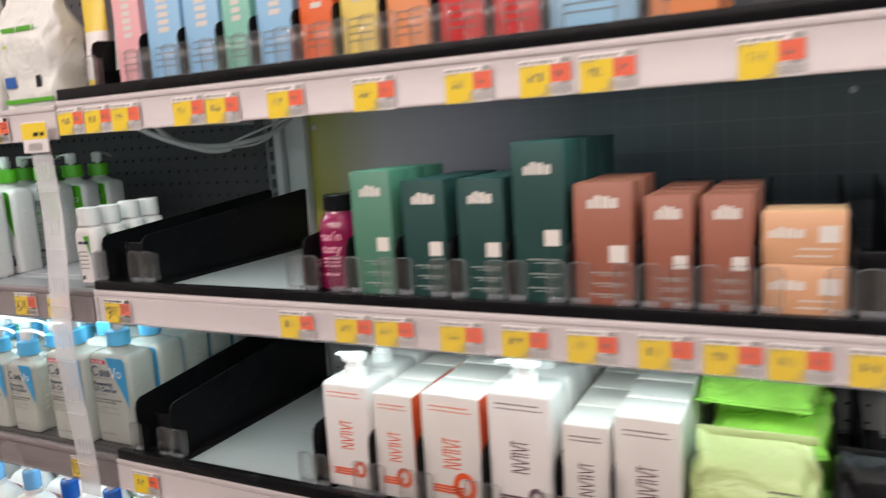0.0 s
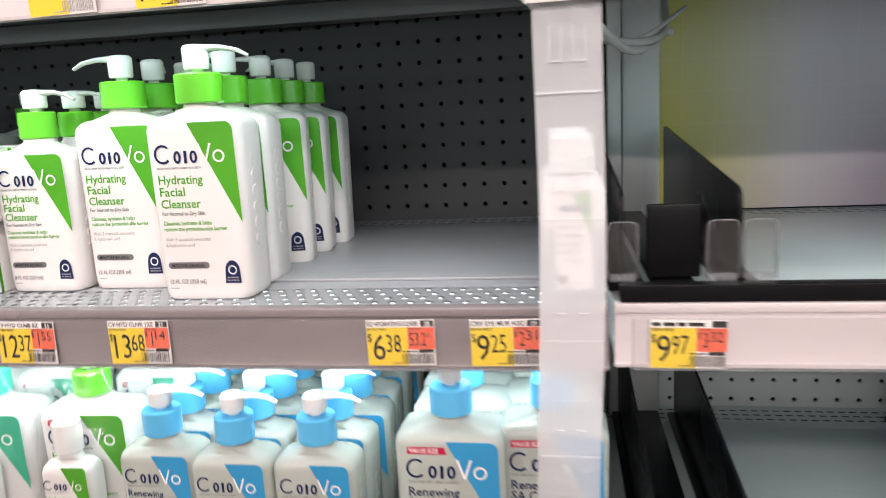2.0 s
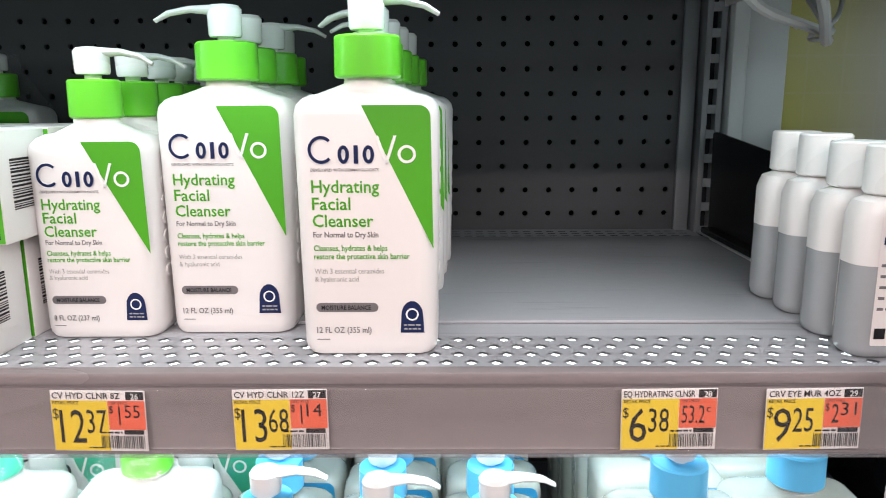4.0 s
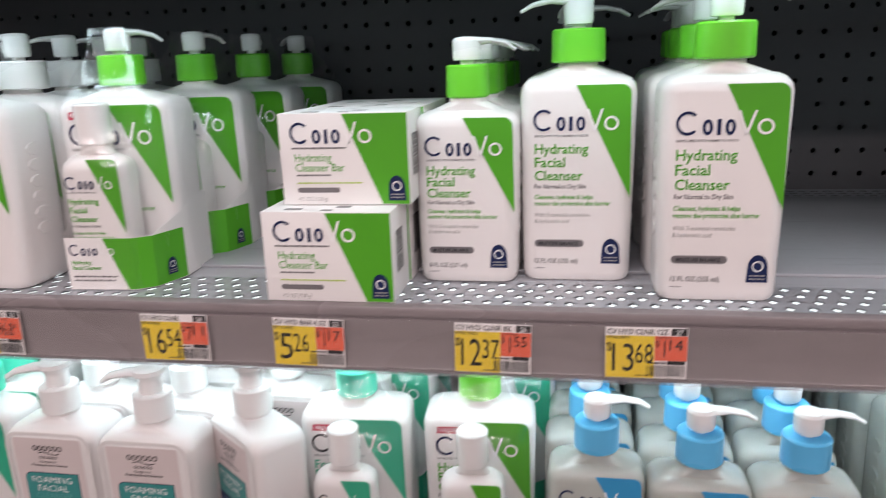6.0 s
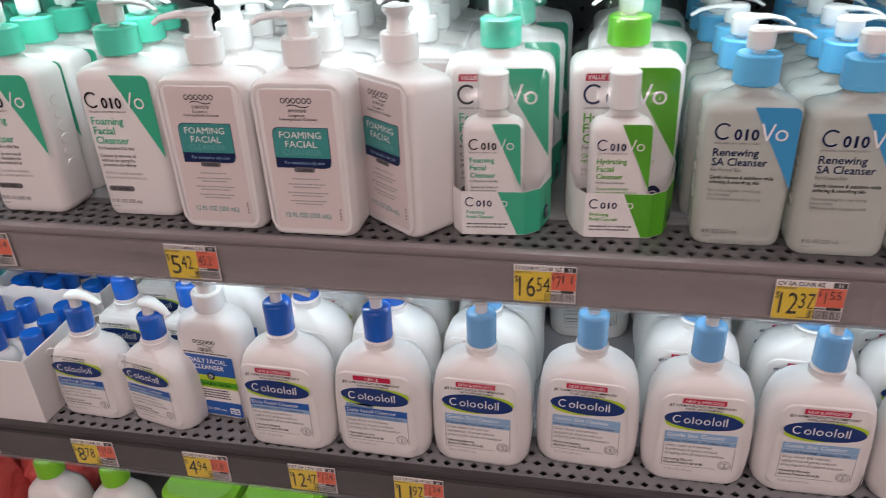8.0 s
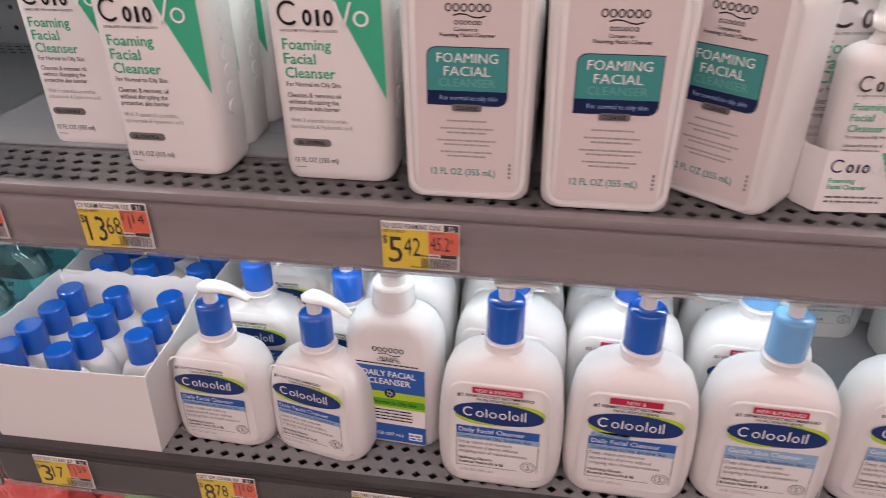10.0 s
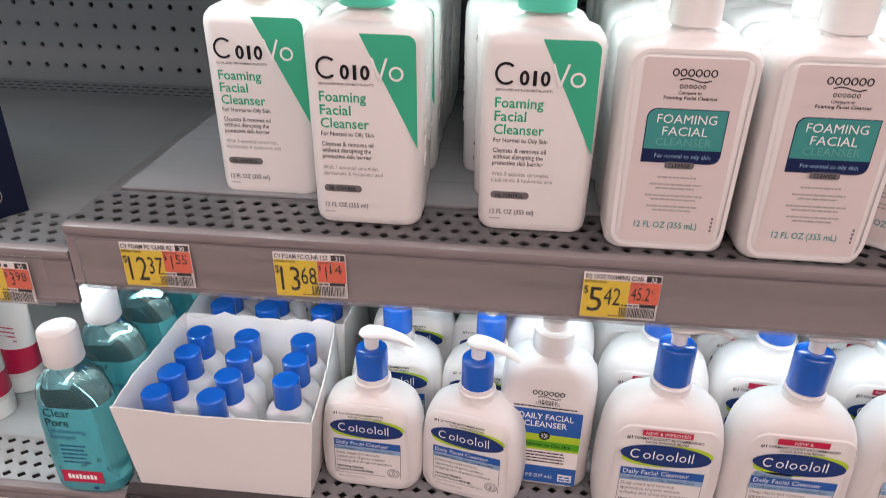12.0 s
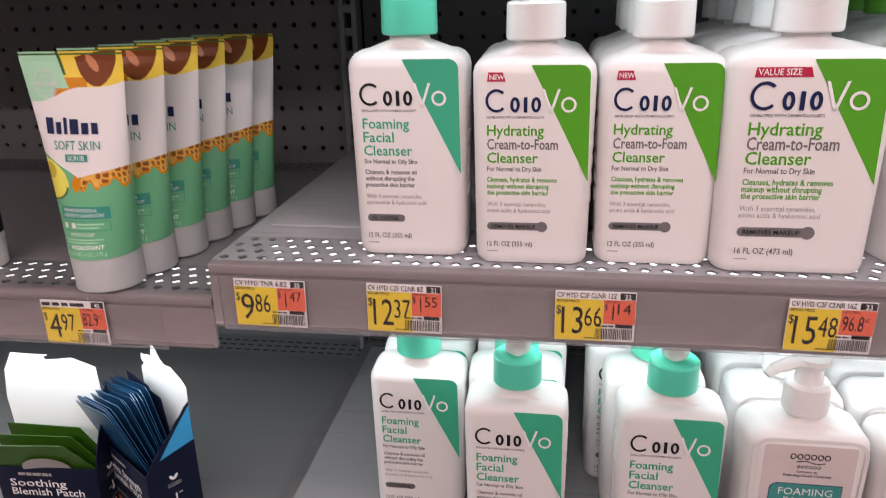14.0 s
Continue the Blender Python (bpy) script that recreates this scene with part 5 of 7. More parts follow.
oval_row("gentle_oval", gentle_oval, -1.146, 0.622, 0.056, 5, 0.064, 80)
oval_row("large_oval", large_oval, -1.045, 0.620, 0.056, 5, 0.064, 70)
oval_row("large_oval", large_oval, -0.943, 0.620, 0.056, 5, 0.064, 80)


def daily_bottle():
    """White bottle with a blue and green wrap label and white pump."""
    w, d, H = 0.078, 0.046, 0.130
    b = thing("pump_bottle", "white pump bottle of daily facial cleanser with blue and green label", "bottle", "blue and green label bottles")
    hw, hd = w / 2, d / 2
    S = [(0, hw - 0.006, hd - 0.006, 0.014), (0.003, hw - 0.002, hd - 0.002, 0.016), (0.008, hw, hd, 0.017), (H - 0.030, hw, hd, 0.017), (H - 0.018, hw * 0.96, hd * 0.98, 0.017), (H - 0.008, hw * 0.82, hd * 0.88, 0.017), (H - 0.002, hw * 0.55, 0.0165, 0.0165), (H, 0.014, 0.014, 0.014), (H + 0.005, 0.0125, 0.0125, 0.0125)]
    part("body", body_from(S, 6), WHITE, b)
    part("collar", ribbed(0.0165, H + 0.002, H + 0.022, 44, 0.0003), PUMP, b, "white ribbed collar")
    bm = turned([(0.010, H + 0.021), (0.010, H + 0.030), (0.0125, H + 0.033), (0.0125, H + 0.038), (0.004, H + 0.0395)], 24)
    tube(bm, [(0, 0, H + 0.034), (0.016, 0, H + 0.036), (0.030, 0, H + 0.033)], [0.008, 0.0065, 0.0042], 12, 0.5)
    part("pump_head", bm, PUMP, b)
    pr = Print(hd)
    pr.rect(-0.0290, 0.0290, 0.007, 0.030, BANNER, 1)
    pr.rect(-0.0290, 0.0290, 0.0255, 0.0430, TAGW, 2)
    pr.rect(-0.0290, 0.0290, 0.0430, 0.0640, LIME, 1)
    pr.rect(-0.0290, 0.0290, 0.0455, 0.0530, GREEN, 3)
    pr.rect(-0.0290, 0.0290, 0.0600, 0.0855, BANNER, 2)
    pr.done("label", b, "blue, green and white label")
    pr = Print(hd)
    pr.ellipse(0, 0.0590, 0.0046, 0.0046, INK, 4)
    for i in range(8):
        c_, s_ = math.cos(radians(45 * i)), math.sin(radians(45 * i))
        pr.poly([(0.0012 * c_ - 0.0004 * s_, 0.0590 + 0.0012 * s_ + 0.0004 * c_), (0.0040 * c_, 0.0590 + 0.0040 * s_), (0.0012 * c_ + 0.0004 * s_, 0.0590 + 0.0012 * s_ - 0.0004 * c_)], WHITEINK, 5)
    pr.text("DAILY FACIAL", 0, 0.0760, 0.0082, WHITEINK, 4, align="c", width=0.0440, bold=True)
    pr.text("CLEANSER", 0, 0.0680, 0.0082, WHITEINK, 4, align="c", width=0.0350, bold=True)
    script_mark(pr, 0.0, 0.0985, 0.0260, INK, 2)
    pr.text("COMPARE TO", 0, 0.0905, 0.0034, INK, 2, align="c", bold=True)
    pr.bars(-0.027, 0.024, 0.0875, 0.0013, INK, 2, 6, 0.2)
    pr.text("For Normal to Oily Skin", 0, 0.0476, 0.0048, INK, 4, align="c", width=0.0440, bold=True)
    for i in range(4):
        pr.bars(-0.018, 0.018, 0.0400 - 0.0033 * i, 0.0014, INK, 4, i + 8, 0.2)
    pr.text("8 FL OZ (237 mL)", -0.006, 0.0130, 0.0046, WHITEINK, 3, align="c", bold=True)
    pr.rect(0.0145, 0.0260, 0.0105, 0.0185, WHITEINK, 3)
    pr.bars(0.0155, 0.0250, 0.0150, 0.0015, BANNER, 4, 3)
    pr.bars(0.0155, 0.0250, 0.0120, 0.0015, BANNER, 4, 5)
    pr.done("lettering", b, "printed lettering")
    return b


for i in range(5):
    place("daily_bottle", daily_bottle, -1.737 + rnd.uniform(-0.003, 0.003) * (i > 0), 0.665 + 0.058 * i, M3, -4 if i == 0 else rnd.uniform(-5, 5), 95)


# ---- open tray box of small capped bottles ----
def open_tray(x0, x1, y0, y1, z, h, flare, torn=True):
    t = thing("tray_box", "open white cardboard tray of small blue-capped bottles, torn along its rim", "box", "cardboard trays", pose((x0 + x1) / 2, (y0 + y1) / 2, z))
    hw, hd, th = (x1 - x0) / 2, (y1 - y0) / 2, 0.0012
    q = random.Random(int(y0 * 1000))
    low = {"fl": (-hw, -hd), "fr": (hw, -hd), "br": (hw, hd), "bl": (-hw, hd)}
    top = {"fl": (-hw - 0.5 * flare, -hd - flare), "fr": (hw + flare, -hd - flare), "br": (hw - 0.4 * flare, hd), "bl": (-hw - 0.2 * flare, hd)}

    def wall(name, a, b, rough):
        """One wall from corner a to corner b, bulging slightly, with an uneven rim."""
        n = 26
        bm = bmesh.new()
        rows = []
        dx, dy = low[b][0] - low[a][0], low[b][1] - low[a][1]
        size = math.hypot(dx, dy)
        ix, iy = -dy / size * th, dx / size * th
        for i in range(n + 1):
            f = i / n
            bow = 0.0022 * math.sin(math.pi * f)
            px, py = low[a][0] + dx * f, low[a][1] + dy * f
            sx, sy = top[a][0] + (top[b][0] - top[a][0]) * f, top[a][1] + (top[b][1] - top[a][1]) * f
            rim = h + q.uniform(-rough, rough) + rough * math.sin(11 * f + q.uniform(0, 0.5))
            cols = []
            for g in (0.0, 0.5, 1.0):
                x, y = px + (sx - px) * g - ix / th * bow * math.sin(math.pi * g * 0.6), py + (sy - py) * g - iy / th * bow * math.sin(math.pi * g * 0.6)
                cols.append((x, y, rim * g))
            rows.append(cols + [(x + ix, y + iy, z) for x, y, z in reversed(cols)])
        loft(bm, rows)
        bmesh.ops.recalc_face_normals(bm, faces=bm.faces[:])
        part(name, bm, CARD, t)

    wall("front_wall", "fl", "fr", 0.0003)
    wall("back_wall", "br", "bl", 0.0022)
    wall("side_wall", "fr", "br", 0.0004)
    wall("side_wall", "bl", "fl", 0.0008)
    part("bottom", boxm(-hw, hw, -hd, hd, 0.0002, 0.0015), CARD, t)
    return t


open_tray(-2.078, -1.930, 0.608, 0.735, M3, 0.0905, 0.010)
open_tray(-2.078, -1.930, 0.742, 0.868, P3, 0.086, 0.004)


def mini_bottle():
    b = thing("small_bottle", "small white bottle with a ribbed blue screw cap", "bottle", "blue-capped bottles in the tray")
    part("body", body_from([(0, 0.017, 0.011, 0.010), (0.003, 0.0205, 0.0134, 0.012), (0.045, 0.0205, 0.0134, 0.012), (0.054, 0.0170, 0.0125, 0.012), (0.058, 0.0105, 0.0105, 0.0105), (0.064, 0.010, 0.010, 0.010)]), WHITE, b)
    part("cap", ribbed(0.0120, 0.0575, 0.0835, 48, 0.0004), ROYAL, b, "ribbed blue cap")
    pr = Print(0.0135)
    pr.ellipse(0, 0.034, 0.013, 0.005, OVAL, 1)
    pr.done("label", b, "navy oval")
    return b


for j, yy in enumerate((0.628, 0.656, 0.685, 0.715)):
    for i, xx in enumerate((-2.058, -2.011, -1.957)):
        if not (i == 2 and j == 0):
            place("mini_bottle", mini_bottle, xx + rnd.uniform(-0.003, 0.003), yy, M3 + 0.0016, rnd.uniform(-9, 9))
for j, yy in enumerate((0.762, 0.790, 0.818, 0.846)):
    for i, xx in enumerate((-2.054, -2.006, -1.953)):
        place("mini_bottle", mini_bottle, xx + rnd.uniform(-0.003, 0.003), yy, P3 + 0.0016, rnd.uniform(-9, 9))


# ---- next bay: teal bottles, tubes, patch boxes ----
def teal_bottle():
    b = thing("toner_bottle", "see-through teal astringent bottle with a white flip cap and red label", "bottle", "teal bottles")
    S = [(0, 0.023, 0.014, 0.013), (0.003, 0.0290, 0.0165, 0.016), (0.010, 0.0310, 0.018, 0.017), (0.030, 0.0318, 0.018, 0.017), (0.080, 0.0318, 0.018, 0.017), (0.100, 0.0300, 0.0178, 0.017), (0.113, 0.0255, 0.017, 0.0165), (0.121, 0.0185, 0.0155, 0.015), (0.126, 0.0135, 0.0135, 0.0135), (0.133, 0.0125, 0.0125, 0.0125)]
    S.insert(5, (0.0945, 0.0306, 0.0179, 0.017))
    part("body", body_from(S[:6], 7), TEALLIQ, b, "teal liquid below its level line")
    part("clear_shoulder", body_from([(z + 0.0003 if i == 0 else z, hw, hd, r) for i, (z, hw, hd, r) in enumerate(S[5:])], 7), TEALTOP, b, "clear shoulder above the liquid")
    part("cap", turned([(0.0142, 0.1300), (0.0152, 0.1315), (0.0150, 0.158), (0.0142, 0.1605), (0.011, 0.162), (0.003, 0.1625)], 32), PUMP, b, "white flip cap")
    part("cap_hinge", boxm(-0.006, 0.006, 0.0144, 0.0160, 0.140, 0.148, 0.0006), PUMP, b)
    pr = Print(0.0182)
    pr.text("Clear", -0.018, 0.086, 0.0115, INK, 1, squeeze=0.9)
    pr.text("Pore", -0.018, 0.076, 0.0115, INK, 1, squeeze=0.9)
    pr.text("Oil-Eliminating", -0.018, 0.0690, 0.0060, OVAL, 1, width=0.031)
    pr.text("Astringent", -0.018, 0.0632, 0.0060, OVAL, 1, width=0.022)
    for i in range(5):
        pr.bars(-0.012, 0.010 - 0.002 * (i % 2), 0.055 - 0.0044 * i, 0.0014, OVAL, 1, 5 + i, 0.2)
    pr.rect(-0.017, 0.0185, 0.0155, 0.0285, CRIMSON, 1)
    for i in range(8):
        pr.rect(-0.012 + i * 0.0032, -0.012 + i * 0.0032 + 0.0024, 0.0195, 0.0195 + (0.0044 if i % 3 else 0.0052), WHITEINK, 2)
    pr.rect(0.008, 0.012, 0.008, 0.011, OVAL, 1)
    pr.done("label", b, "printed front with red block")
    return b


for i in range(5):
    place("teal_bottle", teal_bottle, -2.123 - 0.001 * i, 0.616 + 0.062 * i, 0.7852, rnd.uniform(-4, 4))


def squeeze_tube(name, label, group, w, h, r, cap_h, cap_mat, paint, decorate=None):
    def make():
        t = thing(name, label, "tube", group)
        n = 24
        rings = []
        for f in (0, 0.04, 0.25, 0.5, 0.75, 0.92, 0.955, 0.96, 1.0):
            z = cap_h + (h - cap_h) * f
            g = min(1, f / 0.955)
            a, b2 = r + (w / 2 - r) * g, r * (1 - g) + 0.0006
            if f > 0.955:
                a, b2 = w / 2, 0.0006
            rings.append([(a * math.cos(2 * math.pi * i / n), b2 * math.sin(2 * math.pi * i / n) * (1 + 0.06 * math.sin(9 * f)), z) for i in range(n)])
        bm = loft(bmesh.new(), rings)
        mats = [m for m, _ in paint]
        for f in bm.faces:
            z = (f.calc_center_median().z - cap_h) / (h - cap_h)
            for k, (m, top) in enumerate(paint):
                if z <= top:
                    f.material_index = k
                    break
        part("tube", bm, mats, t)
        part("cap", turned([(r - 0.002, 0), (r - 0.0004, 0.0012), (r, cap_h - 0.002), (r - 0.0005, cap_h)], 30), cap_mat, t, "pale screw cap")
        if decorate:
            decorate(t)
        return t
    return make


MINTTUBE = material("mint_tube", (0.13, 0.42, 0.22), 0.3, 0, 0.08, 30, 0.03)
PALEMINT = material("pale_mint", (0.36, 0.66, 0.45), 0.3, 0, 0.08, 30, 0.03)
HONEY = material("honey_amber", (0.55, 0.22, 0.015), 0.3, 0, 0.35, 160, 0.05)
YELLOW = material("honey_yellow", (0.76, 0.56, 0.06), 0.3, 0, 0.15, 40, 0.02)
BROWN = material("seed_brown", (0.17, 0.045, 0.012), 0.25, 0, 0.3, 60, 0.03)
AVOCADO = material("avocado_flesh", (0.62, 0.58, 0.06), 0.35, 0, 0.2, 50, 0.03)
FROST = material("frosted_cap", (0.70, 0.70, 0.69), 0.4, 0, 0.03, 40, 0.02)
DEEPTEAL = material("deep_teal", (0.02, 0.26, 0.20), 0.4)


def scrub_print(t):
    """The tube's front narrows in depth towards its top, so each line of print lies on its own slope."""
    h, cap_h, r = 0.166, 0.026, 0.0245
    slope = (r - 0.0006) / ((h - cap_h) * 0.955)

    class Sloped(Print):
        def done(self, name, parent, label=""):
            for v in self.bm.verts:
                lay = (self.y - v.co.y)
                g = max(0.0, v.co.z - cap_h) * slope
                hw = r + (0.039 - r) * min(1, max(0, (v.co.z - cap_h) / ((h - cap_h) * 0.955)))
                bulge = math.sqrt(max(0.0, 1 - (v.co.x / hw) ** 2))
                v.co.y = -(max(0.0006, r - g) * bulge + 0.0004 + lay)
            return Print.done(self, name, parent, label)

    def strip_poly(pr, pts, m, layer):
        """Fan cut into narrow columns, so that it follows the round of the tube."""
        xs = [p[0] for p in pts]
        x0, x1 = min(xs), max(xs)
        n = 14

        def span(x):
            zs = []
            for (ax, az), (bx, bz) in zip(pts, pts[1:] + pts[:1]):
                if (ax - x) * (bx - x) <= 0 and ax != bx:
                    zs.append(az + (bz - az) * (x - ax) / (bx - ax))
            return (min(zs), max(zs)) if zs else (0, 0)
        for i in range(n):
            a, b = x0 + (x1 - x0) * (i + 0.001) / n, x0 + (x1 - x0) * (i + 0.999) / n
            (la, ha), (lb, hb) = span(a), span(b)
            k = 6
            for j in range(k):
                pr.poly([(a, la + (ha - la) * j / k), (b, lb + (hb - lb) * j / k), (b, lb + (hb - lb) * (j + 1) / k), (a, la + (ha - la) * (j + 1) / k)], m, layer)

    pr = Sloped(0)
    for k in (0.0098, 0.0083, 0.0060):
        pr.ring(-0.0195, 0.1452, k, k, 0.0004, FROST, 2, 30)
    pr.text("100% NATURAL", -0.0195, 0.1436, 0.0040, FROST, 2, align="c", width=0.0185, bold=True)
    pr.done("seal", t, "pale printed seal")
    pr = Sloped(0)
    x = -0.0225
    for hh, ww in ((0.011, 0.006), (0.008, 0.004), (0.011, 0.0025), (0.010, 0.0065), (0.0075, 0.005), (0.0075, 0.0045)):
        strip_poly(pr, [(x, 0.112), (x + ww, 0.112), (x + ww, 0.112 + hh), (x, 0.112 + hh)], NAVY, 2)
        x += ww + 0.0022
    pr.done("maker_mark", t)
    pr = Sloped(0)
    pr.text("SOFT SKIN", 0.000, 0.1015, 0.0088, DEEPTEAL, 2, align="c", squeeze=0.85)
    strip_poly(pr, [(-0.009, 0.0935), (0.008, 0.0935), (0.008, 0.0985), (-0.009, 0.0985)], DEEPTEAL, 2)
    pr.text("SCRUB", -0.0005, 0.0945, 0.0046, WHITEINK, 3, align="c")
    strip_poly(pr, [(-0.0165, 0.0545), (0.0195, 0.0545), (0.0195, 0.0630), (-0.0165, 0.0630)], DEEPTEAL, 2)
    pr.text("INSTANTLY EXFOLIATES &", -0.0145, 0.0594, 0.0034, WHITEINK, 3, width=0.0260)
    pr.text("HYDRATES TO LEAVE SKIN SOFT", -0.0150, 0.0558, 0.0034, WHITEINK, 3, width=0.0310)
    for x_a, x_b, z_a, z_b in ((-0.0160, 0.0190, 0.0528, 0.0532), (-0.0160, 0.0190, 0.0462, 0.0466), (0.0186, 0.0190, 0.0462, 0.0532)):
        strip_poly(pr, [(x_a, z_a), (x_b, z_a), (x_b, z_b), (x_a, z_b)], DEEPTEAL, 2)
    pr.ellipse(-0.0065, 0.0497, 0.0019, 0.0022, FROST, 2, 0, 14)
    pr.ellipse(-0.0135, 0.0497, 0.0017, 0.0022, FROST, 2, 0, 14)
    pr.bars(-0.0040, 0.0150, 0.0502, 0.0012, PALEMINT, 2, 6, 0.2)
    pr.bars(-0.0040, 0.0120, 0.0480, 0.0010, PALEMINT, 2, 7, 0.2)
    pr.text("AVOCADO & HONEY", -0.0005, 0.0425, 0.0036, WHITEINK, 2, align="c", width=0.0190)
    pr.bars(-0.015, 0.014, 0.0396, 0.0010, PALEMINT, 2, 7, 0.2)
    pr.bars(-0.014, 0.011, 0.0376, 0.0010, PALEMINT, 2, 9, 0.2)
    pr.text("INCRUSTANT", 0.002, 0.0332, 0.0042, WHITEINK, 2, align="c", width=0.0240, bold=True)
    pr.text("POIDS NET 6 OZ | 170 g", 0.000, 0.0288, 0.0040, PALEMINT, 2, align="c", width=0.0300, bold=True)
    pr.done("lettering", t, "printed lettering")


def honeycomb():
    """Amber comb: rounded cells with pale wax walls."""
    m = material("honeycomb_print", (0.55, 0.22, 0.015), 0.3, 0, 0.25, 120, 0.04)
    n, l = m.node_tree.nodes, m.node_tree.links
    co, vo, rp = n.new("ShaderNodeTexCoord"), n.new("ShaderNodeTexVoronoi"), n.new("ShaderNodeValToRGB")
    vo.feature = "DISTANCE_TO_EDGE"
    vo.inputs["Scale"].default_value, vo.inputs["Randomness"].default_value = 230, 0.45
    e = rp.color_ramp.elements
    e[0].position, e[0].color = 0.05, (0.78, 0.42, 0.07, 1)
    e[1].position, e[1].color = 0.22, (0.26, 0.065, 0.004, 1)
    l.new(co.outputs["Object"], vo.inputs["Vector"])
    l.new(vo.outputs["Distance"], rp.inputs[0])
    l.new(rp.outputs[0], n["Principled BSDF"].inputs["Base Color"])
    return m


COMB = honeycomb()
RIND = material("avocado_rind", (0.03, 0.10, 0.012), 0.35, 0, 0.2, 60, 0.03)
PULP = material("avocado_pulp", (0.74, 0.70, 0.10), 0.35, 0, 0.12, 60, 0.03)
HOLLOW = material("avocado_hollow", (0.50, 0.40, 0.04), 0.35, 0, 0.12, 60, 0.03)
DRIP = material("honey_drip", (0.62, 0.235, 0.010), 0.2, 0, 0.15, 60, 0.03)
GLEAM = material("stone_gleam", (0.55, 0.22, 0.11), 0.2, 0, 0.15, 60, 0.03)
SCRUBCAP = material("frosted_clear_cap", (0.72, 0.74, 0.74), 0.38, 0, 0.05, 40, 0.02, transmission=0.35, alpha=0.86)
SCRUB_INKS = [MINTTUBE, WHITE, PALEMINT, YELLOW, BROWN, RIND, PULP, HOLLOW, COMB, DRIP, GLEAM]


def scrub_ink(u, v):
    """Which ink lies at u (0 to 1 across the front) and v (0 at the crimp to 1 at the cap)."""
    if 0.010 < v < 0.016:
        return 5
    stone = ((u - 0.745) / 0.20) ** 2 + ((v - 0.0) / 0.165) ** 2 + 0.5 * abs(u - 0.80) * v / 0.16
    if stone < 1 and v > 0.10 * max(0, 0.80 - u):
        return 10 if ((u - 0.66 - v) / 0.045) ** 2 + ((v - 0.055) / 0.04) ** 2 < 1 else 4
    skin = 0.37 + 1.5 * v * v + 0.35 * v
    low = 0.235 - 0.10 * u + 0.012 * math.sin(9 * u)
    if v < low:
        if u < skin:
            return 2 if not (0.17 < v and u > 0.30 + 0.9 * (low - v)) else 9
        if u < skin + 0.030 and v < 0.11:
            return 5
        return 9 if v > 0.12 and u < 0.66 else 3
    au, av = (u - 0.02) / 0.36, (v - 0.605) / 0.125
    turn = au * 0.85 + av * 0.52, -au * 0.52 + av * 0.85
    slice_ = (turn[0] / 1.0) ** 2 + (turn[1] / 0.78) ** 2
    if slice_ < 1:
        if slice_ > 0.86 and turn[1] > -0.2:
            return 5
        if ((u - 0.10) / 0.10) ** 2 + ((v - 0.565) / 0.04) ** 2 < 1:
            return 7
        return 6
    edge = 0.47 + 0.25 * u if u < 0.5 else 0.595 - 0.10 * (u - 0.5)
    drip = 0.652 - 0.06 * (u - 0.5) + 0.016 * math.sin(26 * u + 1.0) + 0.012 * math.sin(47 * u)
    if u > 0.40 + 0.25 * abs(v - 0.63) * 4 and edge < v < drip:
        return 9 if v > drip - 0.014 or u < 0.52 else 8
    return 1 if v < edge else 0


def scrub():
    t = thing("scrub_tube", "mint, white and honey-coloured tube of soft skin scrub on its cap", "tube", "scrub tubes")
    w, h, r, cap_h = 0.078, 0.166, 0.0245, 0.026
    front, back, rows = 168, 12, 240
    rings = []
    for j in range(rows + 1):
        f = j / rows
        g = min(1, f / 0.955)
        a, b2 = r + (w / 2 - r) * g, r * (1 - g) + 0.0006
        ring = [(-a * math.cos(math.pi * i / front), -b2 * math.sin(math.pi * i / front), cap_h + (h - cap_h) * f) for i in range(front)]
        ring += [(a * math.cos(math.pi * i / back), b2 * math.sin(math.pi * i / back), cap_h + (h - cap_h) * f) for i in range(back)]
        rings.append(ring)
    bm = loft(bmesh.new(), rings)
    for f in bm.faces:
        c = f.calc_center_median()
        g = (c.z - cap_h) / (h - cap_h)
        a = r + (w / 2 - r) * min(1, g / 0.955)
        if c.y <= 0:
            f.material_index = scrub_ink(0.5 + 0.5 * c.x / a, 1 - g)
        else:
            f.material_index = 1 if g > 0.42 else 0
    part("tube", bm, SCRUB_INKS, t)
    part("cap", turned([(r - 0.002, 0), (r - 0.0004, 0.0012), (r, cap_h - 0.002), (r - 0.0005, cap_h)], 30), SCRUBCAP, t, "frosted clear screw cap")
    scrub_print(t)
    return t


for i in range(6):
    t = place("scrub", scrub, -2.1772 + 0.0066 * i + rnd.uniform(-0.0015, 0.0015), 0.625 + (0.0, 0.034, 0.073, 0.113, 0.149, 0.186)[i], 1.2682, 4 + rnd.uniform(-6, 6))
    t.matrix_basis = t.matrix_basis @ pose(0, 0, 0, 0, -0.3, 0)
    t.location.z += 0.001
dark_tube = squeeze_tube("cream_tube", "white squeeze tube with a black label standing on its cap", "dark-label tubes", 0.062, 0.150, 0.021, 0.022, FROST, ((WHITE, 0.12), (INK, 0.62), (WHITE, 1.1)))
place("dark_tube", dark_tube, -2.308, 0.650, 1.2682, 8)
white_tube = squeeze_tube("cleanser_tube", "white squeeze tube reading clear pore with red and yellow foot", "white tubes", 0.062, 0.150, 0.019, 0.020, PUMP, ((WHITE, 0.10), (CRIMSON, 0.24), (TAGY, 0.36), (WHITE, 1.1)))


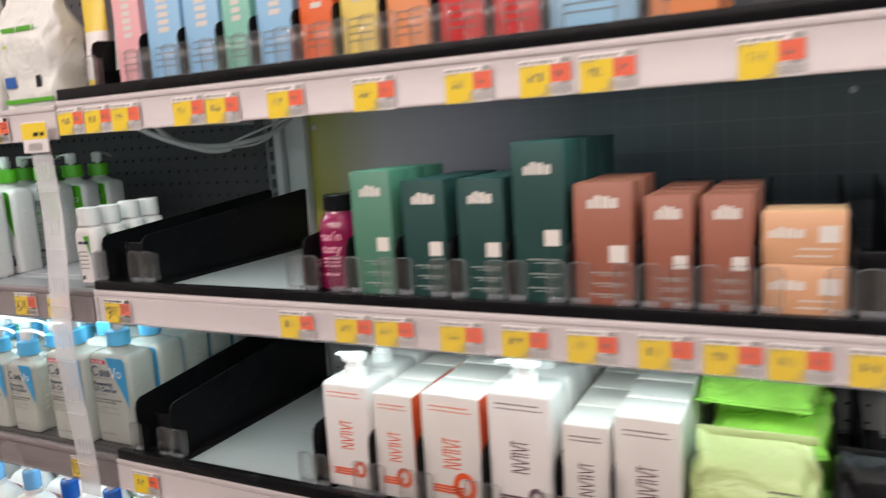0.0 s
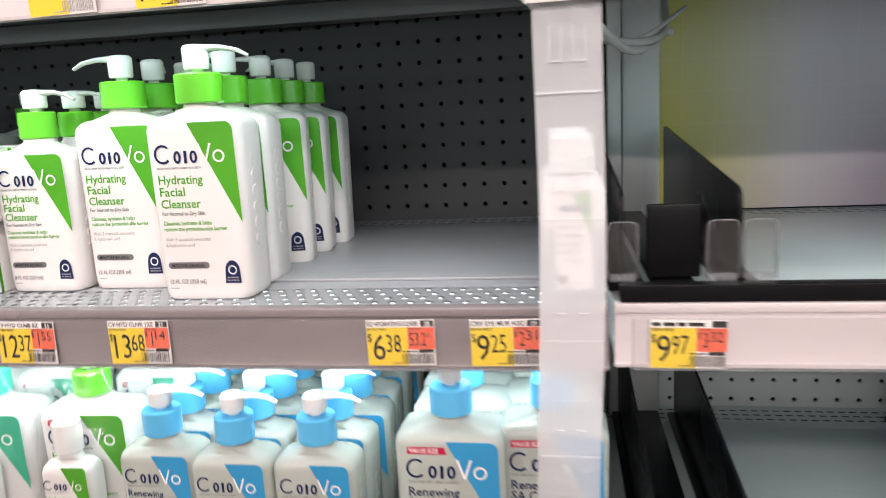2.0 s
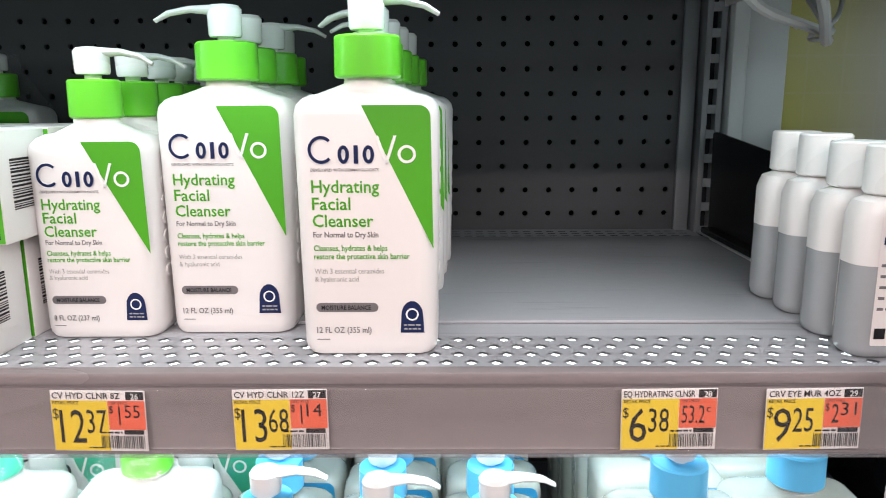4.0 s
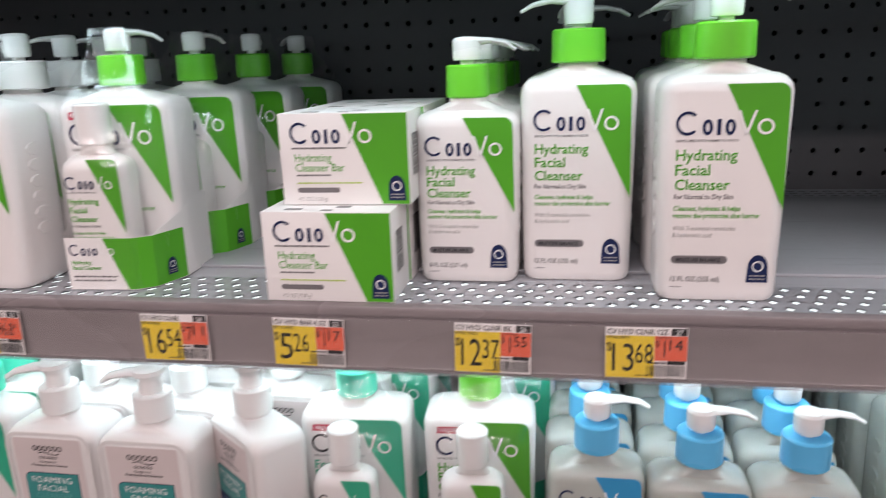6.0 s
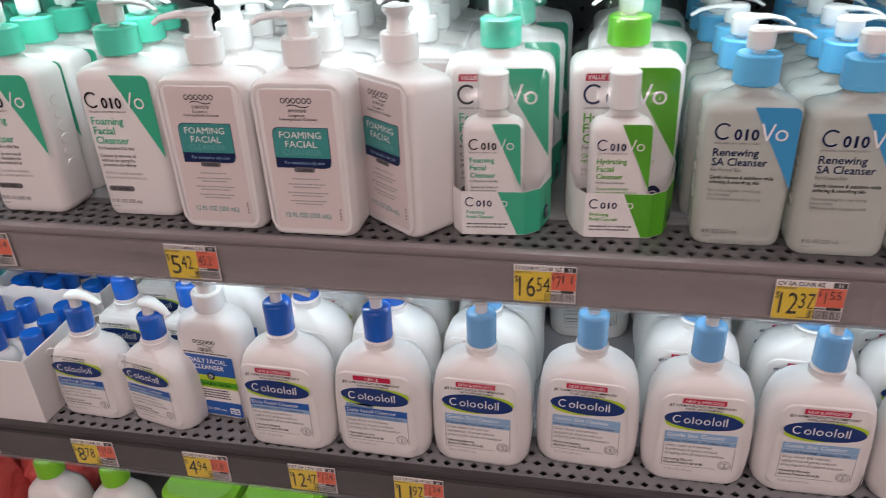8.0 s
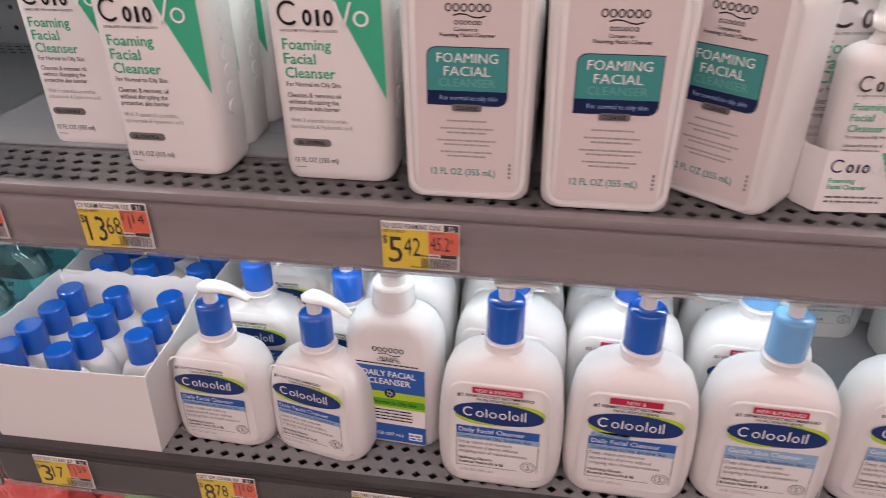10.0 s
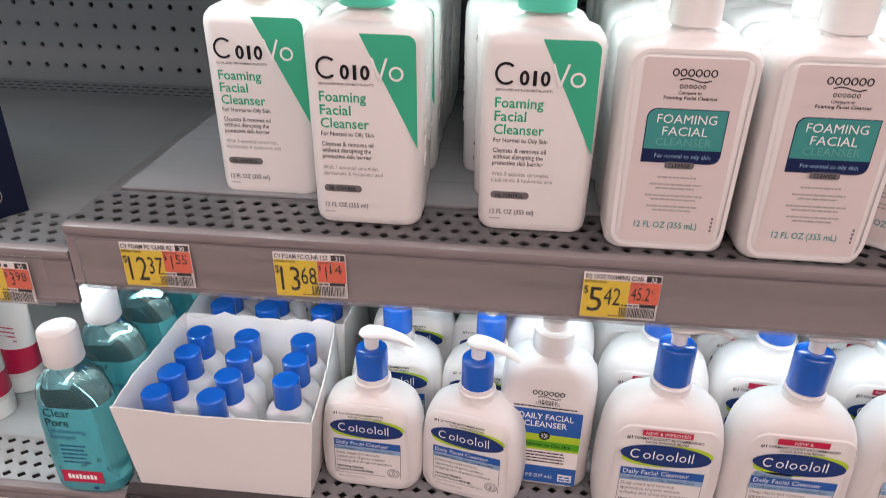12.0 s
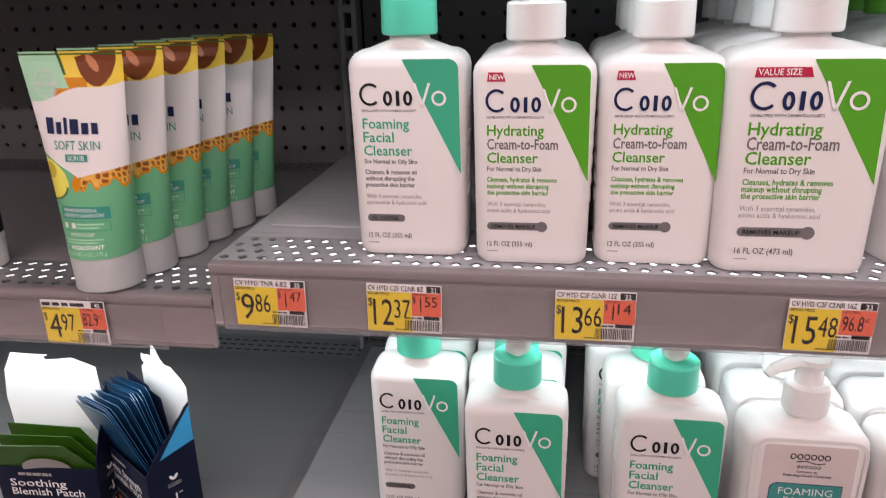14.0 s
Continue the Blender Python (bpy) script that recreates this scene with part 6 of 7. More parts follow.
def tube_words(ob):
    pr = Print(0.0128)
    pr.text("Clear", -0.016, 0.092, 0.0095, INK, 1, squeeze=0.9)
    pr.text("Pore", -0.016, 0.083, 0.0095, INK, 1, squeeze=0.9)
    for i in range(4):
        pr.bars(-0.016, 0.014, 0.076 - 0.005 * i, 0.0016, CRIMSON, 1, i, 0.2)
    p = pr.done("lettering", ob, "printed lettering")
    p.location.y = 0.0006
    return p


for i in range(3):
    t = place("white_tube", white_tube, -2.272 + 0.004 * i, 0.645 + 0.045 * i, 0.7852, -4)
    if i == 0:
        tube_words(t)


def patch_box(m, w, d, low, high, body, side, label, words, sachet, count=9, wide_back=False):
    """A torn display carton: navy body, ragged white tall back, sachets leaning inside."""
    b = thing("patch_box", label, "box", "blemish patch boxes", m)
    q = random.Random(int(w * 10000) + count)
    th = 0.0008
    part("front_panel", boxm(0, w, 0, th, 0, low, 0.0002), body, b)

    def ragged(name, pts, mat, axis):
        bm = bmesh.new()
        a = [bm.verts.new(p) for p in pts]
        off = Vector((th, 0, 0)) if axis == "x" else Vector((0, th, 0))
        c = [bm.verts.new(Vector(p) + off) for p in pts]
        bm.faces.new(a)
        bm.faces.new(list(reversed(c)))
        for i in range(len(a)):
            bm.faces.new((a[i], c[i], c[(i + 1) % len(a)], a[(i + 1) % len(a)]))
        bmesh.ops.recalc_face_normals(bm, faces=bm.faces[:])
        return part(name, bm, mat, b, "", True)

    if wide_back:
        top = [(w, d, high * 0.30), (w * 0.93, d, high * 0.80), (w * 0.92, d, high * 0.93), (w * 0.70, d, high * 0.985), (w * 0.55, d, high * 0.975), (w * 0.43, d, high * 0.970), (w * 0.42, d, high * 0.995), (w * 0.46, d, high), (w * 0.10, d, high * 1.01), (0.0, d, high * 0.90), (-0.004, d, high * 0.72)]
    else:
        top = [(w * x, d, high * z + q.uniform(-0.0012, 0.0012)) for x, z in ((0.985, 0.86), (0.99, 0.93), (0.90, 0.955), (0.80, 0.975), (0.70, 1.0), (0.58, 0.995), (0.50, 1.01), (0.40, 1.07), (0.34, 1.085), (0.30, 1.0), (0.20, 0.985), (0.06, 0.955), (0.04, 0.92), (0.10, 0.90), (0.02, 0.86))]
    ragged("torn_back", [(0.001, d - 0.001, 0), (w - 0.002, d - 0.001, 0)] + top, CARD, "y")
    edge = [(0, d * i / 8, low * 0.96 + (high * 0.50 - low) * (i / 8) ** 2.5 + q.uniform(-0.001, 0.001)) for i in range(9)]
    ragged("side_panel", [(0, d, 0)] + [(0, 0, 0)] + edge, body, "x")
    edge = [(w - th, d * i / 10, low + (high * 0.84 - low) * (i / 10) ** 0.9 + q.uniform(-0.0012, 0.0012)) for i in range(11)]
    ragged("side_panel", [(w - th, d, 0)] + [(w - th, 0, 0)] + edge, body, "x")
    part("bottom", boxm(0, w, 0, d, 0.0002, 0.001), body, b)
    # blue upper part and marks of the outer side
    bm = bmesh.new()
    bm.faces.new([bm.verts.new(p) for p in ((w + 0.0003, d * 0.30, low + 0.010), (w + 0.0003, d * 0.99, low - 0.002 + 0.018), (w + 0.0003, d * 0.99, high * 0.82), (w + 0.0003, d * 0.66, low + (high * 0.84 - low) * 0.60))])
    part("side_patch", bm, side, b, "bright blue corner", True)
    # leaf, thermometer and ringed figure down the outer side
    pr = Print(0.0, d * 0.5)
    for turn in (50, 130):
        pr.ellipse(0.0018 * (1 if turn == 50 else -1), low * 0.845, 0.0030, 0.0014, WHITEINK, 1, turn, 14)
    pr.bars(-0.0060, 0.0060, low * 0.755, 0.0009, FADE, 1, 4, 0.2)
    pr.bars(-0.0064, 0.0064, low * 0.725, 0.0009, FADE, 1, 5, 0.2)
    pr.ellipse(0.0, low * 0.49, 0.0022, 0.0022, WHITEINK, 1, 0, 16)
    pr.rect(-0.0009, 0.0009, low * 0.50, low * 0.61, WHITEINK, 1, 0.0006)
    pr.bars(0.0026, 0.0068, low * 0.585, 0.0016, FADE, 1, 3, 0.15)
    pr.bars(-0.0070, -0.0026, low * 0.520, 0.0016, FADE, 1, 6, 0.15)
    pr.ring(0.0, low * 0.26, 0.0072, 0.0072, 0.0006, FADE)
    pr.text("2", 0.0, low * 0.225, 0.0072, WHITEINK, 1, bold=True, align="c")
    for v in pr.bm.verts:
        v.co = Vector((w + 0.0002 - v.co.y, v.co.x, v.co.z))
    pr.done("side_marks", b, "small white marks")
    pr = Print(0.0)
    pr.bars(w * 0.22, w * 0.55, low * 0.86, 0.003, FADE, 2, 4, 0.15)
    for i, row in enumerate(words):
        pr.text(row, w * 0.12, low * 0.68 - 0.0092 * i, 0.0105, WHITEINK, 2, bold=True, width=w * (0.72 if len(row) > 9 else 0.56))
    pr.bars(w * 0.12, w * 0.7, low * 0.34, 0.002, FADE, 2, 6, 0.15)
    pr.rect(w * 0.12, w * 0.26, low * 0.10, low * 0.27, TAGR, 2)
    pr.rect(w * 0.28, w * 0.42, low * 0.10, low * 0.27, PALEBLUE, 2)
    pr.rect(w * 0.44, w * 0.58, low * 0.10, low * 0.27, TAUPE, 2)
    pr.ellipse(w * 0.85, low * 0.14, 0.006, 0.006, TAGW, 2)
    pr.done("lettering", b, "white lettering")
    for i in range(count):
        f = i / (count - 1)
        y = d * (0.52 + 0.36 * f)
        hgt = (0.089 if wide_back else 0.114) + 0.004 * f + q.uniform(-0.002, 0.002)
        g = bmesh.new()
        x0, x1, cut = (w * 0.03, w * 0.97, 0.019) if wide_back else (w * 0.10, w * 0.93, 0.004)
        outline = [(x0, 0), (x1, 0), (x1, hgt - cut * 1.6), (x1 - cut, hgt), (x0, hgt)]
        sag = q.uniform(-0.0012, 0.0012)
        loft(g, [[(x, -0.0008 + sag * (z / hgt) ** 2, z) for x, z in outline], [(x, -0.0002 + sag * (z / hgt) ** 2, z) for x, z in outline]])
        bmesh.ops.recalc_face_normals(g, faces=g.faces[:])
        s = part("sachet", g, sachet, b, "", True)
        s.matrix_basis = pose(0, y, 0.002, 18 - 11 * f + q.uniform(-0.8, 0.8), q.uniform(-1.5, 1.5) - (0 if wide_back else 11), q.uniform(-2, 2))
        if i == 0 and wide_back:
            pr = Print(0.0022)
            pr.ellipse(w * 0.52, 0.062, 0.022, 0.0135, FADE, 1)
            pr.done("patch_window", s, "grey oval patch window")
    if not wide_back:
        g = bmesh.new()
        c0, c1, zt = w * 0.02, w * 0.74, high * 0.86
        mid = (c0 + c1) / 2
        box(g, c0, mid - 0.011, 0, 0.0008, 0, zt)
        box(g, mid + 0.011, c1, 0, 0.0008, 0, zt - 0.004)
        box(g, mid - 0.011, mid + 0.011, 0, 0.0008, 0, zt - 0.016)
        box(g, mid - 0.011, mid - 0.003, 0, 0.0008, zt - 0.0115, zt)
        box(g, mid + 0.003, mid + 0.011, 0, 0.0008, zt - 0.0115, zt)
        box(g, mid - 0.003, mid + 0.003, 0, 0.0008, zt - 0.008, zt)
        card = part("hang_card", g, body, b, "navy card with a hanging slot", True)
        card.matrix_basis = pose(0, d * 0.93, 0.002, 5, 0, 0)
    return b


NAVYCARD = material("navy_card", (0.006, 0.009, 0.026), 0.4, 0, 0.1, 40, 0.05)
BLUECARD = material("bright_blue_card", (0.03, 0.30, 0.58), 0.4, 0, 0.06, 40, 0.04)
PETROL = material("petrol_foil", (0.008, 0.050, 0.115), 0.3, 0, 0.25, 50, 0.1)
GRASS = material("green_foil", (0.028, 0.095, 0.006), 0.3, 0, 0.25, 50, 0.1)
angle = math.degrees(math.atan2(0.634 - 0.684, -2.178 + 2.250))
patch_box(pose(-2.256, 0.679, 1.0202, 0, 0, angle), 0.0877, 0.046, 0.070, 0.146, NAVYCARD, BLUECARD, "torn navy display box of extra strength blemish patches in blue sachets", ("Extra Strength", "Blemish Patch"), PETROL, 13)
patch_box(pose(-2.335, 0.640, 1.0202, 0, 0, 3), 0.094, 0.038, 0.062, 0.152, NAVYCARD, NAVYCARD, "torn navy display box of soothing blemish patches in green sachets", ("Soothing", "Blemish Patch"), GRASS, 3, True)

for x0, x1, y, z0, z1 in ((-3.2, -2.128, 0.6045, 1.229, 1.2655), (-3.2, -2.108, 0.6045, 0.977, 1.0165), (SEAM_L + 0.011, SEAM_R - 0.012, 0.5985, 1.2510, 1.2880), (SEAM_L + 0.013, SEAM_R - 0.012, 0.6005, 0.9980, 1.0352),
                          (SEAM_L + 0.011, SEAM_R - 0.012, 0.5985, 0.7502, 0.7868), (SEAM_R + 0.014, RIGHT - 0.02, 0.5985, 1.2530, 1.2885)):
    ch = thing("ticket_channel", "clear plastic ticket channel clipped over the lip", "ticket channel", "clear ticket channels")
    part("strip", boxm(x0, x1, y - 0.0028, y - 0.0018, z0, z1, 0.0003), CLEAR, ch).visible_shadow = False
    part("edge", boxm(x0, x1, y - 0.0030, y, z0 - 0.0018, z0 - 0.0002, 0.0003), RIM, ch)
    part("end_edge", boxm(x0 - 0.0006, x0 - 0.0001, y - 0.0030, y - 0.0004, z0, z1, 0.0002), RIM, ch)

# ---- lowest shelf ----
CORAL = crinkled(material("coral_wrap", (0.62, 0.10, 0.09), 0.22, 0, 0.2, 60, 0.1))
GREENLID = material("bright_green_lid", (0.22, 0.58, 0.03), 0.3, 0, 0.05, 40, 0.02)


def soft_pack(name, label, group, w, d, h, mat, seed):
    """A soft wrapped pack with sagging sides and crimped ends."""
    def make():
        b = thing(name, label, "pack", group)
        q = random.Random(seed)
        rings = []
        ph = [q.uniform(0, 6) for _ in range(6)]
        for j in range(19):
            f = j / 18
            sx = 0.94 + 0.08 * math.sin(math.pi * min(1, f * 1.3)) - 0.06 * max(0, f - 0.75) / 0.25
            sy = (0.92 + 0.12 * math.sin(math.pi * f)) * (1 - max(0, f - 0.55) / 0.45) ** 0.7 + 0.04
            ring = []
            for x, y in rrect(w / 2, d / 2, min(w, d) * 0.28, 8):
                fold = 0.0030 * math.sin(26 * x / w + 9 * f + ph[0]) * f + 0.0022 * math.sin(17 * f + 12 * x / w + ph[1]) + 0.0014 * math.sin(41 * x / w - 23 * f + ph[2])
                ring.append((x * sx + 0.0020 * math.sin(19 * f + ph[3]), y * sy + fold * (0.5 + sy), h * f + 0.0035 * f * math.sin(9 * x / w + ph[4])))
            rings.append(ring)
        part("wrapper", loft(bmesh.new(), rings), mat, b)
        part("end_seal", boxm(-w * 0.46, w * 0.46, -0.0012, 0.0012, h - 0.002, h + 0.007, 0.0005), mat, b, "crimped end seal")
        return b
    return make


for i, (x, y) in enumerate(((-2.125, 0.66), (-2.05, 0.73), (-2.12, 0.78))):
    place("coral", soft_pack("wipes_pack", "glossy coral plastic pack of wipes", "coral packs", 0.10, 0.07, 0.135, CORAL, 4), x, y, 0.548, 20 * i)


def lid_bottle():
    b = thing("lotion_bottle", "white bottle with a green flip lid on the low shelf", "bottle", "green-lidded bottles")
    part("body", body_from(oval_sections(0.082, 0.048, 0.118), 6), WHITE, b)
    part("lid", turned([(0.015, 0.124), (0.0165, 0.126), (0.0155, 0.146), (0.013, 0.149), (0.004, 0.150)], 26), GREENLID, b, "green flip lid")
    return b


for i, x in enumerate((-1.995, -1.905)):
    for j in range(1):
        place("lid_bottle", lid_bottle, x, 0.650 + 0.06 * j, 0.548, 0)


def lid_jar():
    b = thing("jar", "white jar with a wide bright green lid", "jar", "green-lidded jars")
    part("body", body_from([(0, 0.040, 0.030, 0.02), (0.005, 0.045, 0.034, 0.022), (0.10, 0.045, 0.034, 0.022), (0.118, 0.043, 0.033, 0.022)], 6), WHITE, b)
    part("lid", body_from([(0.118, 0.046, 0.035, 0.023), (0.138, 0.046, 0.035, 0.023), (0.145, 0.040, 0.030, 0.022)], 6), GREENLID, b, "wide green lid")
    return b


for i, x in enumerate((-1.785, -1.685)):
    for j in range(1):
        place("lid_jar", lid_jar, x, 0.650 + 0.075 * j, 0.548, 0)

# ---- right-hand bay: trays, dividers, cartons ----
T1, T2, T0 = 1.2982, 1.0432, 1.5612


def tray_rail(z, front, x0, x1, h):
    r = thing("tray_rail", "black plastic front rail of the pusher tray", "rail", "black tray rails")
    part("rail", boxm(x0, x1, front + 0.001, front + 0.013, z, z + h, 0.0008), BLACK, r)
    part("ledge", boxm(x0, x1, front + 0.0135, front + 0.020, z, z + h * 0.45, 0.0006), BLACK, r)
    return r


tray_rail(T1, 0.600, SEAM_R + 0.006, RIGHT, 0.012)
tray_rail(T2, 0.600, SEAM_R + 0.006, RIGHT, 0.014)
tray_rail(T0, 0.582, SEAM_R + 0.006, RIGHT, 0.014)


def divider(h, depth=0.375):
    def make():
        d = thing("shelf_divider", "black plastic shelf divider with a clear front stop", "divider", "black dividers")
        pts = [(0.0, 0.0), (depth, 0.0), (depth + 0.004, h * 0.98), (depth - 0.004, h), (0.010, h * 0.70), (0.003, h * 0.66), (0.0, h * 0.58)]
        bm = loft(bmesh.new(), [[(-0.0013, y, z) for y, z in pts], [(0.0013, y, z) for y, z in pts]])
        bmesh.ops.recalc_face_normals(bm, faces=bm.faces[:])
        part("fin", bm, BLACK, d)
        part("foot", boxm(-0.009, 0.017, 0.012, depth, 0.0, 0.006, 0.001), BLACK, d)
        return d
    return make


def stop():
    """Bent clear acrylic stop: a face with rounded top, a return at one side and polished edges."""
    s = thing("front_stop", "clear acrylic front stop clipped to the rail", "stop", "clear front stops")
    w, h, r = 0.0105, 0.040, 0.005
    edge = [(-w, 0.0)] + [(-w + r + r * math.cos(q), h - r + r * math.sin(q)) for q in (radians(v) for v in (180, 150, 120, 90))] + [(w - r + r * math.cos(q), h - r + r * math.sin(q)) for q in (radians(v) for v in (90, 60, 30, 0))] + [(w, 0.0)]
    bm = loft(bmesh.new(), [[(x, -0.0012, z) for x, z in edge], [(x, 0.0012, z) for x, z in edge]])
    bmesh.ops.recalc_face_normals(bm, faces=bm.faces[:])
    part("plate", bm, CLEAR, s).visible_shadow = False
    bm = bmesh.new()
    for side in (-1, 1):
        box(bm, side * w - 0.0009, side * w + 0.0009, -0.0016, 0.0095, 0.0, h - 0.003, 0.0004)
    part("return", bm, CLEAR, s).visible_shadow = False
    rim = bmesh.new()
    tube(rim, [(x, -0.0016, z) for x, z in edge], [0.0006] * len(edge), 6)
    part("polished_edge", rim, RIM, s, "pale polished edge")
    part("clip", boxm(-0.009, 0.009, -0.003, 0.003, -0.002, 0.003, 0.0008), RIM, s, "pale clip foot")
    return s


for z, xs, hh in ((T1, (-0.853, -0.774, -0.500, -0.437, -0.370, -0.303, -0.236, -0.169, -0.100, -0.047, 0.005, 0.085, 0.125, 0.16), 0.105), (T2, (-0.828, -0.760, -0.510, -0.427, -0.361, -0.277, -0.191, -0.131, 0.078, 0.104, 0.150), 0.125), (T0, (-0.80, -0.712, -0.646, -0.585, -0.534, -0.473, -0.418, -0.3595, -0.2985, -0.239, -0.1815, -0.0885), 0.10)):
    fr = 0.600 if z < 1.5 else 0.582
    for i, x in enumerate(xs):
        place("div%.2f" % hh, divider(hh), x, fr + 0.020, z + 0.0004, 0)
        for s in ((-0.012, 0.012) if i else (0.0,)):
            place("stop", stop, x + s, fr + 0.016, z + 0.0135, 0)


def pusher():
    p = thing("pusher", "black plastic spring pusher on a track between dividers", "pusher", "black pushers")
    part("paddle", boxm(-0.019, 0.019, 0.0, 0.004, 0.008, 0.062, 0.0018), BLACK, p)
    part("carriage", boxm(-0.014, 0.014, 0.004, 0.040, 0.006, 0.020, 0.0015), BLACK, p)
    part("track", boxm(-0.015, 0.015, -0.015, 0.36, 0.0005, 0.006, 0.001), BLACK, p)
    return p


place("pusher", pusher, -0.815, 0.640, T1)
place("pusher", pusher, -0.795, 0.640, T2)
place("pusher", pusher, 0.127, 0.660, T2)
place("pusher", pusher, 0.105, 0.655, T1)
for z, x0, x1 in ((T1, -0.786, -0.512), (T2, -0.755, -0.522)):
    pl = part("tray_floor", boxm(x0, x1, 0.615, BACK - 0.07, z + 0.0003, z + 0.002, 0.0005), PALE_PLATE, None)
    tagged(pl, "pale smooth tray floor, empty", "tray")


PALEINK_SOFT = material("pale_grey_ink", (0.36, 0.40, 0.38), 0.4, 0, 0.05, 40, 0.0)


def stroke_mark(pr, a, z, ink):
    """Upright maker's mark: thin level and slanting strokes, one above another."""
    for lo, hi in ((0.0, 0.0), (0.0012, 0.0056), (0.0068, 0.0068), (0.0092, 0.0122), (0.0155, 0.0125), (0.0190, 0.0190), (0.0222, 0.0222), (0.0250, 0.0278), (0.0312, 0.0284), (0.0345, 0.0345)):
        pr.poly([(-a, z + lo), (a, z + hi), (a, z + hi + 0.0013), (-a, z + lo + 0.0013)], ink, 2)
    for lo in (0.0190, 0.0345):
        pr.rect(-a, -a * 0.8, z + lo - 0.003, z + lo + 0.003, ink, 2)


def carton(w, d, h, mat, ink, words, style, group):
    def make():
        c = thing("carton", words, "carton", group)
        part("box", boxm(-w / 2, w / 2, -d / 2, d / 2, 0, h, 0.0005), mat, c)
        pr = Print(d / 2)
        if style == "mark":
            x = -w * 0.26
            for hh, ww in ((0.009, 0.10), (0.013, 0.11), (0.012, 0.13), (0.010, 0.12)):
                pr.rect(x, x + w * ww, h * 0.80, h * 0.80 + hh, ink, 2, 0.0008)
                x += w * (ww + 0.02)
            pr.rect(w * 0.10, w * 0.40, h * 0.36, h * 0.36 + w * 0.30, ink, 2)
            for i in range(3):
                pr.bars(-w * 0.25 + w * 0.05 * (i % 2), w * 0.38, h * (0.27 - 0.09 * i), 0.0013, PALEINK_SOFT, 2, i + 3, 0.3)
                pr.bars(-w * 0.10, w * 0.34, h * (0.25 - 0.09 * i), 0.0009, PALEINK_SOFT, 2, i + 9, 0.3)
        elif style == "wide":
            x = -w * 0.42
            for hh, ww in ((0.007, 0.08), (0.010, 0.09), (0.009, 0.10), (0.008, 0.09)):
                pr.rect(x, x + w * ww, h * 0.50, h * 0.50 + hh, ink, 2, 0.0008)
                x += w * (ww + 0.02)
            pr.rect(w * 0.18, w * 0.42, h * 0.42, h * 0.42 + w * 0.22, ink, 2)
            pr.bars(-w * 0.05, w * 0.38, h * 0.28, 0.0014, ink, 2, 4, 0.15)
            pr.bars(-w * 0.10, w * 0.30, h * 0.14, 0.0014, ink, 2, 5, 0.15)
        elif style == "upright":
            z = h * 0.36
            stroke_mark(pr, w * 0.15, z, ink)
            pr.bars(-w * 0.36, w * 0.30, h * 0.90, 0.0013, ink, 2, 3, 0.15)
            pr.bars(-w * 0.36, w * 0.36, h * 0.865, 0.0010, ink, 2, 4, 0.15)
            for i in range(3):
                pr.rect(-w * 0.36, w * 0.20, h * (0.13 + 0.026 * i), h * (0.150 + 0.026 * i), ink, 2)
            pr.ring(w * 0.20, h * 0.21, w * 0.20, w * 0.24, w * 0.10, ink, 2)
        else:
            z = h * 0.42
            for k in range(6):
                pr.rect(-w * 0.16, w * 0.16, z, z + 0.006, ink, 2)
                z += 0.009
            for i in range(4):
                pr.bars(-w * 0.32, w * 0.30, h * (0.30 - 0.05 * i), 0.0014, GREYINK, 2, i + 3, 0.15)
        pr.done("print", c, "printed front")
        # tuck flap seam on the top
        part("flap", boxm(-w / 2 + 0.0012, w / 2 - 0.0012, -d / 2 + 0.001, d / 2 - 0.004, h - 0.0002, h + 0.0007, 0.0002), mat, c)
        return c
    return make


def card_mat(name, c):
    return material(name, c, 0.42, 0, 0.06, 40, 0.05)


SAGE, FOREST, CLAY, PEACH = card_mat("sage_card", (0.075, 0.20, 0.135)), card_mat("forest_card", (0.022, 0.060, 0.055)), card_mat("clay_card", (0.30, 0.105, 0.068)), card_mat("peach_card", (0.62, 0.34, 0.19))
PALEINK = material("pale_ink", (0.70, 0.66, 0.62), 0.45, 0, 0.05, 40, 0.0)
ORANGEINK = material("orange_ink", (0.75, 0.10, 0.025), 0.45, 0, 0.05, 40, 0.0)
PLUMINK = material("plum_ink", (0.12, 0.05, 0.08), 0.45, 0, 0.05, 40, 0.0)
IVORY = card_mat("ivory_card", (0.76, 0.73, 0.70))


def carton_row(key, mk, xc, w, d, z, n, y=0.630, lift=0.0):
    for i in range(n):
        place(key, mk, xc + rnd.uniform(-0.0015, 0.0015) * (i > 0), y + d / 2 + (d + 0.001) * i, z + lift, rnd.uniform(-1.5, 1.5))


B1 = T1 + 0.0065
carton_row("sage", carton(0.0535, 0.045, 0.144, SAGE, PALEINK, "tall sage green skincare carton in a tray", "mark", "sage cartons"), -0.4045, 0.0535, 0.045, B1, 3)
carton_row("forest", carton(0.0530, 0.040, 0.132, FOREST, PALEINK, "dark green skincare carton in a tray", "mark", "dark green cartons"), -0.337, 0.053, 0.040, B1, 4)
carton_row("forest", None, -0.268, 0.053, 0.040, B1, 4)
carton_row("forest_tall", carton(0.0560, 0.036, 0.168, FOREST, PALEINK, "tall dark green skincare carton in a tray", "mark", "tall dark green cartons"), -0.202, 0.056, 0.036, B1, 6)
carton_row("clay_wide", carton(0.0580, 0.045, 0.124, CLAY, PALEINK, "terracotta skincare carton in a tray", "mark", "terracotta cartons"), -0.136, 0.058, 0.045, B1, 3)
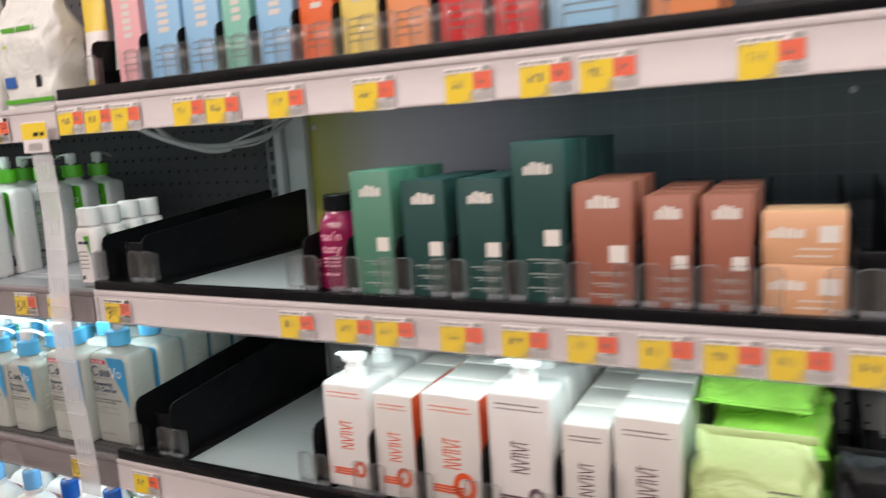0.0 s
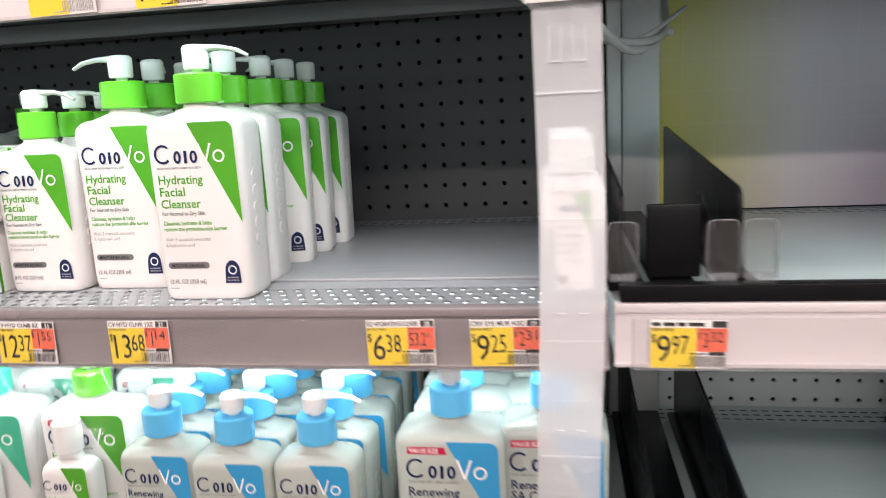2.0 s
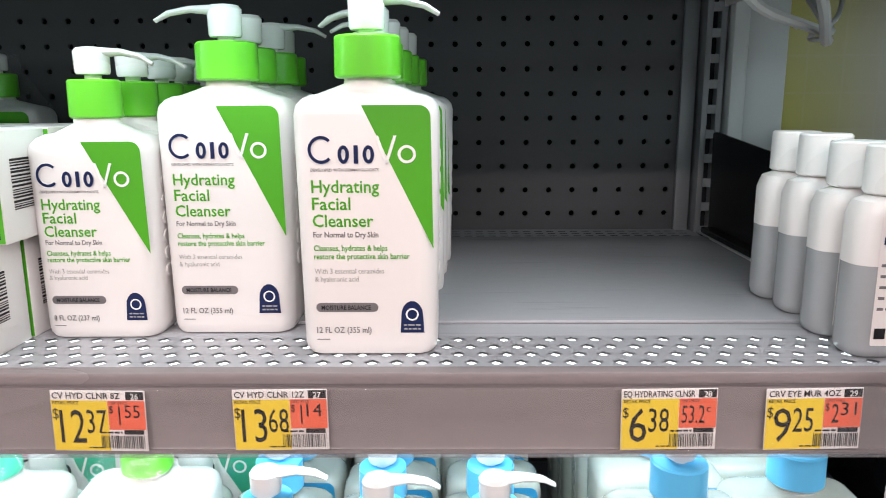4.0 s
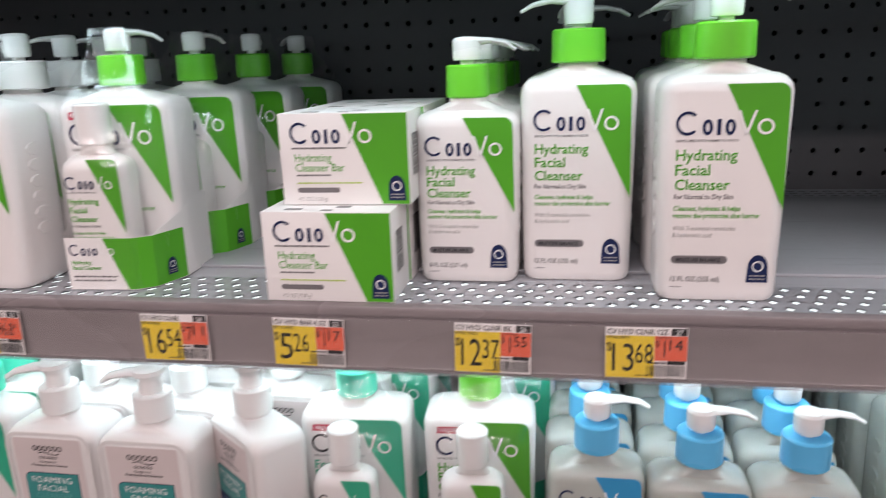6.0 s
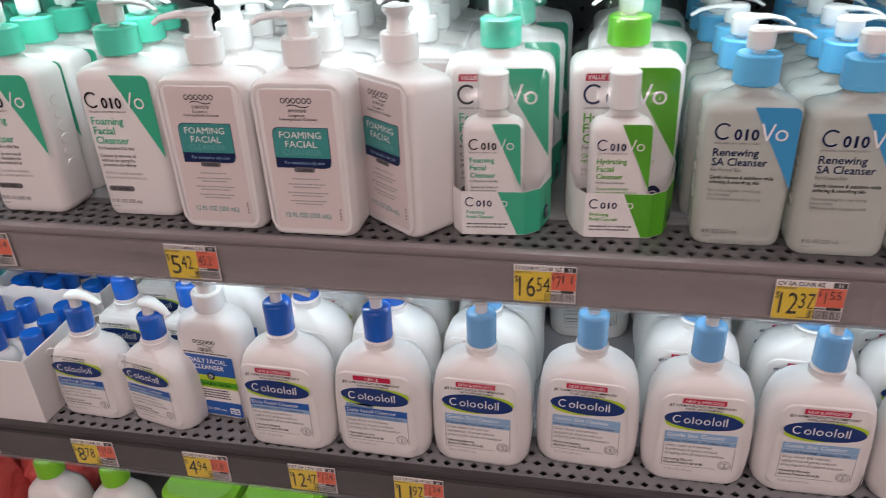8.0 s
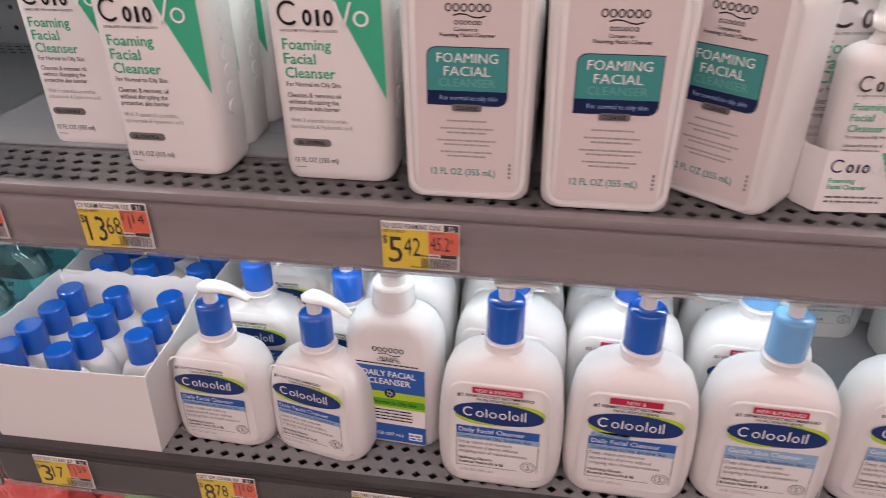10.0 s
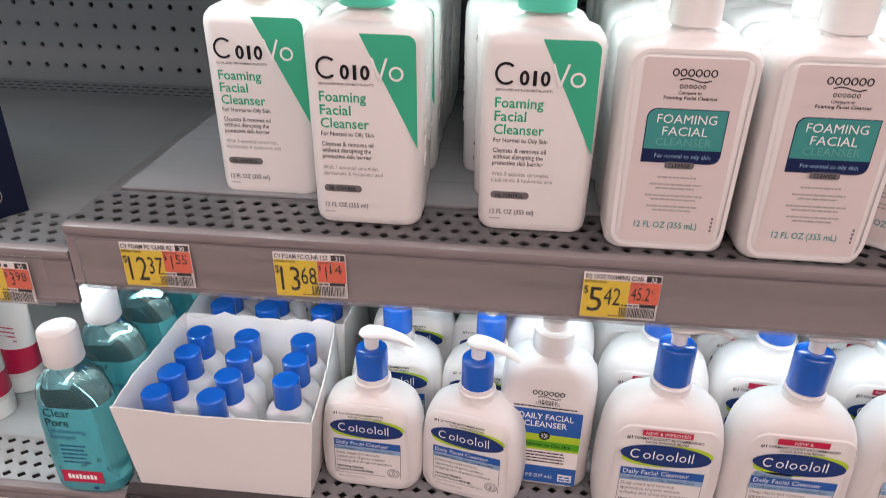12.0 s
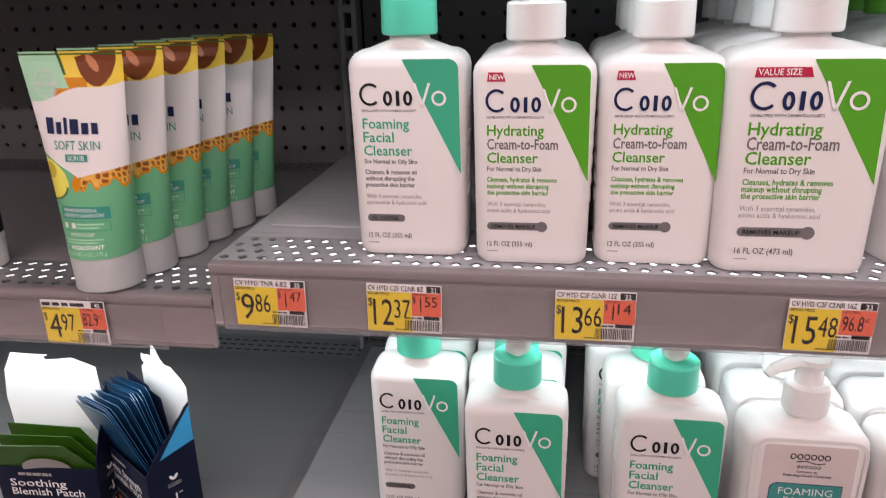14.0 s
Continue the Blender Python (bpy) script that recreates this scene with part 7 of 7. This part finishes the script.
carton_row("clay", carton(0.0440, 0.044, 0.110, CLAY, PALEINK, "narrow terracotta skincare carton in a tray", "mark", "narrow terracotta cartons"), -0.073, 0.044, 0.044, B1, 4)
carton_row("clay", None, -0.020, 0.044, 0.044, B1, 4)
peach = carton(0.068, 0.060, 0.0465, PEACH, PALEINK, "low peach skincare carton, stacked in pairs", "wide", "peach cartons")
carton_row("peach", peach, 0.0445, 0.068, 0.060, B1, 2)
carton_row("peach", peach, 0.0445, 0.068, 0.060, B1, 1, lift=0.0475)

BERRY = material("berry_plastic", (0.20, 0.004, 0.055), 0.12, 0, 0.15, 30, 0.0, coat=0.4)
JARINK = material("pink_ink", (0.75, 0.36, 0.45), 0.4, 0, 0.05, 40, 0.0)


def gummy_jar():
    b = thing("supplement_jar", "glossy berry-red jar with a black lid and pink words", "jar", "berry jars")
    part("body", turned([(0.020, 0), (0.0255, 0.003), (0.0265, 0.010), (0.0265, 0.073), (0.0250, 0.083), (0.0205, 0.091), (0.0175, 0.095), (0.0175, 0.099)], 36), BERRY, b)
    part("lid", ribbed(0.0195, 0.097, 0.117, 44, 0.0003), BLACK, b, "black lid")
    pr = Print(0.0268)
    pr.text("tan'n", 0.001, 0.063, 0.0150, JARINK, 1, align="c", bold=True)
    pr.text("tasty", 0.001, 0.048, 0.0150, JARINK, 1, align="c", bold=True)
    for i in range(3):
        pr.bars(-0.010, 0.012, 0.040 - 0.0045 * i, 0.002, JARINK, 1, i + 2, 0.15)
    pr.bars(-0.009, 0.010, 0.020, 0.003, JARINK, 1, 7, 0.15)
    for v in pr.bm.verts:
        lay = pr.y - v.co.y
        v.co.y = -math.sqrt(max(1e-6, 0.0268 ** 2 - v.co.x ** 2)) - lay
    pr.done("lettering", b, "pink lettering")
    return b


for i in range(2):
    place("gummy_jar", gummy_jar, -0.468, 0.658 + 0.056 * i, B1, 0)

B2 = T2 + 0.0065


def square_pump(w, h, ink, words):
    def make():
        b = thing("pump_bottle", words, "bottle", "square white pump bottles")
        d = 0.062
        S = [(0, w / 2 - 0.003, d / 2 - 0.003, 0.004), (0.003, w / 2, d / 2, 0.006), (h - 0.006, w / 2, d / 2, 0.006), (h - 0.002, w / 2 - 0.002, d / 2 - 0.002, 0.006), (h, w / 2 - 0.006, d / 2 - 0.006, 0.006)]
        part("body", body_from(S, 4), WHITE, b)
        bm = turned([(0.014, h - 0.001), (0.014, h + 0.012), (0.0115, h + 0.013), (0.0115, h + 0.020), (0.0165, h + 0.022), (0.0165, h + 0.027), (0.004, h + 0.028)], 26)
        tube(bm, [(0, 0, h + 0.0245), (0.02, 0, h + 0.0245), (0.036, 0, h + 0.022)], [0.009, 0.008, 0.006], 10, 0.4)
        part("pump_head", bm, PUMP, b)
        pr = Print(d / 2)
        z = h * 0.38
        stroke_mark(pr, w * 0.13, z, ink)
        pr.bars(-w * 0.36, w * 0.30, h * 0.90, 0.0013, ink, 2, 3, 0.15)
        pr.bars(-w * 0.36, w * 0.36, h * 0.865, 0.0010, ink, 2, 4, 0.15)
        for i in range(3):
            pr.rect(-w * 0.34, w * 0.22, h * (0.13 + 0.024 * i), h * (0.148 + 0.024 * i), ink, 2)
        pr.ring(w * 0.24, h * 0.20, w * 0.13, w * 0.16, w * 0.07, ink, 2)
        pr.done("print", b, "printed front")
        return b
    return make


sq_o = square_pump(0.068, 0.140, ORANGEINK, "square white pump bottle with orange print")
sq_p = square_pump(0.076, 0.152, PLUMINK, "square white pump bottle with plum print")
for i in range(5):
    place("sq_o", sq_o, -0.4650, 0.661 + 0.066 * i, B2, 0, 95 if i % 2 else 160)
    place("sq_p", sq_p, -0.2350, 0.661 + 0.066 * i, B2, 0, 175 if i == 0 else 95)


def side_carton(key, w, h, xc, ink, words, style="upright", n=5, side=None):
    mk0 = carton(w, 0.060, h, IVORY, ink, words, style, "ivory cartons")

    def mk():
        c = mk0()
        if side:
            part("side_panel", boxm(w / 2 - 0.0002, w / 2 + 0.0004, -0.0295, 0.0295, 0.001, h - 0.001), side, c, "orange side panel")
        return c
    carton_row(key, mk, xc, w, 0.060, B2, n)


side_carton("ivory_a", 0.054, 0.131, -0.396, ORANGEINK, "ivory carton with orange print and orange side", side=ORANGEINK)
side_carton("ivory_b", 0.075, 0.138, -0.319, ORANGEINK, "wide ivory carton with orange print and orange side", side=ORANGEINK)
side_carton("ivory_c", 0.050, 0.122, -0.161, PLUMINK, "narrow ivory carton with plum print")
side_carton("ivory_d", 0.066, 0.138, -0.0965, PLUMINK, "ivory carton with plum print")
PALEGREENWRAP = crinkled(material("pale_green_wrap", (0.46, 0.55, 0.24), 0.25, 0, 0.15, 60, 0.08))
GREENWRAP = crinkled(material("vivid_green_wrap", (0.34, 0.68, 0.11), 0.16, 0, 0.45, 160, 0.08))
CREAM = material("cream_print", (0.66, 0.60, 0.40), 0.3, 0, 0.12, 60, 0.03)
BLACKWRAP = crinkled(material("black_wrap", (0.006, 0.006, 0.007), 0.32, 0, 0.3, 60, 0.1))
pale = place("pouch_pale", soft_pack("wipes_pack", "pale green soft pack of wipes standing in the tray", "green packs", 0.122, 0.060, 0.119, PALEGREENWRAP, 9), 0.004, 0.665, B2)
pr = Print(0.0335)
pr.ellipse(-0.012, 0.030, 0.034, 0.024, CREAM, 1)
for i in range(3):
    pr.bars(0.014, 0.042, 0.078 - 0.006 * i, 0.0022, GREYINK, 1, i + 4, 0.25)
pr.bars(-0.030, 0.006, 0.046, 0.0040, GREEN, 2, 9, 0.2)
pr.done("print", pale, "cream and grey print")
# vivid packs lie on one another behind it, their crimped ends to the front
vivid = soft_pack("wipes_pack", "vivid green soft pack of wipes lying in a pile", "green packs", 0.126, 0.056, 0.190, GREENWRAP, 10)
for i in range(3):
    k = place("pouch_green", vivid, 0.010 + 0.006 * (i % 2), 0.705, B2 + 0.030 + 0.050 * i, 0)
    k.matrix_basis = pose(0.010 + 0.006 * (i % 2), 0.915, B2 + 0.030 + 0.050 * i, 90, 0, 2 - 3 * i)
place("black_pack", soft_pack("wipes_pack", "glossy black soft pack in the tray beside green packs", "black packs", 0.105, 0.060, 0.110, BLACKWRAP, 15), 0.124, 0.672, B2)

# ---- top shelf ----
B0 = T0 + 0.0065
tops = (("pink", (-0.764, -0.718), (0.80, 0.42, 0.45)), ("blue_a", (-0.706, -0.650), (0.30, 0.55, 0.80)), ("blue_b", (-0.642, -0.588), (0.30, 0.55, 0.80)), ("mint", (-0.581, -0.539), (0.25, 0.58, 0.47)), ("blue_c", (-0.529, -0.478), (0.30, 0.55, 0.80)),
        ("orange", (-0.468, -0.423), (0.80, 0.15, 0.04)), ("yellow", (-0.413, -0.364), (0.80, 0.62, 0.16)), ("apricot", (-0.355, -0.304), (0.82, 0.32, 0.14)), ("red", (-0.293, -0.244), (0.66, 0.03, 0.03)), ("red_b", (-0.234, -0.186), (0.66, 0.03, 0.03)),
        ("blue_d", (-0.177, -0.093), (0.34, 0.60, 0.82)), ("apricot_b", (-0.084, -0.026), (0.82, 0.30, 0.12)))
for key, (x0, x1), c in tops:
    m = card_mat(key + "_card", c)
    carton_row("top_" + key, carton(x1 - x0, 0.050, 0.155, m, PALEINK, "tall %s carton in a clear-fronted tray on the top shelf" % key.split("_")[0], "tall", "coloured top-shelf cartons"), (x0 + x1) / 2, x1 - x0, 0.05, B0, 3, y=0.612)
ambertube = squeeze_tube("serum_tube", "white and amber tube standing in the top tray", "amber tubes", 0.046, 0.150, 0.018, 0.020, TAGY, ((WHITE, 0.38), (YELLOW, 1.1)))
place("amber", ambertube, -0.832, 0.640, B0)
place("amber", ambertube, -0.832, 0.690, B0)
greytube = squeeze_tube("serum_tube", "silver tube with black foot standing in the top tray", "silver tubes", 0.044, 0.150, 0.018, 0.030, BLACK, ((FROST, 1.1),))
place("greytube", greytube, -0.780, 0.645, B0)
PALEPACK = crinkled(material("white_wipe_wrap", (0.76, 0.77, 0.74), 0.28, 0, 0.05, 60, 0.08))
for i, x in enumerate((-0.935, -1.065, -1.195, -1.325)):
    k = place("white_pack", soft_pack("wipes_pack", "white soft pack of wipes with green print on the top shelf", "white packs", 0.120, 0.060, 0.165, PALEPACK, 12), x, 0.630, 1.5562, rnd.uniform(-4, 4))
    pr = Print(0.0318)
    pr.bars(-0.040, 0.030, 0.105, 0.007, GREEN, 1, i + 2, 0.2)
    pr.bars(-0.040, 0.040, 0.085, 0.004, LIME, 1, i + 3, 0.2)
    pr.rect(-0.045, -0.022, 0.030, 0.045, BANNER, 1)
    pr.rect(0.020, 0.030, 0.028, 0.044, INK, 1)
    pr.rect(-0.050, 0.050, 0.008, 0.014, GREEN, 1)
    pr.done("print", k, "green and blue print")

# ---- hanging merchandise strip and loose cables ----
hang = thing("hanging_strip", "frosted clear plastic merchandising strip hanging from the upper lip", "strip")
bm = bmesh.new()
rows = []
for i in range(31):
    f = i / 30
    z = 1.515 - 0.52 * f
    dx, dy = 0.006 * math.sin(f * 7.0) * f, 0.004 * math.sin(f * 9.0)
    rows.append([(-0.910 + dx, 0.571 + dy, z), (-0.868 + dx, 0.571 + dy, z), (-0.868 + dx, 0.5716 + dy, z), (-0.910 + dx, 0.5716 + dy, z)])
loft(bm, rows)
FROSTED = material("frosted_plastic", (0.86, 0.87, 0.90), 0.35, 0, 0.03, 20, 0.05, transmission=0.25, alpha=0.45)
part("strip", bm, FROSTED, hang)
for i in range(6):
    bm = bmesh.new()
    zc = 1.470 - 0.08 * i
    dxx = 0.006 * math.sin((1.515 - zc) / 0.52 * 7.0) * (1.515 - zc) / 0.52
    dyy = 0.004 * math.sin((1.515 - zc) / 0.52 * 9.0)
    for s in (-0.0072, 0.0072):
        for u0, u1, v0, v1 in ((-0.0042, -0.0030, -0.011, 0.011), (0.0030, 0.0042, -0.011, 0.011), (-0.0030, 0.0030, -0.011, -0.0098)):
            box(bm, -0.889 + dxx + s + u0, -0.889 + dxx + s + u1, 0.5690 + dyy, 0.5702 + dyy, zc + v0, zc + v1)
    box(bm, -0.909 + dxx, -0.869 + dxx, 0.5690 + dyy, 0.5700 + dyy, zc - 0.030, zc - 0.0285)
    bmesh.ops.recalc_face_normals(bm, faces=bm.faces[:])
    part("hook_tab", bm, FROSTED, hang, "raised hook tab")
part("header_card", boxm(-0.914, -0.862, 0.5660, 0.5670, 1.494, 1.535, 0.0003), TAGW, hang, "white header ticket")
pr = Print(-0.5658)
pr.rect(-0.9135, -0.8625, 1.512, 1.5335, TAGY)
pr.bars(-0.890, -0.868, 1.516, 0.005, INK, 2, 4)
pr.barcode(-0.903, -0.874, 1.497, 1.507, FADE, 2)
pr.done("header_print", hang, "yellow price block and bar code")

WIRE = material("white_cable", (0.52, 0.51, 0.50), 0.4, 0, 0.04, 60, 0.03)


def cable(pts, r, label, parts=40):
    c = thing("cable", label, "cable", "loose shelf-light cables")
    P = [Vector(p) for p in pts]
    out = []
    for i in range(len(P) - 1):
        a, b, d, e = P[max(i - 1, 0)], P[i], P[i + 1], P[min(i + 2, len(P) - 1)]
        for k in range(8):
            t = k / 8
            out.append(0.5 * ((2 * b) + (d - a) * t + (2 * a - 5 * b + 4 * d - e) * t * t + (3 * b - a - 3 * d + e) * t ** 3))
    out.append(P[-1])
    part("wire", tube(bmesh.new(), out, [r] * len(out), 8), WIRE, c)
    return c


cable([(-0.965, 0.80, 1.543), (-0.93, 0.80, 1.535), (-0.895, 0.81, 1.505), (-0.855, 0.82, 1.492), (-0.815, 0.86, 1.490), (-0.785, 0.93, 1.505), (-0.775, 1.0, 1.545)], 0.0042, "white cable looping under the upper shelf")
cable([(-0.905, 0.72, 1.553), (-0.89, 0.74, 1.525), (-0.86, 0.78, 1.500), (-0.832, 0.83, 1.482), (-0.815, 0.86, 1.483)], 0.0042, "white cable hanging from the upper shelf")
cable([(-0.785, 0.93, 1.500), (-0.80, 0.90, 1.488), (-0.83, 0.86, 1.486), (-0.80, 0.88, 1.502), (-0.76, 0.95, 1.530)], 0.0022, "thin white lead draped beside the upright")
